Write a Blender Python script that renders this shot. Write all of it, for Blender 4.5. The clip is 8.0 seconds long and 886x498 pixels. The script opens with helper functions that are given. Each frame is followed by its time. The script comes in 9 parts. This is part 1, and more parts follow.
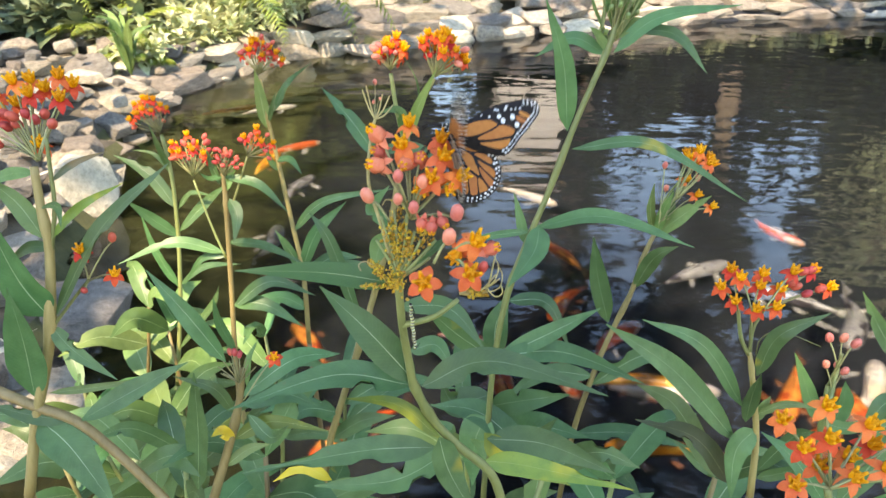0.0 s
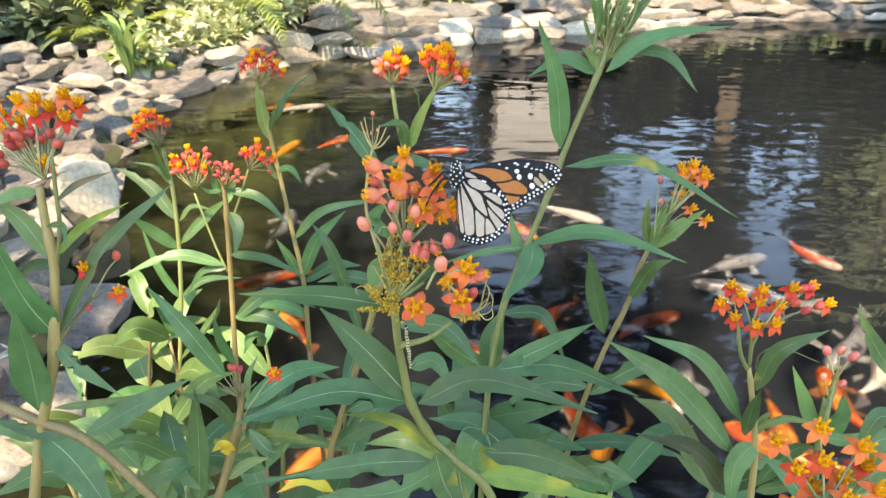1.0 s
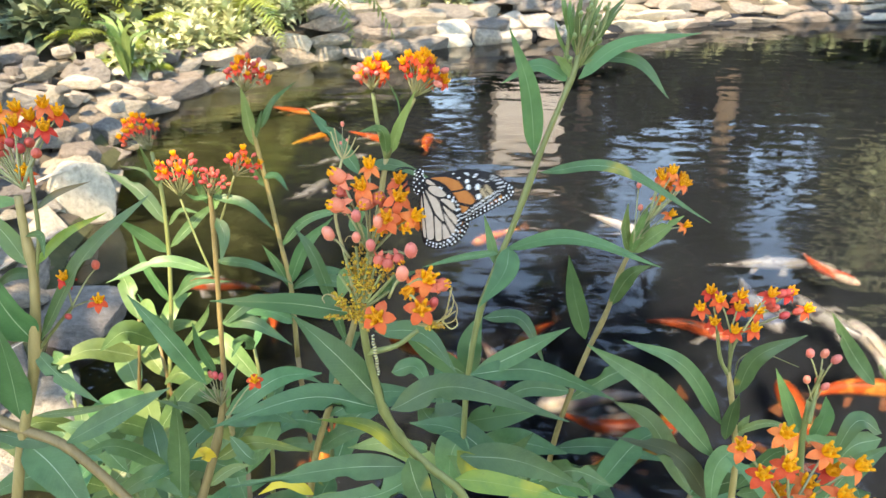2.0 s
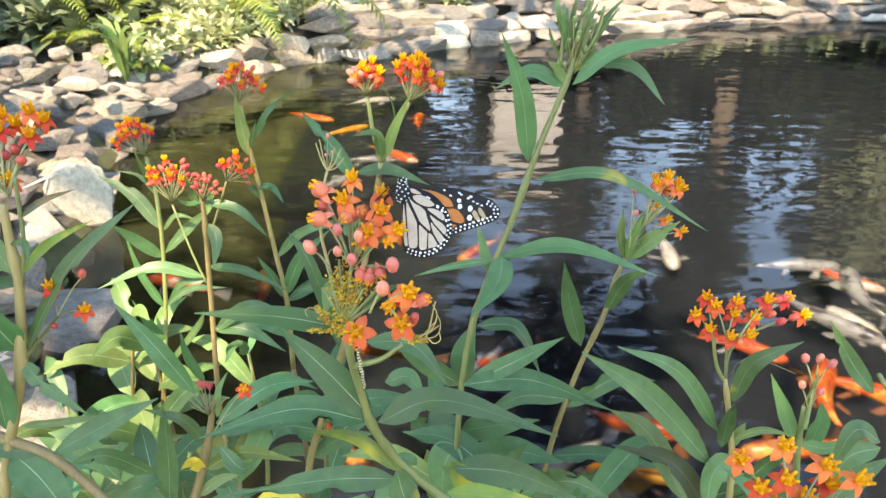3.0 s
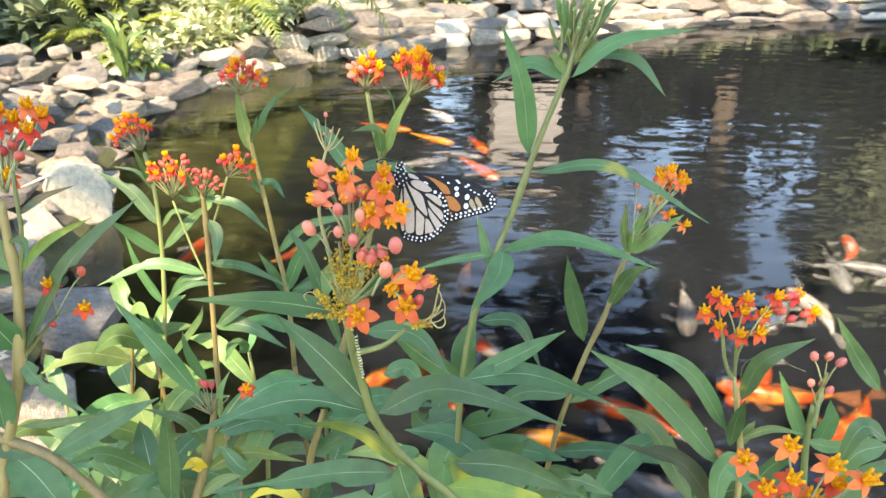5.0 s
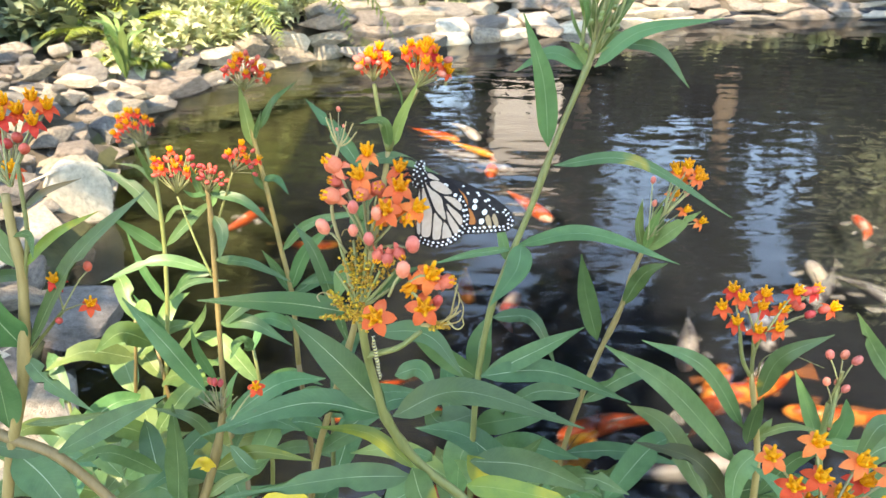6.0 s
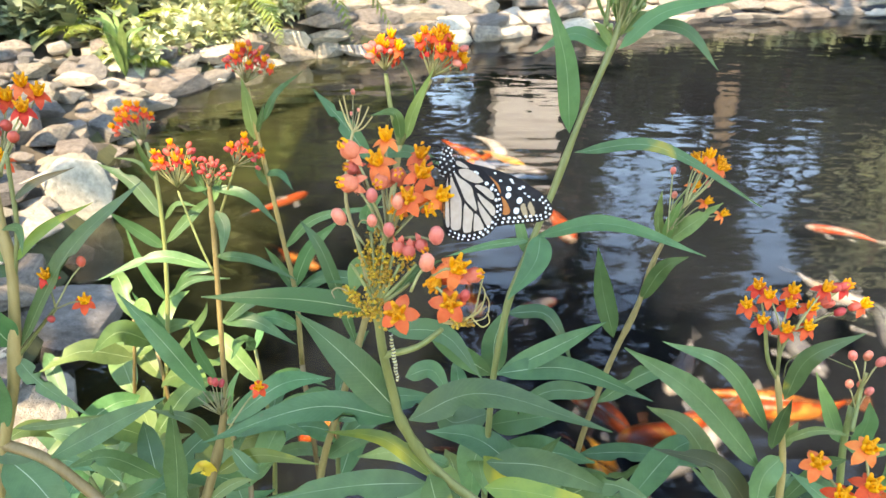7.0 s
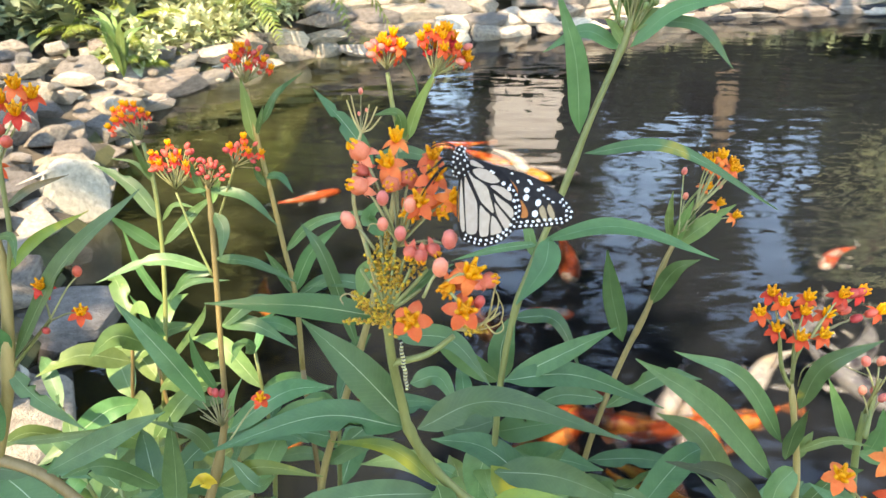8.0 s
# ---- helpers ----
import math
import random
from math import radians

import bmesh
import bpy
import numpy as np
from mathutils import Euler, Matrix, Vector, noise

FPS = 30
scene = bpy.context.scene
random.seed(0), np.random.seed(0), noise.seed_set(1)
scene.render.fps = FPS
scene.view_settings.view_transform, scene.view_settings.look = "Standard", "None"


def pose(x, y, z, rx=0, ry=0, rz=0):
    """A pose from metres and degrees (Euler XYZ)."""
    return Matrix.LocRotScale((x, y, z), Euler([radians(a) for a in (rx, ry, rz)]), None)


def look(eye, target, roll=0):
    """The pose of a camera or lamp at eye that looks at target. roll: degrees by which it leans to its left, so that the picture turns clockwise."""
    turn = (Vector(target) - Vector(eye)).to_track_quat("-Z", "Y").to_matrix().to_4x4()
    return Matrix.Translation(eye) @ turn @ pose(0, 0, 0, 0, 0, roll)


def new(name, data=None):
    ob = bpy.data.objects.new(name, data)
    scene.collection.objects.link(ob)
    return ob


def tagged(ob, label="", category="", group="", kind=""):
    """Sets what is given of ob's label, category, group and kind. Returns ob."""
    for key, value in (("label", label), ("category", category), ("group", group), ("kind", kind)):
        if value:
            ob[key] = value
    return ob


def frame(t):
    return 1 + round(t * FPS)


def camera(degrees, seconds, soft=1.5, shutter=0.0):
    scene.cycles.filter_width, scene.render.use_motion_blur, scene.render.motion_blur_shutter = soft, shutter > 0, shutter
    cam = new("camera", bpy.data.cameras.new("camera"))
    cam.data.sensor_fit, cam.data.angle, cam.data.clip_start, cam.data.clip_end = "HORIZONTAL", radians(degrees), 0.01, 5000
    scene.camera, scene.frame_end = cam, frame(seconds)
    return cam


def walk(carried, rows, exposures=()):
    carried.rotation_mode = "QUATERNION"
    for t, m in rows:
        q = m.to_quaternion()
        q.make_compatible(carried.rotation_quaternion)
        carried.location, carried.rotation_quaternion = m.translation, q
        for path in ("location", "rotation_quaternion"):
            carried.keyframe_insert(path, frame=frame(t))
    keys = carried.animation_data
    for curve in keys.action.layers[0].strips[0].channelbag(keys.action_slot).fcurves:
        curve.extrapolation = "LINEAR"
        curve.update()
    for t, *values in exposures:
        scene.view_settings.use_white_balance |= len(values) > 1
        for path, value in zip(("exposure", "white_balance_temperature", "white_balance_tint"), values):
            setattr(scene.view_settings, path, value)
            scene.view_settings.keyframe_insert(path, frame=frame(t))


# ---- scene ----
# ---------------------------------------------------------------- camera
cam = camera(62, 8.0, soft=1.4, shutter=0.5)
cam.data.dof.use_dof, cam.data.dof.focus_distance, cam.data.dof.aperture_fstop = True, 0.40, 32.0
walk(cam, [
    (0.0, pose(-0.0009, 0.0004, 1.1880, 63.907, -0.023, 0.009)),
    (0.5, pose(0.0014, -0.0027, 1.1967, 63.956, 0.049, 0.015)),
    (1.0, pose(0.0000, 0.0000, 1.2000, 64.000, -0.000, 0.000)),
    (1.5, pose(0.0079, -0.0040, 1.2029, 64.022, 0.064, 0.010)),
    (3.0, pose(0.0200, 0.0078, 1.2052, 64.112, 0.098, -0.127)),
    (3.5, pose(0.0174, 0.0073, 1.2037, 64.136, 0.082, -0.167)),
    (4.0, pose(0.0157, 0.0114, 1.2025, 64.131, 0.070, -0.168)),
    (4.5, pose(0.0186, 0.0113, 1.2014, 64.083, 0.123, -0.149)),
    (6.0, pose(0.0094, 0.0184, 1.1942, 63.979, 0.153, -0.201)),
    (6.5, pose(0.0019, 0.0305, 1.1846, 63.930, 0.180, -0.210)),
    (7.0, pose(0.0009, 0.0390, 1.1807, 63.926, 0.184, -0.224)),
    (7.5, pose(-0.0019, 0.0470, 1.1767, 63.900, 0.232, -0.269)),
    (8.0, pose(-0.0033, 0.0516, 1.1774, 63.900, 0.242, -0.344)),
], exposures=[(0.0, 2.44, 8850, 14), (3.0, 2.58, 8850, 14), (6.8, 2.66, 8850, 14), (8.0, 2.59, 8850, 14)])

# ---------------------------------------------------------------- light and air
world = bpy.data.worlds.new("sky")
scene.world = world
world.use_nodes = True
_nt = world.node_tree
_sky = _nt.nodes.new("ShaderNodeTexSky")
_sky.sky_type, _sky.sun_disc = "NISHITA", False
SUN_UP, SUN_ROUND = 52.0, 200.0          # degrees: height, and compass turn from +y towards +x
_sky.sun_elevation, _sky.sun_rotation = radians(SUN_UP), radians(SUN_ROUND)
_sky.ozone_density, _sky.dust_density, _sky.air_density = 6.0, 0.15, 1.25
_nt.links.new(_sky.outputs[0], _nt.nodes["Background"].inputs[0])
_nt.nodes["Background"].inputs[1].default_value = 0.15
sun = new("sun", bpy.data.lights.new("sun", "SUN"))
sun.data.energy, sun.data.angle, sun.data.color = 2.6, radians(0.6), (1.0, 0.93, 0.82)
_way = Vector((math.sin(radians(SUN_ROUND)) * math.cos(radians(SUN_UP)), math.cos(radians(SUN_ROUND)) * math.cos(radians(SUN_UP)), math.sin(radians(SUN_UP))))
sun.matrix_world = look(_way * 30, (0, 0, 0))
SUNWAY = _way


# ---------------------------------------------------------------- materials
def nodes_of(name):
    m = bpy.data.materials.new(name)
    m.use_nodes = True
    nt = m.node_tree
    return m, nt, nt.nodes["Principled BSDF"]


def node(nt, kind, **values):
    n = nt.nodes.new("ShaderNode" + kind)
    for k, v in values.items():
        n.inputs[k.replace("_", " ")].default_value = v
    return n


def ramp(nt, fac, *stops):
    r = nt.nodes.new("ShaderNodeValToRGB")
    while len(r.color_ramp.elements) < len(stops):
        r.color_ramp.elements.new(0.5)
    for e, (at, c) in zip(r.color_ramp.elements, stops):
        e.position, e.color = at, (c if len(c) == 4 else (*c, 1))
    nt.links.new(fac, r.inputs[0])
    return r.outputs[0]


def mix(nt, fac, a, b, how="MIX"):
    n = nt.nodes.new("ShaderNodeMix")
    n.data_type, n.blend_type = "RGBA", how
    for socket, v in ((n.inputs[0], fac), (n.inputs[6], a), (n.inputs[7], b)):
        if isinstance(v, (int, float)):
            socket.default_value = v
        elif isinstance(v, tuple):
            socket.default_value = v if len(v) == 4 else (*v, 1)
        else:
            nt.links.new(v, socket)
    return n.outputs[2]


def maths(nt, op, a, b=0.0, c=0.0):
    n = nt.nodes.new("ShaderNodeMath")
    n.operation = op
    for i, v in enumerate((a, b, c)):
        if isinstance(v, (int, float)):
            n.inputs[i].default_value = v
        else:
            nt.links.new(v, n.inputs[i])
    return n.outputs[0]


def coords(nt, out="Object"):
    return nt.nodes.new("ShaderNodeTexCoord").outputs[out]


def noise_of(nt, vec, scale, detail=4, rough=0.6, out=0):
    n = node(nt, "TexNoise", Scale=scale, Detail=detail, Roughness=rough)
    nt.links.new(vec, n.inputs["Vector"])
    return n.outputs[out]


def bump(nt, bsdf, height, strength, distance):
    b = node(nt, "Bump", Strength=strength, Distance=distance)
    nt.links.new(height, b.inputs["Height"])
    nt.links.new(b.outputs[0], bsdf.inputs["Normal"])


def leaf_material(name, green, pale, rib, dead=0.15, deadcolor=(0.42, 0.3, 0.03), veins=30, gloss=0.40, trans=0.15):
    """A leaf blade: u runs across, v along. Pale midrib, faint side veins, blotches."""
    m, nt, p = nodes_of(name)
    uv = coords(nt, "UV")
    sep = nt.nodes.new("ShaderNodeSeparateXYZ")
    nt.links.new(uv, sep.inputs[0])
    across = maths(nt, "ABSOLUTE", maths(nt, "SUBTRACT", sep.outputs[0], 0.5))
    obj = coords(nt)
    info = nt.nodes.new("ShaderNodeObjectInfo")
    geo = nt.nodes.new("ShaderNodeNewGeometry")
    blot = noise_of(nt, obj, 60, 5, 0.65)
    col = mix(nt, ramp(nt, blot, (0.32, (0, 0, 0)), (0.68, (1, 1, 1))), green, pale)
    col = mix(nt, ramp(nt, noise_of(nt, obj, 14, 2, 0.5), (0.38, (0, 0, 0)), (0.66, (0.55, 0.55, 0.55))), col, pale)
    tone = maths(nt, "ADD", maths(nt, "MULTIPLY", maths(nt, "FRACT", maths(nt, "MULTIPLY", info.outputs["Random"], 7.3)), 0.62), 0.69)
    hsv = node(nt, "HueSaturation")
    nt.links.new(col, hsv.inputs["Color"])
    nt.links.new(tone, hsv.inputs["Value"])
    nt.links.new(maths(nt, "ADD", 0.462, maths(nt, "MULTIPLY", info.outputs["Random"], 0.05)), hsv.inputs["Hue"])
    col = hsv.outputs[0]
    # side veins run outwards and forwards
    w = maths(nt, "FRACT", maths(nt, "SUBTRACT", maths(nt, "MULTIPLY", sep.outputs[1], veins), maths(nt, "MULTIPLY", across, veins * 0.22)))
    vein = maths(nt, "LESS_THAN", w, 0.12)
    col = mix(nt, maths(nt, "MULTIPLY", vein, 0.03), col, rib)
    # yellowed and browned patches
    big = noise_of(nt, obj, 22, 3, 0.5)
    spot = ramp(nt, big, (0.72 - dead * 0.5, (0, 0, 0)), (0.80 - dead * 0.5, (1, 1, 1)))
    col = mix(nt, spot, col, deadcolor)
    speck = ramp(nt, noise_of(nt, obj, 330, 2, 0.5), (0.70, (0, 0, 0)), (0.75, (1, 1, 1)))
    col = mix(nt, maths(nt, "MULTIPLY", speck, 0.35), col, (0.10, 0.08, 0.03))
    ribw = maths(nt, "MULTIPLY", maths(nt, "SUBTRACT", 1.0, sep.outputs[1]), 0.012)
    mid = maths(nt, "LESS_THAN", across, maths(nt, "ADD", ribw, 0.005))
    show = maths(nt, "ADD", 0.25, maths(nt, "MULTIPLY", maths(nt, "FRACT", maths(nt, "MULTIPLY", info.outputs["Random"], 13.7)), 0.65))
    show = maths(nt, "MULTIPLY", show, ramp(nt, noise_of(nt, obj, 38, 2, 0.5), (0.34, (0.35, 0.35, 0.35)), (0.58, (1, 1, 1))))
    col = mix(nt, maths(nt, "MULTIPLY", mid, show), col, rib)
    nt.links.new(col, p.inputs["Base Color"])
    p.inputs["Roughness"].default_value = gloss
    p.inputs["Specular IOR Level"].default_value = 0.34
    h = maths(nt, "ADD", maths(nt, "MULTIPLY", vein, -0.08), maths(nt, "MULTIPLY", blot, 0.8))
    bump(nt, p, h, 0.35, 0.0006)
    tr = node(nt, "BsdfTranslucent")
    nt.links.new(mix(nt, 0.5, col, (0.20, 0.28, 0.06), "MIX"), tr.inputs[0])
    sh = nt.nodes.new("ShaderNodeMixShader")
    sh.inputs[0].default_value = trans
    nt.links.new(p.outputs[0], sh.inputs[1])
    nt.links.new(tr.outputs[0], sh.inputs[2])
    nt.links.new(sh.outputs[0], nt.nodes["Material Output"].inputs[0])
    return m


def plain(name, a, b, scale=80, rough=0.5, relief=0.3, depth=0.0005, trans=0.0, island=False, spec=0.5, stretch=None, vary=0.56):
    """Two tones mottled at two scales, with fine relief."""
    m, nt, p = nodes_of(name)
    v = coords(nt)
    if stretch:
        mp = nt.nodes.new("ShaderNodeMapping")
        mp.inputs["Scale"].default_value = stretch
        nt.links.new(v, mp.inputs[0])
        v = mp.outputs[0]
    n1, n2 = noise_of(nt, v, scale, 4), noise_of(nt, v, scale * 6, 3)
    fac = maths(nt, "ADD", maths(nt, "MULTIPLY", n1, 0.65), maths(nt, "MULTIPLY", n2, 0.35))
    col = mix(nt, ramp(nt, fac, (0.36, (0, 0, 0)), (0.64, (1, 1, 1))), a, b)
    rnd = (nt.nodes.new("ShaderNodeNewGeometry").outputs["Random Per Island"] if island else nt.nodes.new("ShaderNodeObjectInfo").outputs["Random"])
    hsv = node(nt, "HueSaturation")
    nt.links.new(col, hsv.inputs["Color"])
    nt.links.new(maths(nt, "ADD", 1 - vary / 2, maths(nt, "MULTIPLY", rnd, vary)), hsv.inputs["Value"])
    nt.links.new(maths(nt, "ADD", 0.5 - 0.027 * vary, maths(nt, "MULTIPLY", rnd, 0.054 * vary)), hsv.inputs["Hue"])
    nt.links.new(hsv.outputs[0], p.inputs["Base Color"])
    p.inputs["Roughness"].default_value = rough
    p.inputs["Specular IOR Level"].default_value = spec
    bump(nt, p, fac, relief, depth)
    if trans:
        tr = node(nt, "BsdfTranslucent")
        nt.links.new(hsv.outputs[0], tr.inputs[0])
        sh = nt.nodes.new("ShaderNodeMixShader")
        sh.inputs[0].default_value = trans
        nt.links.new(p.outputs[0], sh.inputs[1])
        nt.links.new(tr.outputs[0], sh.inputs[2])
        nt.links.new(sh.outputs[0], nt.nodes["Material Output"].inputs[0])
    return m


LEAF = leaf_material("milkweed_leaf", (0.031, 0.092, 0.029), (0.068, 0.160, 0.055), (0.40, 0.48, 0.28), dead=0.0, gloss=0.40)
LEAF_DEEP = leaf_material("deep_green_leaf", (0.028, 0.082, 0.016), (0.055, 0.125, 0.028), (0.40, 0.46, 0.22), dead=0.0)
LEAF_FRESH = leaf_material("fresh_leaf", (0.066, 0.132, 0.034), (0.125, 0.205, 0.062), (0.40, 0.48, 0.24), dead=0.0)
LEAF_AGED = leaf_material("yellowing_leaf", (0.06, 0.125, 0.022), (0.14, 0.20, 0.025), (0.42, 0.44, 0.18), dead=0.27, deadcolor=(0.40, 0.34, 0.025))
LEAF_DULL = leaf_material("dull_leaf", (0.052, 0.067, 0.030), (0.074, 0.089, 0.041), (0.2, 0.2, 0.1), dead=0.2, deadcolor=(0.14, 0.09, 0.04))
LEAF_GOLD = leaf_material("golden_leaf", (0.528, 0.370, 0.026), (0.616, 0.440, 0.044), (0.6, 0.5, 0.2), dead=0.25, deadcolor=(0.55, 0.25, 0.03))
STEM = plain("green_stem", (0.120, 0.144, 0.040), (0.208, 0.216, 0.072), 60, 0.5, 0.2, stretch=(1, 1, 0.15))
STEM_TAN = plain("tan_stem", (0.240, 0.176, 0.056), (0.368, 0.272, 0.104), 70, 0.55, 0.4, stretch=(1, 1, 0.15))
STEM_BROWN = plain("brown_stem", (0.160, 0.116, 0.036), (0.264, 0.192, 0.072), 70, 0.6, 0.4, stretch=(1, 1, 0.15))
PETAL = plain("red_petal", (0.58, 0.040, 0.018), (0.68, 0.072, 0.026), 150, 0.65, 0.4, 0.0004, trans=0.2, spec=0.3, vary=0.34)
PETAL_ORANGE = plain("orange_petal", (0.78, 0.145, 0.036), (0.85, 0.215, 0.060), 150, 0.65, 0.4, 0.0004, trans=0.2, spec=0.3, vary=0.3)
HOOD = plain("golden_hood", (0.80, 0.285, 0.006), (0.84, 0.38, 0.012), 160, 0.6, 0.3, 0.0003, trans=0.15, spec=0.3, vary=0.2)
BUD = plain("red_bud", (0.43, 0.042, 0.030), (0.55, 0.10, 0.065), 160, 0.62, 0.3, 0.0003, vary=0.3)
BUD_PINK = plain("pink_bud", (0.62, 0.135, 0.085), (0.72, 0.24, 0.16), 160, 0.6, 0.3, 0.0003, vary=0.26)
PEDICEL = plain("pale_pedicel", (0.176, 0.176, 0.064), (0.272, 0.248, 0.104), 120, 0.5, 0.2)
APHID = plain("aphid", (0.36, 0.19, 0.012), (0.54, 0.31, 0.02), 300, 0.4, 0.1, island=True)
STONE = plain("limestone", (0.15, 0.125, 0.095), (0.36, 0.305, 0.235), 11, 0.85, 0.9, 0.03)
STONE_PALE = plain("pale_stone", (0.32, 0.275, 0.21), (0.58, 0.51, 0.405), 11, 0.85, 0.9, 0.03)
STONE_GREY = plain("grey_stone", (0.115, 0.102, 0.086), (0.25, 0.225, 0.19), 11, 0.85, 0.9, 0.03)
SOIL = plain("soil", (0.035, 0.028, 0.02), (0.10, 0.08, 0.055), 5, 0.95, 0.8, 0.03)
# the dimness and haze of deep water put into the mud's near-black blue
MUD_DIM = plain("pond_mud_dim", (0.0020, 0.0040, 0.0075), (0.0050, 0.0082, 0.0128), 3, 0.9, 0.5, 0.02)
# algae on the shallow bed, its olive lifted for mirrored sunlit leaves
ALGAE_LIT = plain("algae_mud_lit", (0.020, 0.023, 0.006), (0.064, 0.064, 0.020), 4, 0.9, 0.6, 0.03)
BARK = plain("bark", (0.11, 0.08, 0.055), (0.28, 0.20, 0.14), 6, 0.9, 0.9, 0.03, stretch=(1, 1, 0.2))
FOLIAGE = plain("foliage", (0.020, 0.040, 0.011), (0.044, 0.072, 0.020), 3, 0.6, 0.1, trans=0.25, island=True)
# deep shade of the woods and shrubs put into the leaf colour
FOLIAGE_DEEP_SHADE = plain("deep_shade_foliage", (0.006, 0.013, 0.0025), (0.017, 0.028, 0.006), 3, 0.7, 0.1, trans=0.15, island=True, spec=0.2)
FOLIAGE_OLIVE = plain("olive_foliage", (0.11, 0.135, 0.030), (0.22, 0.24, 0.062), 3, 0.6, 0.1, trans=0.25, island=True)
# bedding leaves in two tones: sun put into the pale, shade into the grey
FOLIAGE_SUN_PALE = plain("sunlit_pale_foliage", (0.36, 0.41, 0.17), (0.64, 0.65, 0.42), 6, 0.5, 0.1, trans=0.25, island=True)
FOLIAGE_SHADE_GREY = plain("shaded_grey_foliage", (0.066, 0.092, 0.042), (0.150, 0.176, 0.092), 6, 0.5, 0.1, trans=0.15, island=True)
FERN = plain("fern_green", (0.14, 0.20, 0.03), (0.28, 0.33, 0.06), 8, 0.5, 0.1, trans=0.3, island=True)
STUCCO = plain("stucco", (0.80, 0.74, 0.66), (0.88, 0.83, 0.76), 4, 0.9, 0.3, 0.01)
BLACK = plain("wing_black", (0.012, 0.010, 0.010), (0.025, 0.020, 0.018), 400, 0.8, 0.2, 0.0001, spec=0.15)
CREAM = plain("wing_cream", (0.40, 0.295, 0.215), (0.47, 0.36, 0.27), 500, 0.6, 0.3, 0.0001, trans=0.15, vary=0.12)
ORANGE = plain("wing_orange", (0.43, 0.125, 0.012), (0.52, 0.17, 0.022), 500, 0.6, 0.3, 0.0001, trans=0.2, vary=0.2)
TAN = plain("wing_tan", (0.30, 0.20, 0.10), (0.38, 0.26, 0.14), 500, 0.6, 0.3, 0.0001, trans=0.15, vary=0.2)
WHITE = plain("wing_white", (0.58, 0.56, 0.52), (0.68, 0.66, 0.62), 500, 0.6, 0.1, 0.0001, vary=0.1)


def water_material():
    """Clear dark water: mirror by Fresnel on rippled normals, refraction below."""
    m, nt, p = nodes_of("pond_water")
    nt.nodes.remove(p)
    v = coords(nt)
    mp = nt.nodes.new("ShaderNodeMapping")
    mp.inputs["Scale"].default_value = (0.62, 1.2, 1)
    mp.inputs["Rotation"].default_value = (0, 0, 0.12)
    nt.links.new(v, mp.inputs[0])
    calm = ramp(nt, noise_of(nt, v, 0.55, 2, 0.5), (0.35, (0.45, 0.45, 0.45)), (0.65, (1, 1, 1)))
    h = maths(nt, "ADD", noise_of(nt, mp.outputs[0], 5.2, 1, 0.4), maths(nt, "MULTIPLY", noise_of(nt, mp.outputs[0], 1.5, 2, 0.5), 1.2))
    h = maths(nt, "ADD", h, maths(nt, "MULTIPLY", noise_of(nt, mp.outputs[0], 11, 1, 0.4), 0.30))
    h = maths(nt, "MULTIPLY", h, calm)
    # the far water lies sheltered under the trees
    sep = nt.nodes.new("ShaderNodeSeparateXYZ")
    nt.links.new(v, sep.inputs[0])
    lee = node(nt, "MapRange", From_Min=2.5, From_Max=6.5, To_Min=1.0, To_Max=0.35)
    nt.links.new(sep.outputs[1], lee.inputs[0])
    h = maths(nt, "MULTIPLY", h, lee.outputs[0])
    b = node(nt, "Bump", Strength=1.0, Distance=0.0115)
    nt.links.new(h, b.inputs["Height"])
    fr = node(nt, "Fresnel", IOR=1.44)
    nt.links.new(b.outputs[0], fr.inputs["Normal"])
    gl = node(nt, "BsdfGlossy", Roughness=0.03)
    nt.links.new(b.outputs[0], gl.inputs["Normal"])
    tr = node(nt, "BsdfRefraction", Roughness=0.24, IOR=1.33)
    tr.inputs[0].default_value = (0.50, 0.54, 0.58, 1)
    soft = node(nt, "Bump", Strength=1.0, Distance=0.0035)
    nt.links.new(h, soft.inputs["Height"])
    nt.links.new(soft.outputs[0], tr.inputs["Normal"])
    sh = nt.nodes.new("ShaderNodeMixShader")
    nt.links.new(fr.outputs[0], sh.inputs[0])
    nt.links.new(tr.outputs[0], sh.inputs[1])
    nt.links.new(gl.outputs[0], sh.inputs[2])
    nt.links.new(sh.outputs[0], nt.nodes["Material Output"].inputs[0])
    return m


WATER = water_material()


def koi_material(name, base, patch, amount, scale=9.0):
    m, nt, p = nodes_of(name)
    info = nt.nodes.new("ShaderNodeObjectInfo")
    add = nt.nodes.new("ShaderNodeVectorMath")
    add.operation = "ADD"
    nt.links.new(coords(nt), add.inputs[0])
    nt.links.new(maths(nt, "MULTIPLY", info.outputs["Random"], 37.0), add.inputs[1])
    n = noise_of(nt, add.outputs[0], scale, 2, 0.45)
    k = ramp(nt, n, (1 - amount - 0.03, (0, 0, 0)), (1 - amount + 0.03, (1, 1, 1)))
    fine = noise_of(nt, add.outputs[0], 120, 2, 0.5)
    mottle = ramp(nt, noise_of(nt, add.outputs[0], 34, 3, 0.6), (0.46, (0, 0, 0)), (0.66, (0.6, 0.6, 0.6)))
    col = mix(nt, mottle, mix(nt, k, base, patch), tuple(c * q for c, q in zip(base, (0.42, 0.40, 0.55))))
    col = mix(nt, maths(nt, "MULTIPLY", fine, 0.22), col, (0.1, 0.05, 0.03))
    nt.links.new(col, p.inputs["Base Color"])
    p.inputs["Roughness"].default_value = 0.35
    bump(nt, p, fine, 0.3, 0.002)
    return m


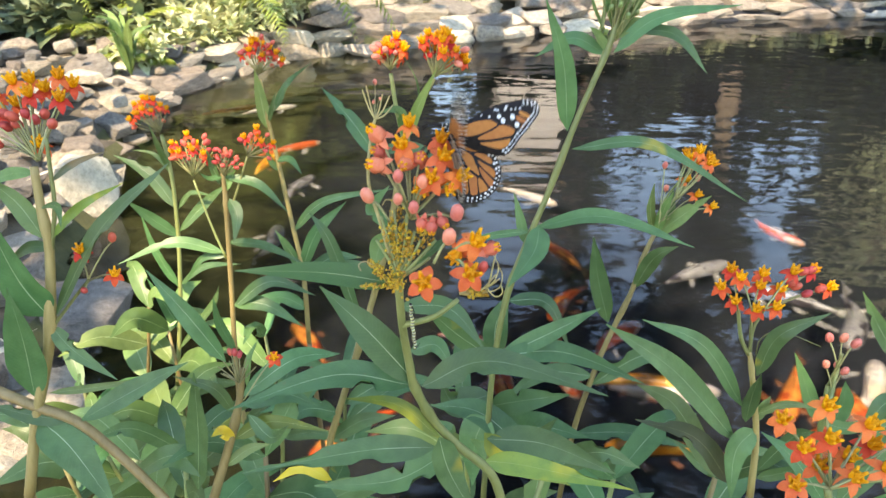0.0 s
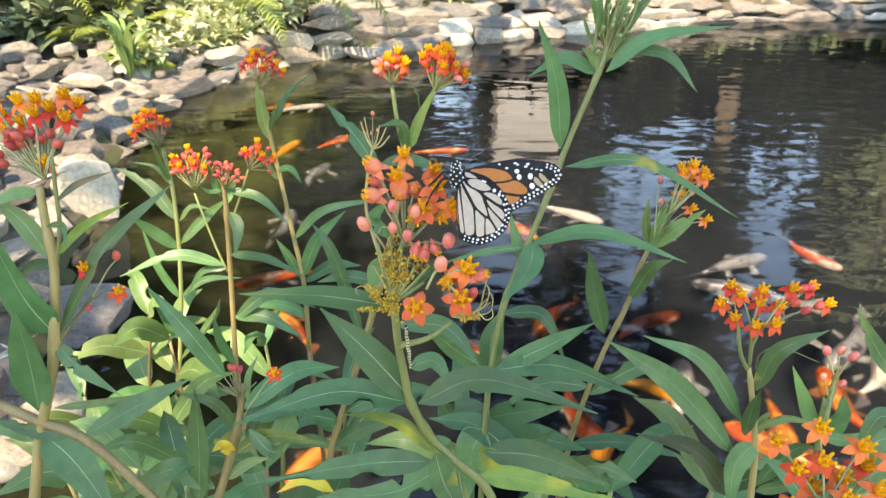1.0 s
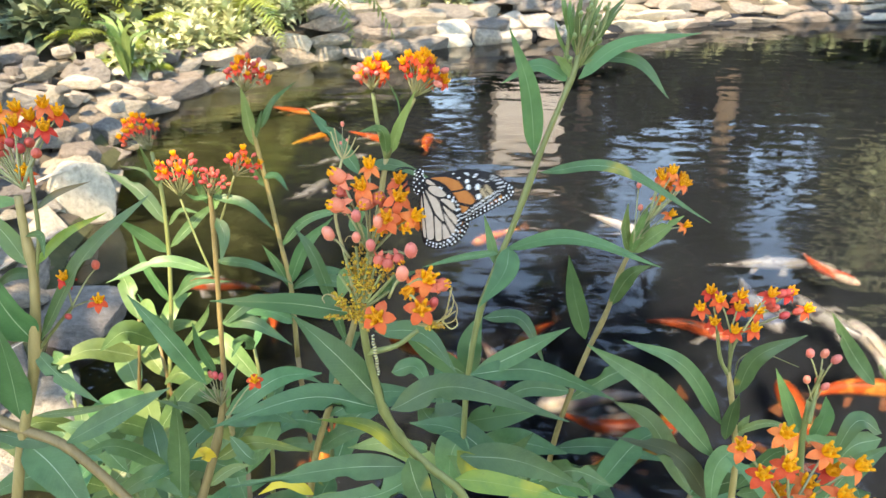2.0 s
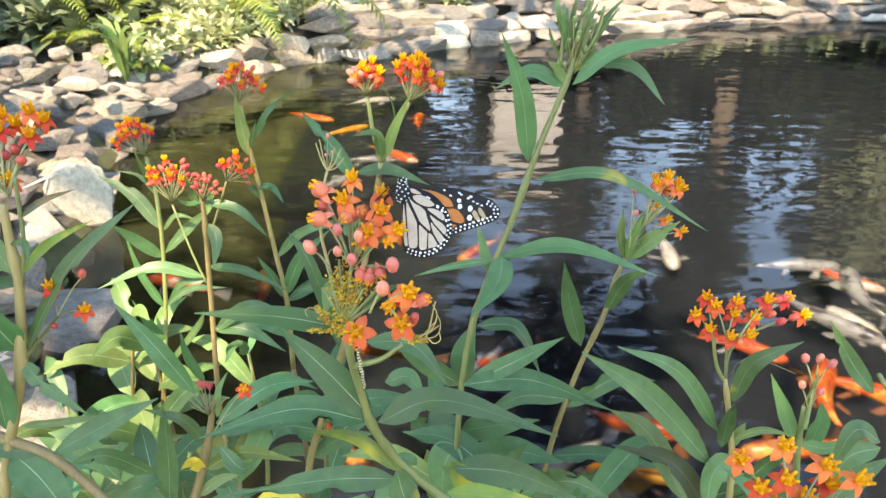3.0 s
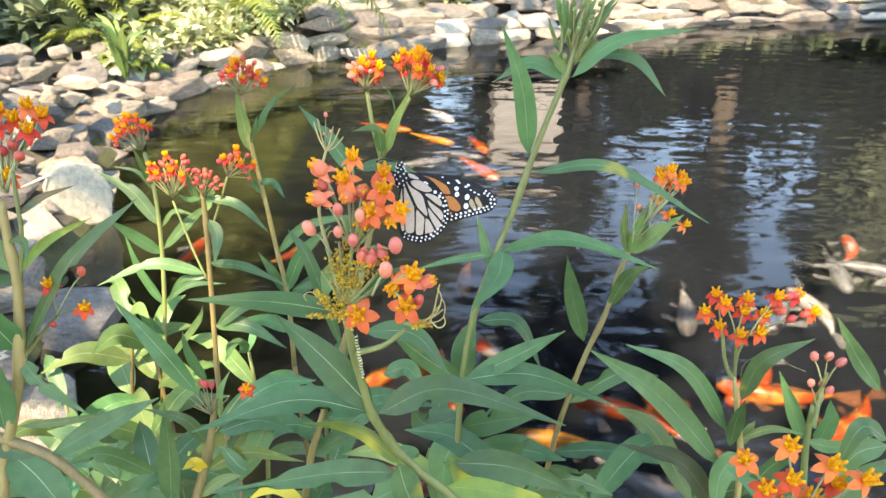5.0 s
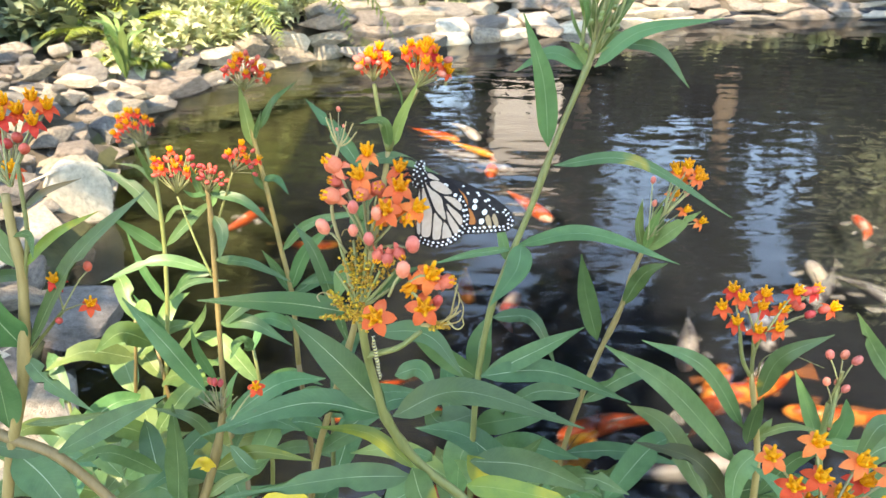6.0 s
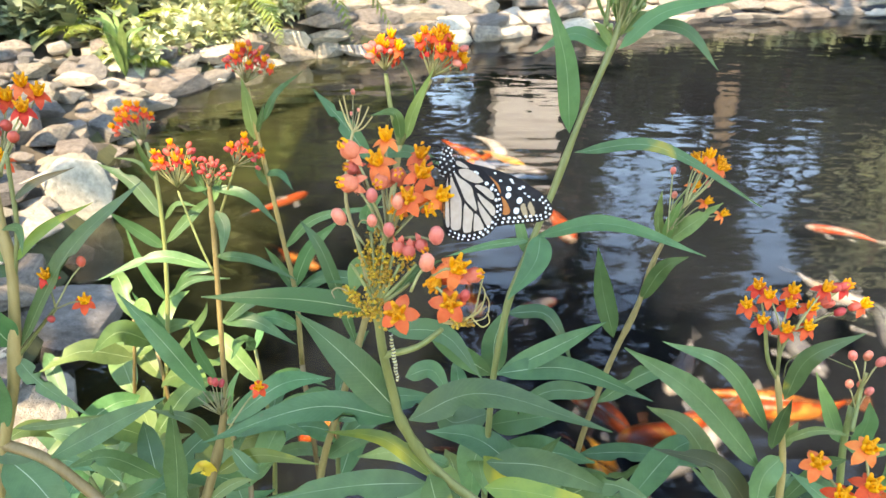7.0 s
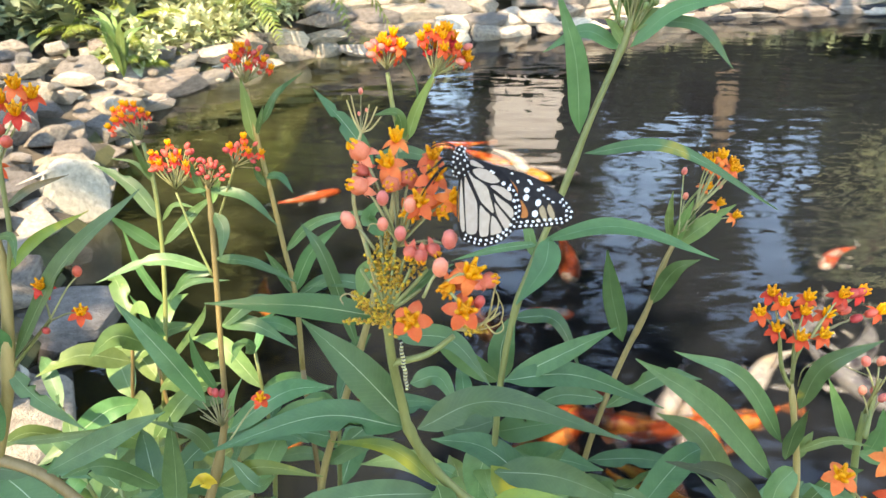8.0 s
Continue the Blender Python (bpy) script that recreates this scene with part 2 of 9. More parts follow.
def koi_fin_material(name, a, b):
    """Thin, half clear fin skin with faint rays."""
    m, nt, p = nodes_of(name)
    n = noise_of(nt, coords(nt), 60, 2, 0.5)
    nt.links.new(mix(nt, n, a, b), p.inputs["Base Color"])
    p.inputs["Roughness"].default_value = 0.5
    nt.links.new(ramp(nt, noise_of(nt, coords(nt), 25, 2, 0.5), (0.35, (0.16, 0.16, 0.16)), (0.65, (0.40, 0.40, 0.40))), p.inputs["Alpha"])
    return m


KOI_FIN = koi_fin_material("pale_koi_fin", (0.44, 0.41, 0.38), (0.58, 0.56, 0.53))
KOI_FIN_RED = koi_fin_material("red_koi_fin", (0.34, 0.09, 0.03), (0.52, 0.22, 0.09))
KOI = {
    "orange": koi_material("koi_orange", (0.56, 0.085, 0.02), (0.80, 0.29, 0.06), 0.48, 15),
    "red_white": koi_material("koi_red_white", (0.58, 0.46, 0.38), (0.70, 0.09, 0.03), 0.55),
    "white": koi_material("koi_white", (0.60, 0.55, 0.48), (0.64, 0.52, 0.38), 0.4),
    "gold": koi_material("koi_gold", (0.72, 0.28, 0.03), (0.82, 0.42, 0.06), 0.5),
    "grey": koi_material("koi_grey", (0.26, 0.26, 0.26), (0.04, 0.04, 0.05), 0.45, 14),
    "calico": koi_material("koi_calico", (0.60, 0.10, 0.03), (0.66, 0.48, 0.36), 0.42, 16),
}


# ---------------------------------------------------------------- mesh helpers
def mesh_of(name, verts, faces, mats, uvs=None, smooth=True, face_mats=None):
    me = bpy.data.meshes.new(name)
    me.from_pydata([tuple(v) for v in verts], [], faces)
    for m in (mats if isinstance(mats, (list, tuple)) else [mats]):
        me.materials.append(m)
    if uvs is not None:
        layer = me.uv_layers.new(name="UVMap")
        loops = np.empty(len(me.loops), dtype=np.int32)
        me.loops.foreach_get("vertex_index", loops)
        layer.data.foreach_set("uv", np.asarray(uvs, dtype=np.float32)[loops].ravel())
    if face_mats is not None:
        me.polygons.foreach_set("material_index", np.asarray(face_mats, dtype=np.int32))
    if smooth:
        me.polygons.foreach_set("use_smooth", np.ones(len(me.polygons), dtype=bool))
    me.update()
    return me


def part(name, me, parent, label="", at=None):
    ob = new(name, me)
    ob.parent = parent
    if at is not None:
        ob.matrix_basis = at
    if label:
        ob["label"] = label
    return ob


def spline(points, n):
    """n + 1 places along a smooth curve through the points."""
    p = [Vector(q) for q in points]
    p = [p[0] * 2 - p[1]] + p + [p[-1] * 2 - p[-2]]
    out, segs = [], len(p) - 3
    for i in range(n + 1):
        u = i / n * segs
        k = min(int(u), segs - 1)
        t = u - k
        a, b, c, d = p[k:k + 4]
        out.append(0.5 * (2 * b + (c - a) * t + (2 * a - 5 * b + 4 * c - d) * t * t + (3 * b - a - 3 * c + d) * t ** 3))
    return out


def tube(points, radii, sides=8, n=None, knots=()):
    """Verts and faces of a tapered round stalk; swollen at the fractions in knots."""
    n = n or max(4, 4 * (len(points) - 1))
    line = spline(points, n) if len(points) > 2 or n > 1 else [Vector(q) for q in points]
    verts, faces = [], []
    side = Vector((1, 0.3, 0.1))
    for i, c in enumerate(line):
        d = (line[min(i + 1, n)] - line[max(i - 1, 0)]).normalized()
        a = (side - d * side.dot(d)).normalized()
        side = a
        b = d.cross(a)
        f = i / n
        r = radii[0] + (radii[-1] - radii[0]) * f
        for k in knots:
            r *= 1 + 0.35 * math.exp(-((f - k) * n / 0.8) ** 2)
        for s in range(sides):
            t = 2 * math.pi * s / sides
            verts.append(c + (a * math.cos(t) + b * math.sin(t)) * r)
    for i in range(n):
        for s in range(sides):
            t = (s + 1) % sides
            faces.append((i * sides + s, i * sides + t, i * sides + sides + t, i * sides + sides + s))
    faces.append(tuple(range(sides))[::-1])
    faces.append(tuple(n * sides + s for s in range(sides)))
    return verts, faces


def ball(c, r, seg=8, rings=6, stretch=(1, 1, 1), turn=None):
    verts, faces = [], []
    for i in range(1, rings):
        a = math.pi * i / rings
        for s in range(seg):
            t = 2 * math.pi * s / seg
            v = Vector((math.sin(a) * math.cos(t) * stretch[0], math.sin(a) * math.sin(t) * stretch[1], math.cos(a) * stretch[2])) * r
            verts.append((turn @ v if turn else v) + Vector(c))
    for e in (1, -1):
        v = Vector((0, 0, e * r * stretch[2]))
        verts.append((turn @ v if turn else v) + Vector(c))
    top, bot = len(verts) - 2, len(verts) - 1
    for s in range(seg):
        t = (s + 1) % seg
        faces.append((top, s, t))
        faces.append((bot, (rings - 2) * seg + t, (rings - 2) * seg + s))
        for i in range(rings - 2):
            faces.append((i * seg + s, (i + 1) * seg + s, (i + 1) * seg + t, i * seg + t))
    return verts, faces


def join(*pieces):
    verts, faces, mats = [], [], []
    for piece in pieces:
        v, f = piece[0], piece[1]
        k = len(verts)
        verts += list(v)
        faces += [tuple(i + k for i in q) for q in f]
        mats += [piece[2] if len(piece) > 2 else 0] * len(f)
    return verts, faces, mats


# ---------------------------------------------------------------- plant parts
def empty(name, at, label, category, group=""):
    ob = new(name)
    ob.empty_display_size = 0.02
    ob.matrix_basis = Matrix.Translation(at)
    return tagged(ob, label, category, group)


EYE_SIDE = Vector((0.0, -0.72, 0.70)).normalized()   # where the blades turn their faces: towards the light of the open side


def leaf(p, base, mid, tip, width, roll=0.0, mat=None, fold=0.16, bites=0, seed=0):
    """A lance-shaped blade on a short stalk, from base over mid to tip, folded along the midrib, wavy at the edge."""
    rnd = random.Random(seed)
    o = p.matrix_basis.translation
    n, cols = 18, (-1.0, -0.55, 0.0, 0.55, 1.0)
    line = [q - o for q in spline((base, mid, tip), n)]
    verts, uvs, faces = [], [], []
    phase, wave = rnd.uniform(0, 6), rnd.uniform(0.03, 0.09)
    chord = (line[-1] - line[0]).length
    if not bites and width > 0.011 and seed % 5 == 0:
        bites = 1 + seed % 3
    bite = [(rnd.uniform(0.25, 0.85), rnd.choice((-1, 1)), rnd.uniform(0.02, 0.05), rnd.uniform(0.3, 0.75)) for _ in range(bites)]
    for i, c in enumerate(line):
        f = i / n
        d = (line[min(i + 1, n)] - line[max(i - 1, 0)]).normalized()
        up = EYE_SIDE - d * EYE_SIDE.dot(d)
        up.normalize()
        side = d.cross(up).normalized()
        r = radians(roll + 10 * math.sin(f * 3 + phase))
        side, up = side * math.cos(r) + up * math.sin(r), up * math.cos(r) - side * math.sin(r)
        stalk = 0.035
        g = max(0.0, (f - stalk) / (1 - stalk))
        shape = (math.sin(math.pi * min(1, g ** 0.62)) ** 0.85) if g > 0 else 0.0
        if g > 0.6:
            shape = shape * (1 - (g - 0.6) / 0.4) ** 0.12
        w = max(width * 0.5 * shape, width * 0.022)
        for x in cols:
            h = abs(x) * fold * w + math.sin(f * 17 + phase + x) * wave * w * abs(x)
            ww = w
            for at, s, size, deep in bite:
                if x * s > 0 and abs(x) > 0.9 and abs(f - at) < size:
                    ww = w * (1 - deep)
            verts.append(c + side * (x * ww) + up * h)
            uvs.append((0.5 + x / 2, f))
    k = len(cols)
    for i in range(n):
        for j in range(k - 1):
            faces.append((i * k + j, i * k + j + 1, i * k + k + j + 1, i * k + k + j))
    return part("leaf", mesh_of("leaf", verts, faces, mat or LEAF, uvs), p)


def stem(p, points, r0, r1, mat=None, name="stem", knots=(), sides=9):
    o = p.matrix_basis.translation
    v, f = tube([Vector(q) - o for q in points], (r0, r1), sides, None, knots)
    return part(name, mesh_of(name, v, f, mat or STEM), p)


def petal(length, width, bend, n=4):
    """One reflexed petal, base at the origin, opening outwards along x and bending down."""
    verts, faces = [], []
    a, x, z = 0.15, 0.0, 0.0
    for i in range(n + 1):
        f = i / n
        w = width * max(0.04, 0.42 + 1.5 * f - 1.9 * f * f)
        verts += [Vector((x, -w, z + 0.12 * w)), Vector((x, 0, z)), Vector((x, w, z + 0.12 * w))]
        x, z = x + math.cos(a) * length / n, z - math.sin(a) * length / n
        a += bend / n
    for i in range(n):
        for j in (0, 1):
            faces.append((i * 3 + j, i * 3 + j + 1, i * 3 + j + 4, i * 3 + j + 3))
    return verts, faces


def floret_mesh(name, petal_mat, bend=1.35, seed=0):
    """An open milkweed flower, 12 mm high: five reflexed petals under a crown of five hoods."""
    rnd = random.Random(seed)
    pieces = []
    for i in range(5):
        v, f = petal(0.0080, 0.0031, bend + rnd.uniform(-0.35, 0.25))
        m = Matrix.Rotation(i * 2 * math.pi / 5 + rnd.uniform(-0.1, 0.1), 3, "Z")
        pieces.append(([m @ q for q in v], f, 0))
    v, f = tube([(0, 0, -0.0005), (0, 0, 0.002), (0, 0, 0.0046)], (0.0011, 0.0015), 7, 3)
    pieces.append((v, f, 1))
    for i in range(5):
        m = Matrix.Rotation((i + 0.5) * 2 * math.pi / 5, 3, "Z")
        v, f = tube([(0.0006, 0, 0.0014), (0.0018, 0, 0.0026), (0.0024, 0, 0.0044), (0.0033, 0, 0.0064)], (0.0014, 0.0006), 6, 5)
        pieces.append(([m @ q for q in v], f, 1))
        v, f = tube([(0.0019, 0, 0.0044), (0.0015, 0, 0.0060), (0.0004, 0, 0.0064)], (0.0004, 0.0003), 4, 3)
        pieces.append(([m @ q for q in v], f, 1))
    v, f = ball((0, 0, 0.0046), 0.0015, 6, 4)
    pieces.append((v, f, 1))
    verts, faces, mats = join(*pieces)
    return mesh_of(name, verts, faces, [petal_mat, HOOD], None, True, mats)


def half_open_mesh(name, mat):
    """A flower about to open: the petals still meet over the crown in a ribbed ball, their tips parting, sepals folded below."""
    rnd = random.Random(7)
    pieces = []
    v, f = ball((0, 0, 0.0020), 0.0033, 15, 9, (1, 1, 1.12))
    ribbed = []
    for q in v:
        q = Vector(q)
        k = 1 + 0.09 * math.cos(5 * math.atan2(q.y, q.x)) * min(1, math.hypot(q.x, q.y) / 0.002)
        ribbed.append(Vector((q.x * k, q.y * k, q.z)))
    pieces.append((ribbed, f, 0))
    for i in range(5):
        turn = Matrix.Rotation(i * 2 * math.pi / 5 + rnd.uniform(-0.15, 0.15), 3, "Z")
        v, f = petal(0.0062, 0.0024, 1.7 + rnd.uniform(-0.4, 0.3))
        pieces.append(([turn @ Vector(q) for q in v], f, 0))
        v, f = tube([(0.0014, 0, 0.0044), (0.0018, 0, 0.0058), (0.0012, 0, 0.0066)], (0.0008, 0.0004), 5, 4)
        pieces.append(([turn @ Vector(q) for q in v], f, 1))
    verts, faces, mats = join(*pieces)
    return mesh_of(name, verts, faces, [mat, HOOD], None, True, mats)


def bud_mesh(name, mat):
    v, f = ball((0, 0, 0.0031), 0.0027, 8, 6, (1, 1, 1.5))
    return mesh_of(name, v, f, mat)


FLORETS = {c: [floret_mesh("floret", m, b, s) for s, b in enumerate((1.1, 1.5, 1.9))] for c, m in (("red", PETAL), ("orange", PETAL_ORANGE))}
PETAL_SALMON = plain("salmon_petal", (0.66, 0.125, 0.065), (0.74, 0.21, 0.13), 150, 0.65, 0.4, 0.0004, trans=0.2, spec=0.3, vary=0.3)
FLORETS["cup"] = [half_open_mesh("floret", PETAL_SALMON)]
BUD_GREEN = plain("green_bud", (0.12, 0.17, 0.05), (0.2, 0.24, 0.08), 120, 0.5, 0.2)
BUDS = {"red": bud_mesh("bud", BUD), "pink": bud_mesh("bud", BUD_PINK), "green": bud_mesh("bud", BUD_GREEN)}


def aim(at, way, size=1.0, spin=0.0):
    q = Vector(way).to_track_quat("Z", "Y")
    return Matrix.LocRotScale(at, q @ Euler((0, 0, spin)).to_quaternion(), (size,) * 3)


def umbel(p, foot, crown, radius, flowers, buds, colour="red", size=1.0, budcolour="red", seed=0, wilt=0, low=False):
    """A flower cluster: thin pedicels fan out from foot towards crown; open flowers above, closed buds lower down."""
    rnd = random.Random(seed)
    o = p.matrix_basis.translation
    foot, crown = Vector(foot) - o, Vector(crown) - o
    axis = (crown - foot).normalized()
    base_v, ends = [], []
    total = flowers + buds + wilt
    across = axis.cross(Vector((0.2, 1, 0.1))).normalized()
    other = axis.cross(across)
    # open flowers and buds share a dome; golden-angle spread
    order = list(range(total))
    for i in order:
        f = (i + 0.5) / total
        polar = math.acos(1 - f * (0.75 if not low else 1.15))
        turn = i * 2.39996 + rnd.uniform(-0.25, 0.25)
        d = axis * math.cos(polar) + (across * math.cos(turn) + other * math.sin(turn)) * math.sin(polar)
        r = radius * rnd.uniform(0.62, 1.12)
        ends.append((crown - axis * radius * 0.45 + d * r, d))
    pieces = []
    for end, d in ends:
        middle = foot.lerp(end, 0.55) + d * radius * 0.16 + axis * radius * 0.1
        pieces.append(tube([foot, middle, end], (0.0006 * size, 0.0005 * size), 5, 5))
    verts, faces, _ = join(*pieces)
    body = part("flower_head", mesh_of("flower_head", verts, faces, PEDICEL), p)
    kinds = ["flower"] * flowers + ["bud"] * buds + ["wilt"] * wilt
    if buds and flowers:
        front = kinds[:]
        kinds = [("bud" if (i * buds // total) != ((i + 1) * buds // total) else "flower") for i in range(total)]
        kinds = kinds if kinds.count("bud") == buds else front
    for i, ((end, d), kind) in enumerate(zip(ends, kinds)):
        way = (d * 0.45 + Vector((0, -0.42, 0.85))).normalized()
        if kind == "flower":
            part("floret", rnd.choice(FLORETS[colour]), body, at=aim(end, way, size * rnd.uniform(0.88, 1.1), rnd.uniform(0, 6)))
        elif kind == "bud":
            part("bud", BUDS[budcolour], body, at=aim(end - d * 0.001, d, size * rnd.uniform(0.8, 1.15), 0))
    return body


def blossom(p, at, way, size=1.0, colour="red", foot=None, bud=False):
    """A single flower or bud on its own pedicel."""
    o = p.matrix_basis.translation
    at = Vector(at) - o
    if foot is not None:
        foot = Vector(foot) - o
        v, f = tube([foot, foot.lerp(at, 0.6) + Vector((0, 0, 0.002)), at], (0.0006 * size, 0.0005 * size), 5, 5)
        part("pedicel", mesh_of("pedicel", v, f, PEDICEL), p)
    if bud:
        part("bud", BUDS[colour], p, at=aim(at, way, size))
    else:
        part("floret", FLORETS[colour][0], p, at=aim(at, way, size, at.x * 90))


# ---------------------------------------------------------------- ground, pond, banks
POND = [(-0.95, 0.95), (-1.08, 1.6), (-1.33, 2.4), (-1.62, 3.5), (-1.80, 4.6), (-1.25, 5.7), (0.0, 6.4), (1.1, 6.95), (2.9, 7.6),
        (4.7, 8.0), (8.0, 8.5), (9.5, 4.0), (6.0, 1.3), (3.0, 0.9), (0.6, 0.8)]


def pond_distance(xs, ys):
    """Signed distance to the shore: negative over the water."""
    best = np.full(xs.shape, 1e9)
    inside = np.zeros(xs.shape, dtype=bool)
    for (ax, ay), (bx, by) in zip(POND, POND[1:] + POND[:1]):
        dx, dy = bx - ax, by - ay
        t = np.clip(((xs - ax) * dx + (ys - ay) * dy) / (dx * dx + dy * dy), 0, 1)
        best = np.minimum(best, np.hypot(xs - ax - t * dx, ys - ay - t * dy))
        cross = ((ay > ys) != (by > ys)) & (xs < (bx - ax) * (ys - ay) / (by - ay + 1e-12) + ax)
        inside ^= cross
    return np.where(inside, -best, best)


def ground_height(xs, ys):
    d = pond_distance(xs, ys)
    land = 0.05 + 0.16 * np.clip(d / 0.5, 0, 1) + 0.05 * np.clip(d - 0.5, 0, 14)
    shelf = 0.45 + 0.75 * np.clip((-xs - 0.25) / 0.6, 0, 1)          # the bed falls off gently along the stone bank
    bed = -0.75 * np.clip(-d / shelf, 0, 1) ** 0.8 - 0.02
    bumps = 0.02 * np.sin(xs * 7 + ys * 3) * np.sin(ys * 5.3 - xs)
    return np.where(d > 0, land + bumps * (d > 0.1), bed)


def ground():
    near = np.concatenate([[-400, -150, -60, -30, -18, -12], np.arange(-9, 12.01, 0.11), [15, 20, 30, 60, 150, 400]])
    gx, gy = np.meshgrid(near, near)
    z = ground_height(gx.ravel(), gy.ravel())
    n = len(near)
    verts = np.stack([gx.ravel(), gy.ravel(), z], 1)
    faces = [(j * n + i, j * n + i + 1, j * n + n + i + 1, j * n + n + i) for j in range(n - 1) for i in range(n - 1)]
    g = new("ground", mesh_of("ground", verts, faces, [SOIL, MUD_DIM, ALGAE_LIT], None, True, [(2 if min(z[list(f)]) > -0.62 and verts[f[0]][0] < -0.3 else 1) if min(z[list(f)]) < 0 else 0 for f in faces]))
    tagged(g, "dark soil and pond bed under the planted banks", "ground", kind="structure")
    xs, ys = [q[0] for q in POND], [q[1] for q in POND]
    w = new("water", mesh_of("water", [(min(xs) - .3, min(ys) - .3, 0), (max(xs) + .3, min(ys) - .3, 0), (max(xs) + .3, max(ys) + .3, 0), (min(xs) - .3, max(ys) + .3, 0)], [(0, 1, 2, 3)], WATER))
    tagged(w, "dark rippled pond water mirroring sky and trees", "water", kind="structure")
    w.visible_shadow = False


def stone_mesh(seed, mat=None):
    """A quarried lump: the hull of a few corners, its arrises knocked off."""
    rnd = random.Random(seed)
    bm = bmesh.new()
    for _ in range(19):
        q = Vector((rnd.uniform(-1, 1), rnd.uniform(-1, 1), rnd.uniform(-1, 1)))
        q *= 0.5 / max(abs(q.x), abs(q.y), abs(q.z))
        k = sum(abs(c) ** 3 for c in q) ** (1 / 3)
        bm.verts.new(q * (0.5 / k) * rnd.uniform(0.85, 1.08))
    out = bmesh.ops.convex_hull(bm, input=bm.verts[:])
    bmesh.ops.delete(bm, geom=[v for v in bm.verts if not v.link_faces], context="VERTS")
    bmesh.ops.dissolve_limit(bm, angle_limit=0.30, verts=bm.verts[:], edges=bm.edges[:])
    bmesh.ops.bevel(bm, geom=bm.edges[:], offset=0.045, segments=2, profile=0.6, affect="EDGES")
    bmesh.ops.triangulate(bm, faces=bm.faces[:])
    me = bpy.data.meshes.new("stone")
    bm.to_mesh(me)
    bm.free()
    me.materials.append(mat or STONE)
    me.update()
    return me


STONES = [stone_mesh(i) for i in range(9)]
STONES_PALE = [stone_mesh(40 + i, mat=STONE_PALE) for i in range(6)]
STONES_GREY = [stone_mesh(20 + i, mat=STONE_GREY) for i in range(5)]


def along(points, step):
    """Places and directions at equal steps along a line of corners."""
    for (ax, ay), (bx, by) in zip(points, points[1:]):
        length = math.hypot(bx - ax, by - ay)
        k = max(1, round(length / step))
        for i in range(k):
            yield ax + (bx - ax) * (i + 0.5) / k, ay + (by - ay) * (i + 0.5) / k, math.atan2(by - ay, bx - ax)


def stone(parent, x, y, z, sx, sy, sz, turn, seed, grey=False, tilt=0.0):
    pool = (STONES_GREY if grey else (STONES_PALE if seed % 5 < 2 else STONES))
    part("stone", pool[seed % len(pool)], parent, at=Matrix.LocRotScale((x, y, z), Euler((tilt, tilt * 0.7, turn)), (sx, sy, sz)))


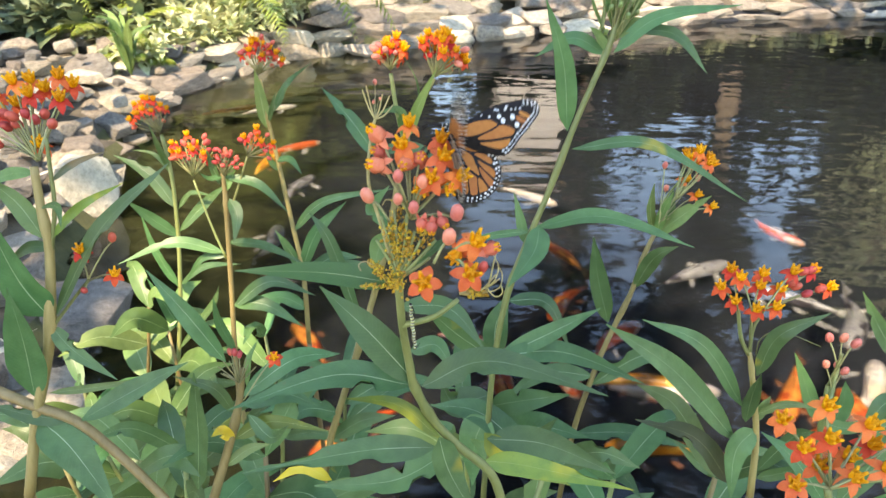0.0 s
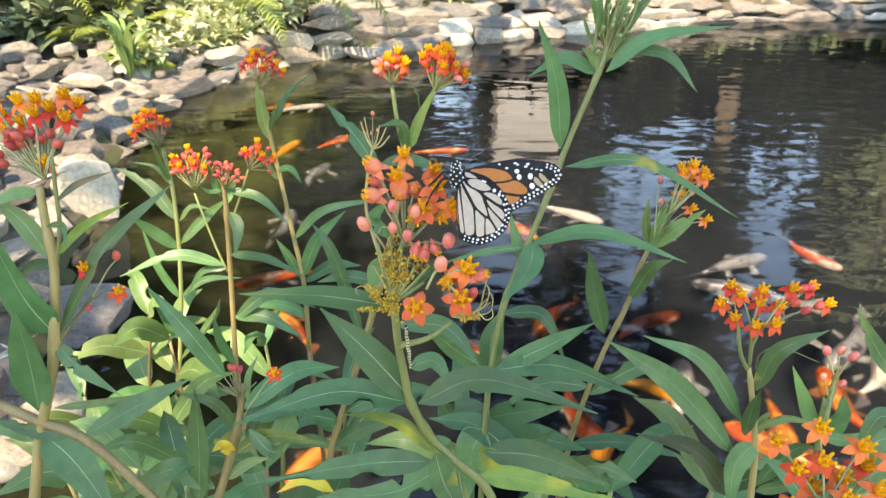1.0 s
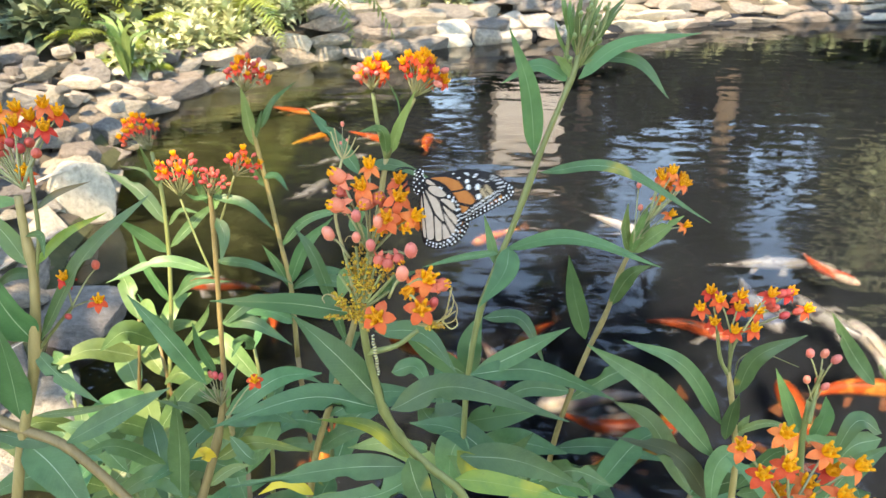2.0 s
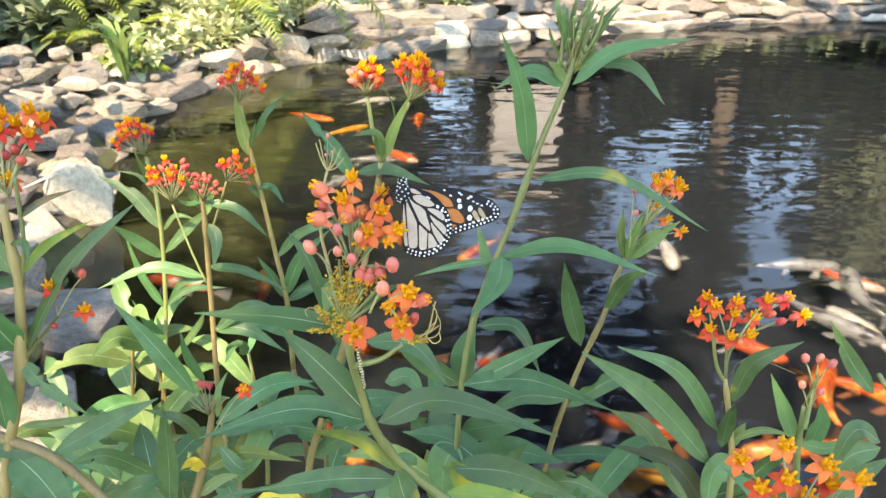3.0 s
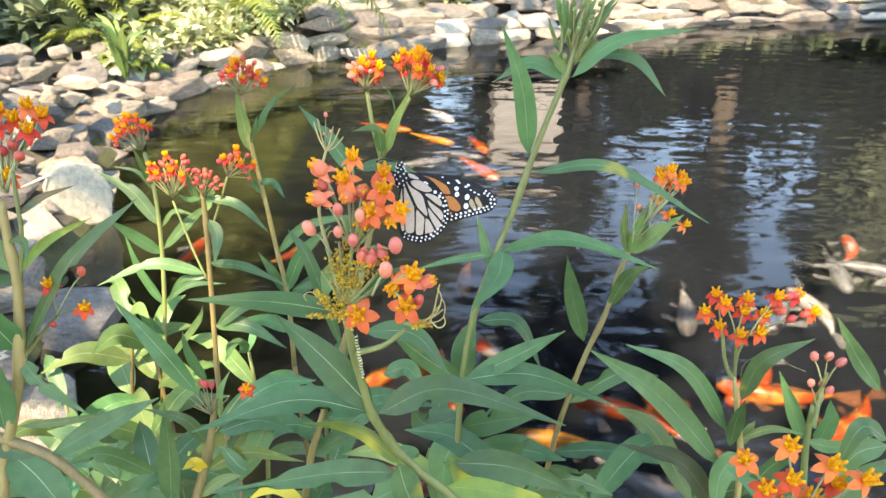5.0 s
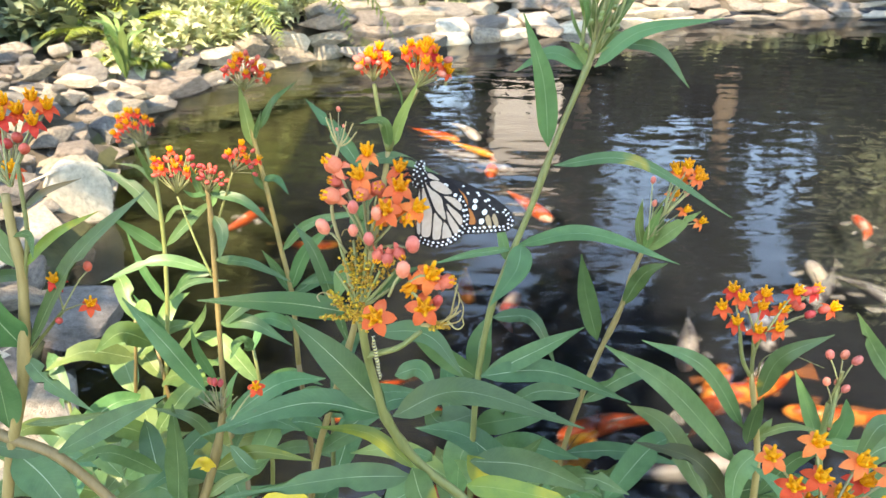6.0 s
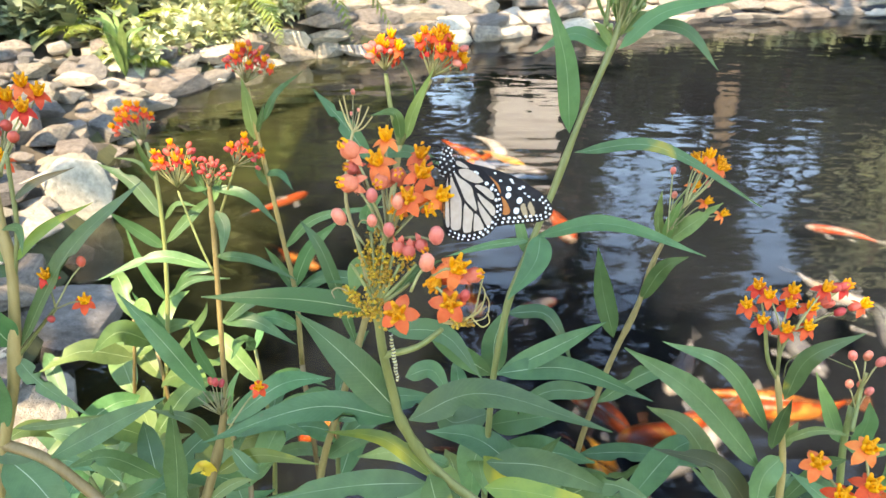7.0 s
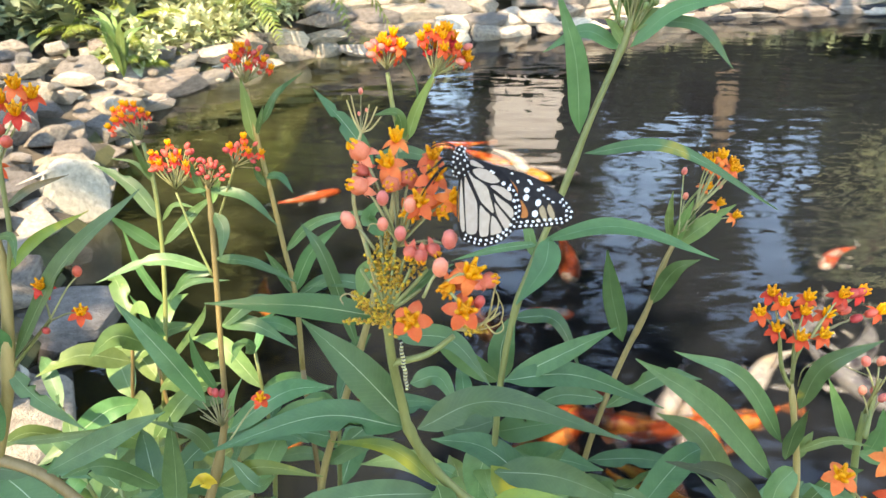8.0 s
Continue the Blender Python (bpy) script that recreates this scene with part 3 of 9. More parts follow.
def stone_banks():
    rnd = random.Random(5)
    far = tagged(new("stone_edging_far"), "low dry-laid edging of pale flat stones at the far shore", "stone edging", kind="structure")
    line = POND[4:11]
    for course, (z, back, h) in enumerate(((0.02, 0.06, 0.15), (0.13, 0.14, 0.14), (0.22, 0.25, 0.14), (0.30, 0.38, 0.13), (0.36, 0.54, 0.13))):
        for x, y, a in along(line, 0.31 + 0.03 * course):
            nx, ny = -math.sin(a), math.cos(a)
            b = back + rnd.uniform(-0.06, 0.05)
            if course > 1 and (rnd.random() < 0.22 or x < -0.9):
                continue
            dip = 1 - 0.34 * min(1, max(0, (x - 1.2) / 1.4))        # the edging sinks towards the open side
            stone(far, x + nx * b + rnd.uniform(-.06, .06), y + ny * b, z * dip + rnd.uniform(-.02, .02), rnd.uniform(.26, .72), rnd.uniform(.2, .36), h * dip * rnd.uniform(.9, 1.5), a + rnd.uniform(-.25, .25), rnd.randrange(99), rnd.random() < 0.25, rnd.uniform(-.14, .14))
    left = tagged(new("stone_edging_side"), "tumbled pale stones piled along the side of the pond", "stone edging", kind="structure")
    line = POND[0:6]
    for course in range(9):
        for x, y, a in along(line, 0.17 + 0.012 * course):
            nx, ny = -math.sin(a), math.cos(a)
            b = 0.02 + 0.115 * course + rnd.uniform(-0.06, 0.06)
            z = (-0.02, 0.08, 0.15, 0.20, 0.24, 0.26, 0.28, 0.29, 0.30)[course]
            if y > 4.85 and course > 2 or rnd.random() < 0.08:
                continue
            k = rnd.uniform(0.13, 0.27)
            stone(left, x + nx * b, y + ny * b, z + rnd.uniform(-.03, .03), k * rnd.uniform(1.1, 1.9), k * rnd.uniform(.8, 1.2), k * rnd.uniform(.28, .6), a + rnd.gauss(0, .5), rnd.randrange(99), rnd.random() < 0.25, rnd.uniform(-.25, .25))
    # chips and small stones lodged between the larger ones
    for x, y, a in 3 * list(along(line, 0.2)):
        b = rnd.uniform(0.02, 0.8)
        k = rnd.uniform(0.05, 0.11)
        stone(left, x - math.sin(a) * b + rnd.uniform(-.1, .1), y + math.cos(a) * b + rnd.uniform(-.1, .1), 0.08 + 0.24 * min(1, b / 0.45) + 0.02, k * 1.4, k, k * .7, rnd.uniform(0, 6), rnd.randrange(99), rnd.random() < 0.4, rnd.uniform(-.4, .4))
    # the large pale block at the water's edge, the slab below it and the flat ledge stones further along
    for x, y, z, sx, sy, sz, t, s in ((-1.43, 2.74, 0.12, .24, .21, .33, .9, 6), (-1.62, 3.14, 0.12, .24, .22, .18, .4, 3), (-1.50, 3.0, 0.02, .2, .2, .2, .3, 0), (-1.78, 3.30, 0.16, .24, .18, .11, 1.4, 2), (-1.60, 2.95, -0.02, .34, .22, .14, .1, 1), (-1.75, 2.8, 0.0, .2, .2, .16, .5, 6), (-2.05, 4.75, 0.30, .30, .26, .1, .1, 4), (-2.1, 4.6, 0.22, .36, .3, .1, .0, 5), (-1.95, 4.35, 0.14, .42, .3, .1, .1, 6), (-2.6, 4.6, .30, .30, .3, .14, .2, 7), (-2.75, 5.0, .36, .24, .24, .14, .4, 2)):
        stone(left, x, y, z, sx, sy, sz, t, s)
    stone(left, -1.15, 1.95, 0.02, .42, .3, .2, .1, 8, True)


def leaf_mass(name, spots, size, mat, slim=0.34, seed=0, up=0.4):
    """Many small folded leaves, one per spot: (place, outward way)."""
    rnd = np.random.RandomState(seed)
    verts, faces = [], []
    for at, way in spots:
        s = size * rnd.uniform(0.6, 1.3)
        d = Vector(way) + Vector(rnd.uniform(-.6, .6, 3)) + Vector((0, 0, up * rnd.uniform(-0.5, 1)))
        d.normalize()
        side = d.cross(Vector(rnd.uniform(-1, 1, 3))).normalized()
        n = d.cross(side)
        k = len(verts)
        c = Vector(at)
        verts += [c, c + d * s * 0.45 + side * s * slim * 0.5 + n * s * 0.06, c + d * s * 0.5 - n * s * .03, c + d * s * 0.45 - side * s * slim * 0.5 + n * s * 0.06, c + d * s - n * s * 0.12]
        faces += [(k, k + 1, k + 2), (k, k + 2, k + 3), (k + 1, k + 4, k + 2), (k + 2, k + 4, k + 3)]
    return mesh_of(name, verts, faces, mat, None, False)


def rosette_mesh(seed, leaves=14, size=0.17, mat=None):
    """A low plant with broad pale leaves spreading from its middle."""
    rnd = random.Random(seed)
    verts, faces = [], []
    for i in range(leaves):
        a, lift = i * 2.4, 1.35 - 1.15 * (i / leaves) ** 0.8
        L = size * rnd.uniform(0.7, 1.15) * (0.6 + 0.5 * i / leaves)
        w = L * rnd.uniform(0.20, 0.28)
        out = Vector((math.cos(a), math.sin(a), 0))
        side = Vector((-math.sin(a), math.cos(a), 0))
        c, ang, k = Vector((0, 0, 0.02 + 0.10 * (1 - i / leaves))), lift, len(verts)
        for j in range(6):
            f = j / 5
            ww = w * math.sin(math.pi * min(0.97, f ** 0.75 + 0.06))
            nrm = Vector((0, 0, 1)) * math.cos(ang) - out * math.sin(ang)
            verts += [c + side * ww + nrm * ww * 0.3, c, c - side * ww + nrm * ww * 0.3]
            c = c + (out * math.cos(ang) + Vector((0, 0, 1)) * math.sin(ang)) * L / 5
            ang -= 0.22
        for j in range(5):
            for e in (0, 1):
                faces.append((k + j * 3 + e, k + j * 3 + e + 1, k + j * 3 + e + 4, k + j * 3 + e + 3))
    return mesh_of("rosette", verts, faces, mat or FOLIAGE_SUN_PALE)


def frond_mesh(seed, length=0.8, droop=1.75):
    """An arching fern frond with two rows of narrow leaflets."""
    rnd = random.Random(seed)
    verts, faces = [], []
    pts, c, a = [], Vector((0, 0, 0)), 1.25
    n = 34
    for i in range(n + 1):
        pts.append(c.copy())
        c += Vector((math.cos(a), 0, math.sin(a))) * length / n
        a -= droop / n
    v, f = tube(pts[::4], (0.004, 0.0015), 4, 12)
    verts, faces = list(v), list(f)
    for i in range(4, n):
        f = i / n
        L = 0.115 * max(0.8, length) * math.sin(math.pi * min(1, f * 0.85 + 0.14)) ** 0.7
        d = (pts[i + 1] - pts[i - 1]).normalized()
        for s in (1, -1):
            way = (Vector((0, s, 0)) + d * 0.45 + Vector((0, 0, rnd.uniform(-.25, .05)))).normalized()
            b = d * L * 0.10
            k = len(verts)
            verts += [pts[i] - b, pts[i] + b, pts[i] + way * L * 0.6 + b * 0.9 + Vector((0, 0, -0.004)), pts[i] + way * L + Vector((0, 0, -0.02 * f - 0.008)), pts[i] + way * L * 0.6 - b * 0.8 + Vector((0, 0, -0.004))]
            faces.append((k, k + 1, k + 2, k + 3, k + 4))
    return mesh_of("frond", verts, faces, FERN, None, False)


def fern(x, y, z, fronds, length, seed, first=0.0, sweep=6.28, droop=1.75):
    rnd = random.Random(seed)
    f = empty("fern", (x, y, z), "bright green fern with arching fronds on the bank", "fern", "ferns on the bank")
    pool = [frond_mesh(seed * 7 + i, length * (0.85 + 0.15 * i), droop) for i in range(3)]
    for i in range(fronds):
        part("frond", pool[i % 3], f, at=Matrix.LocRotScale((0, 0, 0), Euler((rnd.uniform(-.2, .2), rnd.uniform(-.15, .3), first + sweep * i / fronds + rnd.uniform(-.2, .2))), (rnd.uniform(.8, 1.1),) * 3))
    return f


def scatter(name, meshes, spots, label):
    """One tangle of uncountable leafy clumps: copies of the meshes at the poses, joined."""
    verts, faces, mats = [], [], []
    slots = []
    for me, m in spots:
        mat = me.materials[0]
        if mat not in slots:
            slots.append(mat)
        k = len(verts)
        verts += [m @ v.co for v in me.vertices]
        faces += [tuple(i + k for i in p.vertices) for p in me.polygons]
        mats += [slots.index(mat)] * len(me.polygons)
    ob = new(name, mesh_of(name, verts, faces, slots, None, True, mats))
    return tagged(ob, label, "bedding plants", kind="stuff")


def bank_plants():
    rnd = random.Random(11)
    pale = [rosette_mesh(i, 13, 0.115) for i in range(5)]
    grey = [rosette_mesh(50 + i, 16, 0.135, FOLIAGE_SHADE_GREY) for i in range(4)]

    def spot(x, y, lift, tilt, low, high):
        z = float(ground_height(np.array([x]), np.array([y]))[0])
        return Matrix.LocRotScale((x, y, max(z, 0.03) + rnd.uniform(0, lift)), Euler((rnd.uniform(-tilt, tilt), rnd.uniform(-tilt, tilt), rnd.uniform(0, 6))), (rnd.uniform(low, high),) * 3)

    def shore(x, y):
        return float(pond_distance(np.array([x]), np.array([y]))[0])
    spots = []
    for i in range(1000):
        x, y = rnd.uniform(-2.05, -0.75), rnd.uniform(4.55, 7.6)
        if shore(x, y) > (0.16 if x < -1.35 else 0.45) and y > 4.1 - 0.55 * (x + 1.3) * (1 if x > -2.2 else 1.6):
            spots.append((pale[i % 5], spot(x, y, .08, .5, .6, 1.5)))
    scatter("pale_bedding", pale, spots, "bed of low broad-leaved plants, sunlight put into their pale colour")
    spots = []
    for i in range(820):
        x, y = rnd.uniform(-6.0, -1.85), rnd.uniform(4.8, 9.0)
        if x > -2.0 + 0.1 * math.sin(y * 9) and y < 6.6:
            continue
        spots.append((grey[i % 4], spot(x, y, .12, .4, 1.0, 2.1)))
    scatter("grey_bedding", grey, spots, "bed of grey-green leafy plants, half shade put into their colour")
    spots = []
    for i in range(420):
        x = rnd.uniform(-0.9, 9)
        y = 6.6 + 0.30 * x + rnd.uniform(0.1, 1.8)
        if shore(x, y) > 0.42:
            spots.append(((grey + pale)[rnd.randrange(9)], spot(x, y, .05, .3, .6, 1.4)))
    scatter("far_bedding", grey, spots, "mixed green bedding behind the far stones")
    fern(-2.15, 5.0, 0.22, 11, 0.62, 1)
    fern(-1.42, 5.95, 0.62, 14, 0.95, 2)
    fern(-0.55, 7.1, 0.30, 9, 0.6, 3)
    fern(-2.7, 6.0, 0.3, 10, 0.7, 4)
    fern(-1.98, 4.75, 0.12, 6, 0.34, 5)
    fern(-1.5, 5.62, 0.36, 4, 1.35, 6, -0.9, 1.6, 2.5)
    fern(-2.85, 5.4, 0.34, 4, 1.0, 7, -0.9, 1.7, 2.3)


def tree(x, y, height, trunk, crown_low, crown_r, seed, clumps, lean=(0, 0), size=0.34, per=42, mat=None):
    """A tapered trunk with limbs and a loose crown of leaf clumps."""
    rnd = random.Random(seed)
    z = 0.2
    t = empty("tree", (x, y, z), "tall dark broadleaf tree beyond the pond", "tree", "trees round the pond")
    top = Vector((lean[0], lean[1], height))
    v, f = tube([(0, 0, -.3), top * 0.3 + Vector((.1, 0, 0)), top * 0.65, top], (trunk, trunk * 0.35), 10, 14)
    pieces = [(v, f)]
    centres = []
    for i in range(clumps):
        h = rnd.uniform(crown_low, height * 1.05)
        a = rnd.uniform(0, 6.28)
        r = crown_r * math.sqrt(rnd.random()) * (0.55 + 0.6 * math.sin(math.pi * min(1, (h - crown_low) / (height * 1.1 - crown_low) * 0.85 + 0.12)))
        c = Vector((math.cos(a) * r, math.sin(a) * r, h)) + top * (h / height) * Vector((1, 1, 0)).length * 0
        c += Vector((lean[0], lean[1], 0)) * h / height
        centres.append(c)
        if i % 3 == 0:
            s = top * min(0.95, max(0.25, (h - 0.8) / height))
            v, f = tube([s, s.lerp(c, 0.55) + Vector((0, 0, .15)), c], (trunk * 0.28, 0.015), 5, 5)
            pieces.append((v, f))
    verts, faces, _ = join(*pieces)
    part("trunk", mesh_of("trunk", verts, faces, BARK), t)
    spots = []
    for c in centres:
        for _ in range(per):
            d = Vector((rnd.gauss(0, 1), rnd.gauss(0, 1), rnd.gauss(0, .8))).normalized()
            spots.append((c + d * rnd.uniform(0.2, min(0.85, 0.3 + 0.35 * crown_r)), d))
    part("crown", leaf_mass("crown", spots, size, mat or FOLIAGE, 0.5, seed), t)
    return t


def thicket(name, x0, x1, y0, y1, z0, z1, count, size, seed, label):
    """A dense mass of foliage in a block of air, bushy at the top."""
    rnd = random.Random(seed)
    spots = []
    for _ in range(count):
        x, y = rnd.uniform(x0, x1), rnd.uniform(y0, y1)
        top = z1 * (0.86 + 0.14 * math.sin(x * 1.7 + seed) * math.sin(x * 0.6 + 1))
        spots.append(((x, y, z0 + (top - z0) * rnd.random()), (rnd.uniform(-1, 1), -0.8, rnd.uniform(-.3, .8))))
    ob = new(name, leaf_mass(name, spots, size, FOLIAGE_DEEP_SHADE, 0.6, seed))
    return tagged(ob, label, "shrubbery", kind="stuff")


def surroundings():
    # trees of the far side, seen in the water
    tree(-4.8, 11.0, 8.2, .22, 1.0, 2.4, 1, 80, size=.45, mat=FOLIAGE_OLIVE)["label"] = "tall sunlit broadleaf tree with olive leaves"
    tree(-2.1, 11.5, 8.6, .25, 0.9, 1.6, 2, 90, size=.45, mat=FOLIAGE_OLIVE)["label"] = "tall sunlit broadleaf tree with olive leaves"
    tree(1.2, 12.6, 2.9, .14, 1.2, 0.6, 3, 30)
    tree(2.25, 12.0, 7.8, .15, 1.6, 0.15, 13, 34)
    tree(4.3, 11.2, 7.8, .20, 2.5, 0.28, 4, 50)
    tree(7.1, 11.9, 7.6, .18, 0.8, 0.32, 14, 50)
    tree(8.7, 12.0, 8.2, .26, 0.6, 1.3, 5, 90, size=.45)
    tree(12.2, 11.0, 9, .22, 1.0, 2.0, 6, 70, size=.45)
    tree(-8.2, 9.0, 9, .24, 0.8, 2.6, 7, 70, size=.45)
    tree(3.25, 12.2, 2.0, .16, 1.2, 0.2, 8, 8)
    tree(5.5, 11.8, 2.2, .13, 1.2, 0.3, 9, 10)
    thicket("far_wood", -22, -0.4, 14, 17, 0.3, 8.8, 9000, 0.95, 3, "deep wood standing behind the pond, shade put into its leaf colour")
    thicket("side_wood", 9.4, 24, 14, 17, 0.3, 8.4, 7000, 0.95, 4, "wood standing behind the pond, shade put into its leaf colour")
    thicket("far_shrubbery", 1.8, 9.0, 12.2, 13.4, 0.3, 2.5, 8000, 0.45, 5, "tangled shrubs between the trunks, shade put into their leaf colour")
    # canopy added to block the sky that the near water would mirror
    thicket("high_canopy", -9, 14, 11.0, 14.0, 6.3, 12.5, 3600, 0.55, 8, "leafy canopy added high up to keep the near water's mirror dark")
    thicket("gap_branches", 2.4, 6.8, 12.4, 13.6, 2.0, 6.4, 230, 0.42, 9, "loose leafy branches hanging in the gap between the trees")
    thicket("near_shrubbery", -2.2, 12.0, 9.3, 9.9, 0.3, 1.0, 6000, 0.30, 6, "low shrubs behind the far edging, shade put into their leaf colour")
    tree(6.3, 9.6, 3.4, .08, 1.5, 0.5, 17, 18, size=.2, mat=FOLIAGE_SUN_PALE)["label"] = "small sunlit tree with pale leaves on the far shore"
    # an unseen tree beside the pond, added to shade the bank's inner bed
    tree(-5.3, 2.4, 6.2, .2, 3.4, 1.5, 15, 46, size=.32)
    # unseen trees behind the viewer, added so their crowns shade the near bed and stones
    c = SUNWAY * 6.0
    shade = tree(c.x + 0.23, c.y + 0.70, c.z - 0.3, .12, c.z - 0.55, 0.34, 12, 27, size=0.22, per=50)
    shade["label"] = "unseen broadleaf tree added to shade the near bed"
    tree(-1.14, -1.96, 5.0, .11, 4.55, 0.20, 22, 7, size=0.20, per=36)["label"] = "unseen broadleaf tree added to dapple the near bed"
    tree(-2.46, -1.56, 4.95, .11, 4.5, 0.30, 24, 6, size=0.20, per=34)["label"] = "unseen broadleaf tree added to dapple the near stones"
    # unseen trees leaning over the water from both banks, added to dapple the far edging
    tree(6.6, 1.0, 5.4, .16, 4.2, 1.3, 23, 36, lean=(-3.2, 2.6))["label"] = "unseen leaning broadleaf tree added to dapple the far edging"
    tree(-3.6, 1.4, 4.4, .14, 3.5, 0.7, 25, 8, lean=(3.0, 2.1), per=34)["label"] = "unseen leaning broadleaf tree added to shade the bank stones"
    # pale shed between the far trees
    h = empty("garden_shed", (1.28, 10.2, 0.25), "pale stuccoed garden shed in sun between the trees", "shed")

    def box(x0, x1, y0, y1, z0, z1):
        v = [(x, y, z) for z in (z0, z1) for x, y in ((x0, y0), (x1, y0), (x1, y1), (x0, y1))]
        return v, [(0, 1, 5, 4), (1, 2, 6, 5), (2, 3, 7, 6), (3, 0, 4, 7), (4, 5, 6, 7), (3, 2, 1, 0)]
    v, f = box(-0.5, 0.42, 0, 1.3, 0, 2.1)
    part("wall", mesh_of("wall", v, f, STUCCO, None, False), h)
    v, f = box(-0.58, 0.5, -0.06, 1.4, 2.1, 2.2)
    part("roof", mesh_of("roof", v, f, BARK, None, False), h)


ground()
stone_banks()
bank_plants()
surroundings()


# ---------------------------------------------------------------- milkweeds of the near bank

weed_side = empty("milkweed", (-0.306, 0.441, 0.200), "milkweed with tan stems and large orange-red flower heads", "flowering plant", "milkweed plants on the near bank")
stem(weed_side, [(-0.3060, 0.4406, 0.1800), (-0.3020, 0.4316, 0.4819), (-0.3060, 0.4106, 0.7839)], 0.0046, 0.0040, STEM_TAN)
stem(weed_side, [(-0.3060, 0.4106, 0.7839), (-0.2879, 0.4159, 0.8492), (-0.2673, 0.4211, 0.9087), (-0.2542, 0.4276, 0.9754), (-0.2540, 0.4308, 1.0064), (-0.2535, 0.4336, 1.0324)], 0.0040, 0.0025, STEM_TAN, knots=(0.45, 0.72))
stem(weed_side, [(-0.2531, 0.4276, 0.9754), (-0.2453, 0.4308, 1.0064), (-0.2435, 0.4336, 1.0324), (-0.2425, 0.4356, 1.0503)], 0.0015, 0.0012, STEM)
stem(weed_side, [(-0.3326, 0.4191, 0.8864), (-0.3115, 0.4180, 0.8745), (-0.2863, 0.4169, 0.8610), (-0.2604, 0.4159, 0.8492), (-0.2397, 0.4140, 0.8273), (-0.2192, 0.4118, 0.7995), (-0.1946, 0.4090, 0.7625)], 0.0040, 0.0033, STEM_TAN, "branch")
stem(weed_side, [(-0.2638, 0.4222, 0.9209), (-0.2484, 0.4239, 0.9387), (-0.2320, 0.4257, 0.9573)], 0.0014, 0.0010, STEM)
blossom(weed_side, (-0.2735, 0.4700, 1.0753), (-0.10, -0.40, 0.85), 1.2, "orange", (-0.2593, 0.4486, 1.0313))
blossom(weed_side, (-0.2676, 0.4796, 1.0739), (0.04, -0.40, 0.85), 1.2, "orange", (-0.2643, 0.4572, 1.0280))
blossom(weed_side, (-0.2474, 0.4756, 1.0776), (0.25, -0.40, 0.85), 1.2, "orange", (-0.2614, 0.4523, 1.0299))
blossom(weed_side, (-0.2417, 0.4802, 1.0711), (0.36, -0.40, 0.85), 1.2, "red", (-0.2652, 0.4589, 1.0274))
blossom(weed_side, (-0.2600, 0.4795, 1.0682), (0.15, -0.40, 0.85), 1.2, "red", (-0.2656, 0.4595, 1.0271))
blossom(weed_side, (-0.2608, 0.4615, 1.0695), (0.02, -0.40, 0.85), 1.2, "red", (-0.2565, 0.4437, 1.0331))
blossom(weed_side, (-0.2408, 0.4587, 1.0673), (0.26, -0.40, 0.85), 1.2, "red", (-0.2556, 0.4422, 1.0336))
blossom(weed_side, (-0.2945, 0.4841, 1.0631), (-0.23, -0.40, 0.85), 1.2, "red", (-0.2690, 0.4655, 1.0249))
blossom(weed_side, (-0.2574, 0.4530, 1.0389), (0.10, -0.40, 0.85), 1.2, "red", (-0.2596, 0.4492, 1.0310))
blossom(weed_side, (-0.2917, 0.4704, 1.0763), (-0.33, -0.40, 0.85), 1.2, "orange", (-0.2592, 0.4485, 1.0313))
blossom(weed_side, (-0.3088, 0.4871, 1.0583), (-0.36, -0.40, 0.85), 1.2, "red", (-0.2716, 0.4699, 1.0232))
blossom(weed_side, (-0.2842, 0.4681, 1.0555), (-0.18, -0.40, 0.85), 1.2, "red", (-0.2631, 0.4551, 1.0288))
blossom(weed_side, (-0.2812, 0.4816, 1.0580), (-0.07, -0.40, 0.85), 1.2, "red", (-0.2690, 0.4654, 1.0249))
blossom(weed_side, (-0.2705, 0.4577, 1.0561), (-0.17, -0.50, 0.40), 1.25, "red", (-0.2560, 0.4460, 1.0322), bud=True)
blossom(weed_side, (-0.2647, 0.4622, 1.0565), (0.02, -0.50, 0.40), 1.25, "red", (-0.2581, 0.4497, 1.0308), bud=True)
blossom(weed_side, (-0.2439, 0.4481, 1.0543), (0.35, -0.50, 0.40), 1.25, "red", (-0.2518, 0.4387, 1.0350), bud=True)
blossom(weed_side, (-0.2855, 0.4565, 1.0450), (-0.46, -0.50, 0.40), 1.25, "red", (-0.2580, 0.4496, 1.0309), bud=True)
blossom(weed_side, (-0.2796, 0.4640, 1.0476), (-0.25, -0.50, 0.40), 1.25, "red", (-0.2611, 0.4549, 1.0289), bud=True)
blossom(weed_side, (-0.2806, 0.4512, 1.0403), (-0.38, -0.50, 0.40), 1.25, "red", (-0.2566, 0.4471, 1.0318), bud=True)
blossom(weed_side, (-0.2712, 0.4617, 1.0498), (-0.10, -0.50, 0.40), 1.25, "red", (-0.2594, 0.4520, 1.0300), bud=True)
blossom(weed_side, (-0.2603, 0.4614, 1.0530), (0.12, -0.50, 0.40), 1.25, "red", (-0.2585, 0.4504, 1.0306), bud=True)
blossom(weed_side, (-0.2827, 0.4473, 1.0575), (-0.58, -0.50, 0.40), 1.25, "red", (-0.2506, 0.4367, 1.0357), bud=True)
blossom(weed_side, (-0.2559, 0.4650, 1.0557), (0.25, -0.50, 0.40), 1.25, "red", (-0.2596, 0.4524, 1.0298), bud=True)
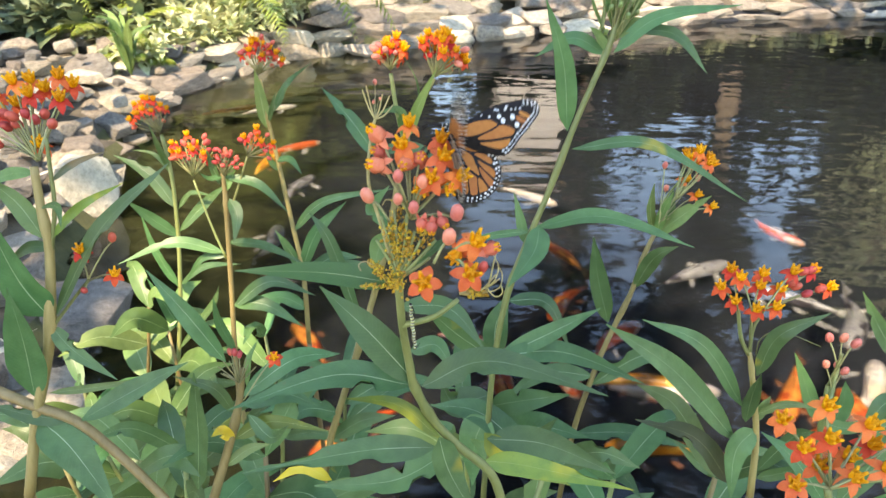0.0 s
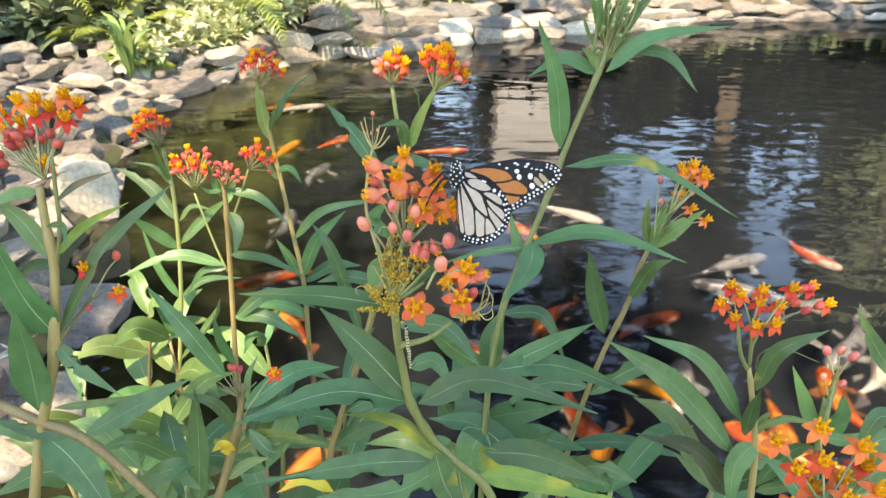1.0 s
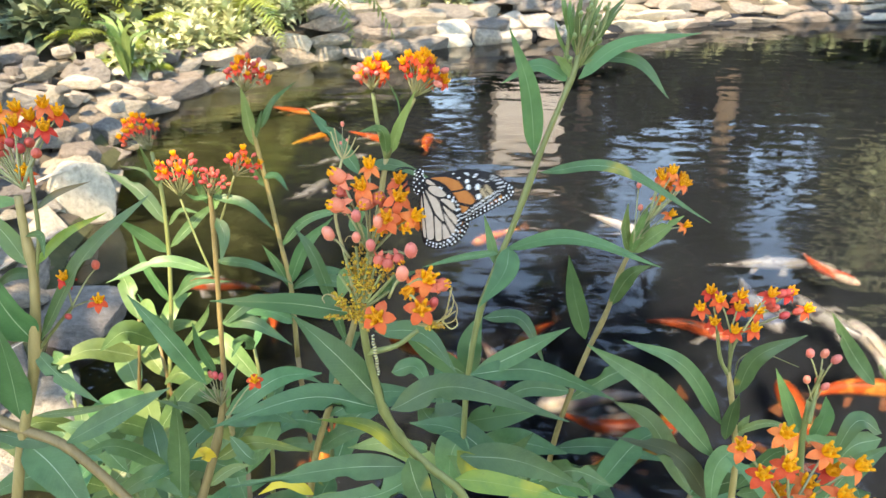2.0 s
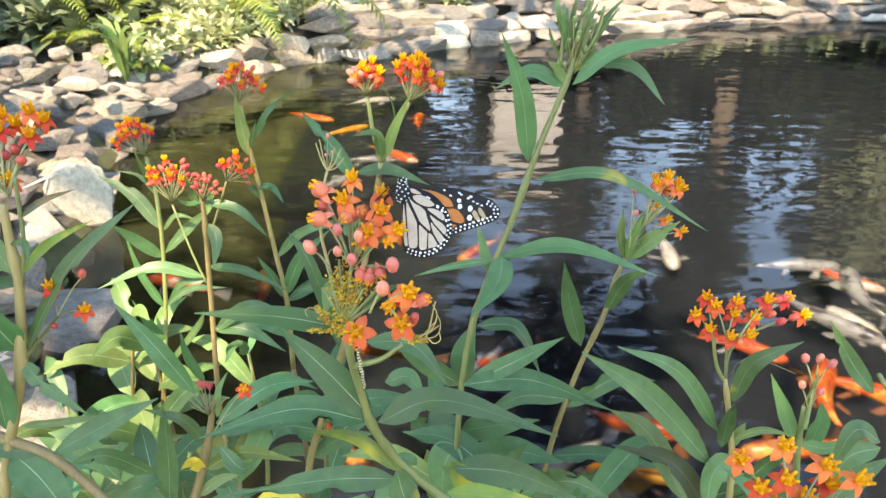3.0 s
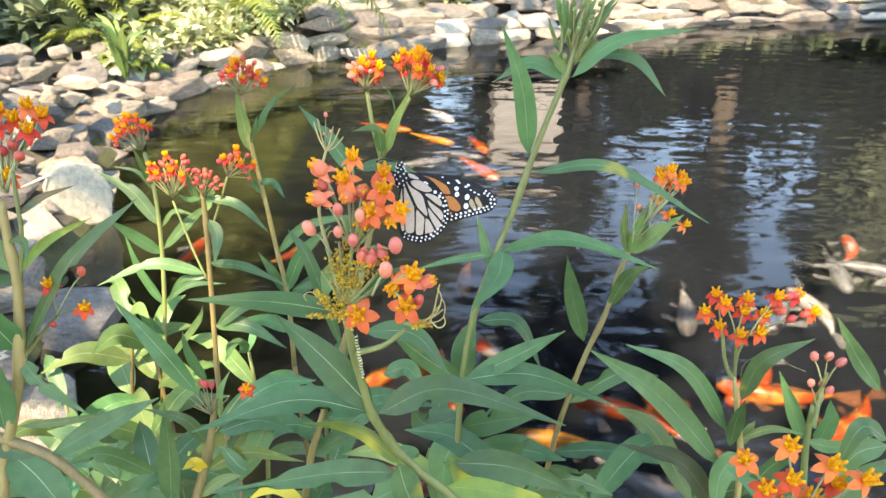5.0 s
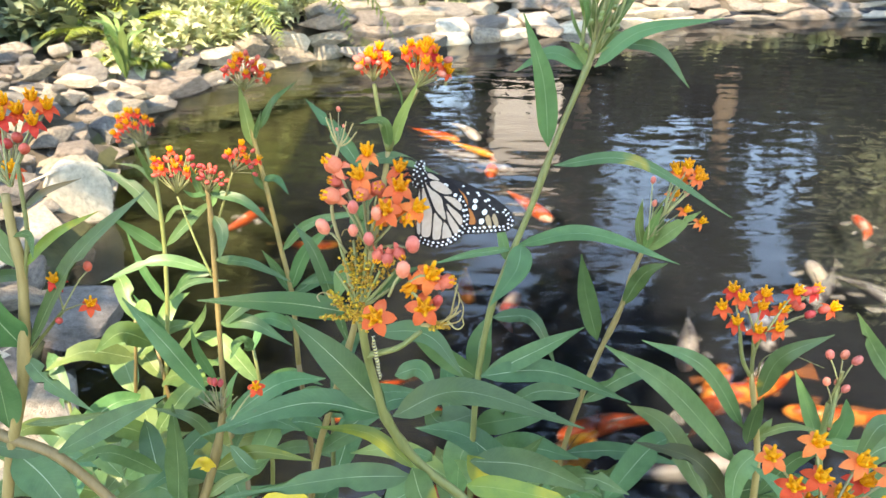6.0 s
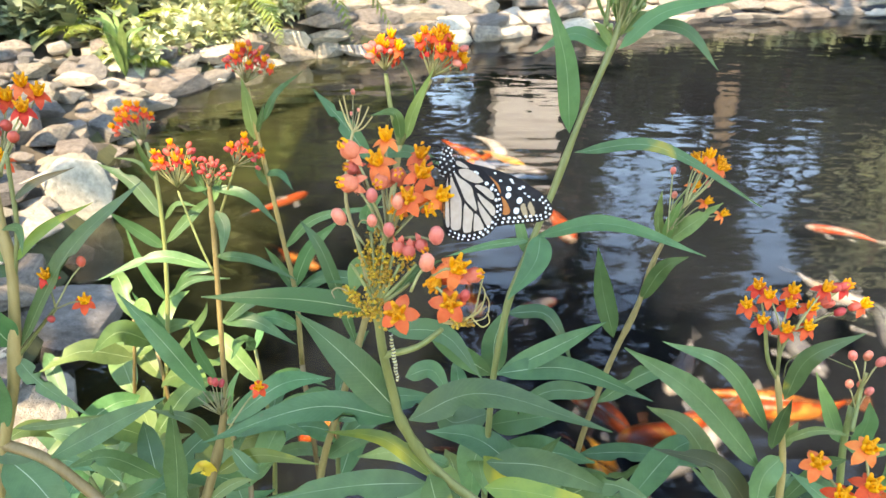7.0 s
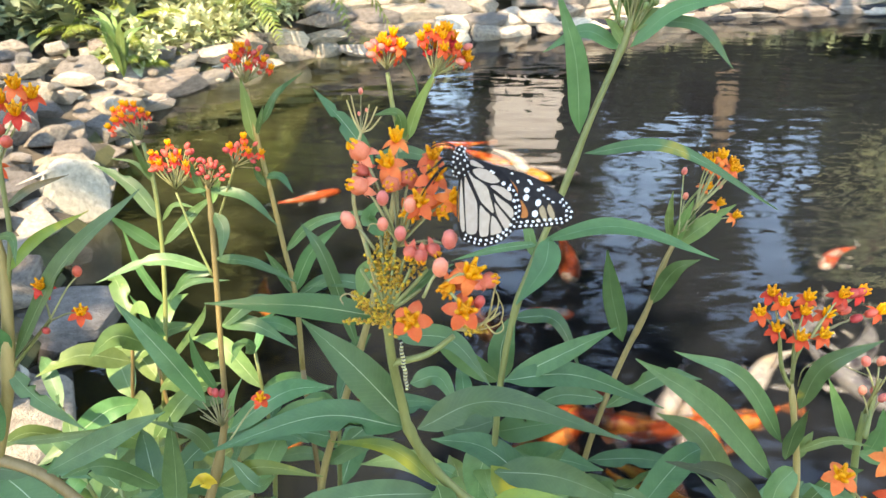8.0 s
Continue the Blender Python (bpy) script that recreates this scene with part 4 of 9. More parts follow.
blossom(weed_side, (-0.2765, 0.4611, 1.0569), (-0.27, -0.50, 0.40), 1.25, "red", (-0.2575, 0.4486, 1.0312), bud=True)
blossom(weed_side, (-0.2337, 0.4276, 0.9762), (0.10, -0.50, 0.85), 1.05, "red", (-0.2289, 0.4200, 0.9606))
blossom(weed_side, (-0.2147, 0.4260, 0.9602), (0.40, -0.50, 0.80), 1.05, "red", (-0.2315, 0.4244, 0.9568))
blossom(weed_side, (-0.2121, 0.4284, 0.9841), (0.20, -0.30, 0.90), 1.0, "red", (-0.2276, 0.4176, 0.9619), bud=True)
blossom(weed_side, (-0.2353, 0.4249, 0.9487), (0.00, -0.50, 0.50), 0.8, "red", (-0.2334, 0.4275, 0.9541), bud=True)
leaf(weed_side, (-0.2632, 0.4231, 0.9303), (-0.2747, 0.4190, 0.9633), (-0.2846, 0.4158, 1.0245), 0.0303, 12, seed=31)
leaf(weed_side, (-0.2848, 0.4176, 0.8690), (-0.2791, 0.4139, 0.9137), (-0.2756, 0.4085, 0.9609), 0.0287, 8, seed=609)
leaf(weed_side, (-0.2557, 0.4286, 0.9853), (-0.2698, 0.4331, 1.0085), (-0.2896, 0.4376, 1.0250), 0.0132, 10, LEAF_FRESH, seed=731)
leaf(weed_side, (-0.2596, 0.4230, 0.9294), (-0.2166, 0.4242, 0.9935), (-0.1653, 0.4221, 1.0386), 0.0158, 11, seed=745)
leaf(weed_side, (-0.2520, 0.4286, 0.9853), (-0.2268, 0.4260, 1.0086), (-0.1939, 0.4216, 1.0266), 0.0066, -13, LEAF_AGED, seed=958)
leaf(weed_side, (-0.2444, 0.4326, 1.0232), (-0.2251, 0.4277, 1.0365), (-0.1994, 0.4211, 1.0471), 0.0048, -13, LEAF_DULL, seed=36)
leaf(weed_side, (-0.2853, 0.4159, 0.8501), (-0.2617, 0.4058, 0.8321), (-0.2329, 0.3923, 0.7860), 0.0284, 6, seed=988)
leaf(weed_side, (-0.2743, 0.4178, 0.8718), (-0.2399, 0.4187, 0.8760), (-0.2014, 0.4200, 0.8834), 0.0057, -7, LEAF_FRESH, seed=875)
leaf(weed_side, (-0.2633, 0.4225, 0.9239), (-0.2484, 0.4170, 0.9069), (-0.2206, 0.4106, 0.8880), 0.0111, 3, seed=395)
leaf(weed_side, (-0.2541, 0.4332, 1.0287), (-0.2702, 0.4296, 1.0282), (-0.2915, 0.4243, 1.0171), 0.0083, 3, LEAF_FRESH, seed=417)
leaf(weed_side, (-0.2523, 0.4280, 0.9794), (-0.2686, 0.4303, 0.9781), (-0.2878, 0.4320, 0.9646), 0.0080, 15, seed=698)
leaf(weed_side, (-0.2547, 0.4308, 1.0064), (-0.2375, 0.4196, 1.0114), (-0.2297, 0.4047, 1.0030), 0.0052, 18, LEAF_FRESH, seed=286)
leaf(weed_side, (-0.2937, 0.4155, 0.8444), (-0.3071, 0.4152, 0.8549), (-0.3306, 0.4135, 0.8537), 0.0110, 7, seed=167)
leaf(weed_side, (-0.2563, 0.4159, 0.8492), (-0.2089, 0.4118, 0.8799), (-0.1687, 0.4056, 0.9058), 0.0167, 15, seed=554)
leaf(weed_side, (-0.2644, 0.4159, 0.8492), (-0.2899, 0.4136, 0.8562), (-0.3173, 0.4111, 0.8682), 0.0124, 6, seed=730)

weed_thin = empty("milkweed", (-0.371, 0.820, 0.200), "slender milkweed with a small orange-red flower head", "flowering plant", "milkweed plants on the near bank")
stem(weed_thin, [(-0.3714, 0.8200, 0.1800), (-0.3674, 0.8363, 0.3707), (-0.3714, 0.8406, 0.5613)], 0.0036, 0.0031, STEM)
stem(weed_thin, [(-0.3714, 0.8406, 0.5613), (-0.3568, 0.8481, 0.6503), (-0.3475, 0.8542, 0.7174), (-0.3412, 0.8618, 0.7967), (-0.3406, 0.8686, 0.8642), (-0.3463, 0.8737, 0.9129)], 0.0031, 0.0024, STEM)
umbel(weed_thin, (-0.3444, 0.8647, 0.9188), (-0.3596, 0.8771, 0.9442), 0.0221, 15, 9, "red", 1.0, "red", seed=648, low=True)
leaf(weed_thin, (-0.3406, 0.8686, 0.8642), (-0.3597, 0.8738, 0.8878), (-0.3906, 0.8777, 0.8932), 0.0051, -8, LEAF_FRESH, seed=587)
leaf(weed_thin, (-0.3420, 0.8692, 0.8700), (-0.3433, 0.8522, 0.9035), (-0.3428, 0.8306, 0.9408), 0.0096, 13, LEAF_FRESH, seed=493)
leaf(weed_thin, (-0.3385, 0.8639, 0.8181), (-0.3724, 0.8764, 0.8612), (-0.4176, 0.8886, 0.8825), 0.0176, -6, seed=90)
leaf(weed_thin, (-0.3371, 0.8639, 0.8181), (-0.3110, 0.8445, 0.8466), (-0.2760, 0.8179, 0.8533), 0.0072, -13, seed=918)
leaf(weed_thin, (-0.3395, 0.8608, 0.7875), (-0.2975, 0.8502, 0.8296), (-0.2610, 0.8351, 0.8624), 0.0158, -3, seed=787)
leaf(weed_thin, (-0.3417, 0.8602, 0.7812), (-0.3652, 0.8429, 0.8134), (-0.3825, 0.8207, 0.8462), 0.0158, 4, seed=619)
leaf(weed_thin, (-0.3480, 0.8538, 0.7133), (-0.3042, 0.8344, 0.7494), (-0.2486, 0.8078, 0.7662), 0.0101, 3, seed=735)
leaf(weed_thin, (-0.3493, 0.8534, 0.7092), (-0.3702, 0.8521, 0.7607), (-0.3811, 0.8499, 0.8180), 0.0135, 17, seed=944)
leaf(weed_thin, (-0.3568, 0.8481, 0.6503), (-0.3656, 0.8431, 0.6804), (-0.3837, 0.8382, 0.7307), 0.0166, -7, seed=36)
leaf(weed_thin, (-0.3628, 0.8451, 0.6154), (-0.2995, 0.8308, 0.6966), (-0.2804, 0.8070, 0.7359), 0.0112, 1, seed=614)

weed_forked = empty("milkweed", (-0.250, 0.763, 0.200), "milkweed with a forked top and dark red buds", "flowering plant", "milkweed plants on the near bank")
stem(weed_forked, [(-0.2504, 0.7627, 0.1800), (-0.2464, 0.7537, 0.4030), (-0.2504, 0.7327, 0.6261)], 0.0037, 0.0033, STEM_BROWN)
stem(weed_forked, [(-0.2504, 0.7327, 0.6261), (-0.2489, 0.7381, 0.6894), (-0.2453, 0.7448, 0.7641), (-0.2421, 0.7522, 0.8409), (-0.2406, 0.7563, 0.8808), (-0.2411, 0.7589, 0.9066)], 0.0033, 0.0026, STEM_BROWN, knots=(0.75,))
stem(weed_forked, [(-0.2469, 0.7489, 0.8066), (-0.2581, 0.7522, 0.8409), (-0.2737, 0.7581, 0.8989)], 0.0014, 0.0011, STEM)
stem(weed_forked, [(-0.2350, 0.7549, 0.8676), (-0.2243, 0.7576, 0.8937), (-0.2120, 0.7610, 0.9256)], 0.0014, 0.0011, STEM)
umbel(weed_forked, (-0.2697, 0.7488, 0.9065), (-0.2716, 0.7618, 0.9331), 0.0233, 10, 18, "red", 1.0, "red", seed=971, low=True)
umbel(weed_forked, (-0.2383, 0.7527, 0.9057), (-0.2346, 0.7606, 0.9218), 0.0148, 0, 20, "red", 0.9, "red", seed=202, low=True)
umbel(weed_forked, (-0.2099, 0.7553, 0.9276), (-0.2001, 0.7628, 0.9430), 0.0184, 6, 7, "red", 1.0, "red", seed=994, low=True)
leaf(weed_forked, (-0.2468, 0.7495, 0.8136), (-0.3009, 0.7415, 0.8306), (-0.3616, 0.7278, 0.8106), 0.0140, -9, seed=625)
leaf(weed_forked, (-0.2390, 0.7585, 0.9027), (-0.2020, 0.7560, 0.8944), (-0.1714, 0.7507, 0.8640), 0.0112, -6, seed=888)
leaf(weed_forked, (-0.2365, 0.7559, 0.8775), (-0.2264, 0.7434, 0.8625), (-0.2295, 0.7275, 0.8354), 0.0142, 14, seed=141)
leaf(weed_forked, (-0.2435, 0.7509, 0.8273), (-0.1995, 0.7403, 0.8269), (-0.1508, 0.7259, 0.8101), 0.0127, 13, seed=471)
leaf(weed_forked, (-0.2402, 0.7586, 0.9034), (-0.2533, 0.7484, 0.9041), (-0.2588, 0.7368, 0.9151), 0.0067, 3, seed=887)
leaf(weed_forked, (-0.2449, 0.7576, 0.8937), (-0.2497, 0.7545, 0.9162), (-0.2527, 0.7502, 0.9390), 0.0084, 17, seed=635)
leaf(weed_forked, (-0.2374, 0.7569, 0.8873), (-0.2317, 0.7607, 0.9059), (-0.2230, 0.7642, 0.9178), 0.0079, -2, LEAF_FRESH, seed=277)
leaf(weed_forked, (-0.2465, 0.7492, 0.8101), (-0.2745, 0.7481, 0.8071), (-0.2973, 0.7439, 0.7760), 0.0082, 16, seed=243)
leaf(weed_forked, (-0.2452, 0.7432, 0.7459), (-0.1971, 0.7379, 0.7831), (-0.1443, 0.7259, 0.7714), 0.0155, 1, seed=264)
leaf(weed_forked, (-0.2455, 0.7435, 0.7495), (-0.2068, 0.7381, 0.7528), (-0.1612, 0.7288, 0.7277), 0.0179, 10, seed=11)

weed_back = empty("milkweed", (-0.173, 0.820, 0.200), "milkweed with one compact orange-red flower head", "flowering plant", "milkweed plants on the near bank")
stem(weed_back, [(-0.1734, 0.8200, 0.1800), (-0.1694, 0.8179, 0.4208), (-0.1734, 0.8038, 0.6617)], 0.0037, 0.0032, STEM_BROWN)
stem(weed_back, [(-0.1734, 0.8038, 0.6617), (-0.1742, 0.8122, 0.7574), (-0.1826, 0.8177, 0.8173), (-0.1916, 0.8240, 0.8814), (-0.2023, 0.8310, 0.9489), (-0.2077, 0.8359, 0.9940)], 0.0032, 0.0022, STEM_BROWN)
umbel(weed_back, (-0.2063, 0.8278, 1.0024), (-0.2050, 0.8395, 1.0264), 0.0229, 15, 14, "red", 1.0, "red", seed=593, low=True)
leaf(weed_back, (-0.1943, 0.8320, 0.9587), (-0.1743, 0.8222, 0.9922), (-0.1433, 0.8083, 1.0194), 0.0106, 4, seed=385)
leaf(weed_back, (-0.2044, 0.8299, 0.9390), (-0.2074, 0.8300, 0.9726), (-0.2111, 0.8294, 1.0084), 0.0142, 5, LEAF_FRESH, seed=61)
leaf(weed_back, (-0.1967, 0.8261, 0.9021), (-0.1773, 0.8137, 0.9065), (-0.1622, 0.7969, 0.8954), 0.0096, 6, seed=361)
leaf(weed_back, (-0.1829, 0.8174, 0.8137), (-0.1406, 0.8095, 0.8568), (-0.0584, 0.7964, 0.8781), 0.0112, -8, seed=723)
leaf(weed_back, (-0.1759, 0.8127, 0.7635), (-0.1524, 0.8101, 0.8171), (-0.1150, 0.8042, 0.8584), 0.0172, -16, seed=603)
leaf(weed_back, (-0.1740, 0.8124, 0.7597), (-0.1897, 0.8134, 0.7924), (-0.2038, 0.8132, 0.8179), 0.0115, -5, seed=986)
leaf(weed_back, (-0.1924, 0.8247, 0.8883), (-0.2025, 0.8225, 0.9033), (-0.2064, 0.8202, 0.9250), 0.0073, 3, seed=305)
leaf(weed_back, (-0.1723, 0.8080, 0.7105), (-0.2004, 0.7970, 0.7336), (-0.2384, 0.7812, 0.7388), 0.0169, -11, seed=372)
leaf(weed_back, (-0.1742, 0.8122, 0.7574), (-0.1363, 0.8147, 0.7800), (-0.1012, 0.8150, 0.7798), 0.0166, 3, seed=864)
leaf(weed_back, (-0.2019, 0.8306, 0.9456), (-0.1926, 0.8192, 0.9690), (-0.1837, 0.8041, 0.9892), 0.0059, -14, seed=386)

weed_twin = empty("milkweed", (-0.125, 0.595, 0.200), "milkweed with two orange-red flower heads", "flowering plant", "milkweed plants on the near bank")
stem(weed_twin, [(-0.1245, 0.5954, 0.1800), (-0.1205, 0.5864, 0.4035), (-0.1245, 0.5654, 0.6270)], 0.0042, 0.0037, STEM_BROWN)
stem(weed_twin, [(-0.1245, 0.5654, 0.6270), (-0.1118, 0.5705, 0.6974), (-0.0982, 0.5740, 0.7436), (-0.0763, 0.5795, 0.8119), (-0.0596, 0.5846, 0.8697), (-0.0441, 0.5906, 0.9346), (-0.0326, 0.5971, 0.9988)], 0.0037, 0.0025, STEM_BROWN, knots=(0.5, 0.7))
stem(weed_twin, [(-0.0326, 0.5971, 0.9988), (-0.0387, 0.6000, 1.0260), (-0.0423, 0.6030, 1.0537)], 0.0021, 0.0016, STEM)
stem(weed_twin, [(-0.0316, 0.5972, 0.9998), (-0.0198, 0.6000, 1.0260), (-0.0075, 0.6025, 1.0492)], 0.0023, 0.0016, STEM)
umbel(weed_twin, (-0.0423, 0.5979, 1.0572), (-0.0414, 0.6050, 1.0717), 0.0138, 11, 6, "red", 0.95, "pink", seed=832, low=True)
umbel(weed_twin, (-0.0073, 0.5948, 1.0525), (0.0009, 0.6052, 1.0739), 0.0193, 18, 5, "red", 0.95, "pink", seed=27, low=True)
leaf(weed_twin, (-0.0550, 0.5956, 0.9842), (-0.0761, 0.6038, 1.0136), (-0.1005, 0.6130, 1.0393), 0.0139, 8, seed=700)
leaf(weed_twin, (-0.0316, 0.5973, 1.0008), (-0.0353, 0.5901, 1.0255), (-0.0529, 0.5782, 1.0281), 0.0095, 6, LEAF_FRESH, seed=227)
leaf(weed_twin, (-0.0287, 0.5975, 1.0027), (-0.0204, 0.5895, 1.0290), (-0.0053, 0.5797, 1.0625), 0.0095, -11, LEAF_FRESH, seed=335)
leaf(weed_twin, (-0.0198, 0.6000, 1.0260), (-0.0212, 0.5954, 1.0486), (-0.0310, 0.5890, 1.0706), 0.0017, -15, seed=714)
leaf(weed_twin, (-0.0539, 0.5962, 0.9901), (-0.0258, 0.5933, 0.9941), (0.0086, 0.5879, 0.9819), 0.0113, -6, seed=971)
leaf(weed_twin, (-0.0734, 0.5800, 0.8178), (-0.0983, 0.5909, 0.9039), (-0.1170, 0.5967, 0.9346), 0.0124, 11, seed=448)
leaf(weed_twin, (-0.0592, 0.5856, 0.8809), (-0.0893, 0.5906, 0.8840), (-0.1163, 0.5955, 0.8755), 0.0138, -6, seed=81)
leaf(weed_twin, (-0.0955, 0.5740, 0.7436), (-0.0508, 0.5743, 0.7703), (-0.0022, 0.5717, 0.7722), 0.0198, 2, seed=906)
leaf(weed_twin, (-0.1015, 0.5732, 0.7339), (-0.1320, 0.5636, 0.7451), (-0.1583, 0.5490, 0.7232), 0.0199, -14, seed=805)
leaf(weed_twin, (-0.0469, 0.5896, 0.9241), (-0.0609, 0.5865, 0.9418), (-0.0452, 0.5828, 0.9644), 0.0135, -7, seed=195)
leaf(weed_twin, (-0.1086, 0.5710, 0.7041), (-0.0801, 0.5746, 0.7223), (-0.0468, 0.5774, 0.7270), 0.0171, -11, seed=588)

weed_tall = empty("milkweed", (0.029, 0.459, 0.200), "tall milkweed with a long bare stem and closed green buds", "flowering plant", "milkweed plants on the near bank")
stem(weed_tall, [(0.0291, 0.4590, 0.1800), (0.0331, 0.4500, 0.4726), (0.0291, 0.4290, 0.7652)], 0.0027, 0.0023, STEM)
stem(weed_tall, [(0.0291, 0.4290, 0.7652), (0.0312, 0.4348, 0.8385), (0.0342, 0.4391, 0.8889), (0.0417, 0.4437, 0.9381), (0.0530, 0.4472, 0.9746), (0.0659, 0.4509, 1.0097), (0.0818, 0.4562, 1.0584), (0.0970, 0.4609, 1.0988), (0.1056, 0.4653, 1.1336), (0.1085, 0.4677, 1.1528)], 0.0023, 0.0017, STEM, knots=(0.35, 0.6, 0.78))
stem(weed_tall, [(0.0914, 0.4616, 1.1039), (0.0938, 0.4636, 1.1206), (0.0940, 0.4665, 1.1433)], 0.0014, 0.0010, STEM)
stem(weed_tall, [(0.0995, 0.4616, 1.1039), (0.1039, 0.4640, 1.1239), (0.1107, 0.4669, 1.1465)], 0.0015, 0.0010, STEM)
stem(weed_tall, [(0.1017, 0.4620, 1.1072), (0.1140, 0.4644, 1.1271), (0.1178, 0.4665, 1.1433)], 0.0014, 0.0010, STEM)
blossom(weed_tall, (0.1034, 0.4649, 1.1304), (0.30, -0.40, 0.80), 0.5, "green", (0.0983, 0.4581, 1.1165), bud=True)
blossom(weed_tall, (0.1090, 0.4642, 1.1255), (0.30, -0.40, 0.80), 0.5, "green", (0.1038, 0.4574, 1.1116), bud=True)
blossom(weed_tall, (0.1064, 0.4657, 1.1369), (0.30, -0.40, 0.80), 0.5, "green", (0.1012, 0.4589, 1.1230), bud=True)
blossom(weed_tall, (0.1117, 0.4653, 1.1336), (0.30, -0.40, 0.80), 0.5, "green", (0.1066, 0.4585, 1.1198), bud=True)
blossom(weed_tall, (0.0998, 0.4653, 1.1336), (0.30, -0.40, 0.80), 0.5, "green", (0.0946, 0.4585, 1.1198), bud=True)
blossom(weed_tall, (0.1148, 0.4659, 1.1385), (0.30, -0.40, 0.80), 0.5, "green", (0.1097, 0.4591, 1.1247), bud=True)
for i in range(11):
    a = (i * 0.618) % 1.0
    foot = Vector((0.0985 + 0.004 * a, 0.4618, 1.103 + 0.012 * ((i * 0.37) % 1.0)))
    tip = foot + Vector((-0.014 + 0.046 * a, 0.012 * ((i * 0.73) % 1.0), 0.030 + 0.016 * ((i * 0.53) % 1.0)))
    leaf(weed_tall, foot, foot.lerp(tip, 0.55) + Vector((-0.003 + 0.004 * a, 0, 0.003)), tip, 0.0042, -20 + 40 * a, LEAF_FRESH, seed=300 + i)
    bloom = foot + Vector((-0.004 + 0.016 * ((i * 0.29) % 1.0), -0.003, 0.006 + 0.024 * ((i * 0.47) % 1.0)))
    blossom(weed_tall, bloom, (0.2, -0.4, 0.9), 0.55, "green", foot, bud=True)
leaf(weed_tall, (0.0757, 0.4552, 1.0497), (0.0698, 0.4517, 1.0922), (0.0558, 0.4458, 1.1313), 0.0138, 5, seed=826)
leaf(weed_tall, (0.0965, 0.4607, 1.0964), (0.0757, 0.4631, 1.1060), (0.0532, 0.4634, 1.0944), 0.0089, 11, seed=87)
leaf(weed_tall, (0.1013, 0.4608, 1.0977), (0.1250, 0.4563, 1.1192), (0.1703, 0.4487, 1.1277), 0.0095, -3, seed=132)
leaf(weed_tall, (0.1083, 0.4625, 1.1113), (0.1372, 0.4582, 1.1087), (0.1569, 0.4512, 1.0874), 0.0082, -8, seed=870)
leaf(weed_tall, (0.0793, 0.4539, 1.0382), (0.1285, 0.4476, 1.0431), (0.1902, 0.4361, 1.0096), 0.0083, -8, seed=426)
leaf(weed_tall, (0.0575, 0.4483, 0.9852), (0.1039, 0.4462, 0.9945), (0.1634, 0.4405, 0.9750), 0.0120, 15, seed=36)
leaf(weed_tall, (0.0613, 0.4485, 0.9868), (0.0570, 0.4371, 0.9725), (0.0397, 0.4235, 0.9543), 0.0164, -1, seed=4)
leaf(weed_tall, (0.0576, 0.4481, 0.9835), (0.0292, 0.4491, 0.9788), (0.0015, 0.4499, 0.9707), 0.0051, 18, seed=637)
leaf(weed_tall, (0.0977, 0.4609, 1.0988), (0.0901, 0.4566, 1.1083), (0.0834, 0.4507, 1.1145), 0.0070, 17, LEAF_FRESH, seed=972)
leaf(weed_tall, (0.1018, 0.4618, 1.1056), (0.1131, 0.4624, 1.1157), (0.1237, 0.4612, 1.1115), 0.0069, 9, LEAF_FRESH, seed=33)
leaf(weed_tall, (0.0522, 0.4472, 0.9738), (0.0488, 0.4503, 0.9893), (0.0438, 0.4542, 1.0083), 0.0069, 9, seed=678)
leaf(weed_tall, (0.0354, 0.4542, 0.8767), (0.0359, 0.4605, 0.9016), (0.0452, 0.4676, 0.9240), 0.0190, -6, seed=556)
leaf(weed_tall, (0.0359, 0.4390, 0.8875), (0.0733, 0.4327, 0.9140), (0.1018, 0.4239, 0.9379), 0.0139, 13, seed=69)
leaf(weed_tall, (0.0351, 0.4300, 0.8954), (0.0826, 0.4337, 0.8961), (0.1423, 0.4354, 0.8682), 0.0165, 11, seed=122)
leaf(weed_tall, (0.0346, 0.4542, 0.8767), (0.0065, 0.4445, 0.9047), (-0.0189, 0.4321, 0.9382), 0.0144, 11, seed=925)
leaf(weed_tall, (0.0487, 0.5163, 0.8899), (0.0804, 0.5116, 0.8900), (0.1000, 0.5025, 0.8524), 0.0141, 14, seed=203)
leaf(weed_tall, (0.0347, 0.4669, 0.8343), (0.0072, 0.4687, 0.8245), (-0.0040, 0.4735, 0.8402), 0.0240, -16, bites=2, seed=590)
leaf(weed_tall, (0.0312, 0.4354, 0.8380), (0.0216, 0.4294, 0.8217), (0.0198, 0.4210, 0.7849), 0.0266, -12, seed=123)
leaf(weed_tall, (0.0349, 0.4790, 0.8134), (0.0613, 0.4717, 0.8249), (0.0951, 0.4626, 0.8377), 0.0207, -17, bites=2, seed=678)
leaf(weed_tall, (0.0340, 0.4730, 0.8010), (0.0673, 0.4679, 0.7878), (0.0883, 0.4654, 0.8131), 0.0166, 16, seed=54)
leaf(weed_tall, (0.0253, 0.3908, 0.8606), (0.0450, 0.3868, 0.8393), (0.0844, 0.3828, 0.8225), 0.0172, -13, LEAF_AGED, seed=349)
leaf(weed_tall, (0.0272, 0.3891, 0.8572), (0.0682, 0.3918, 0.8498), (0.1177, 0.3933, 0.8228), 0.0207, -1, seed=553)
leaf(weed_tall, (0.0233, 0.3518, 0.8719), (0.0517, 0.3518, 0.8673), (0.1172, 0.3507, 0.8494), 0.0146, -10, LEAF_AGED, seed=360)

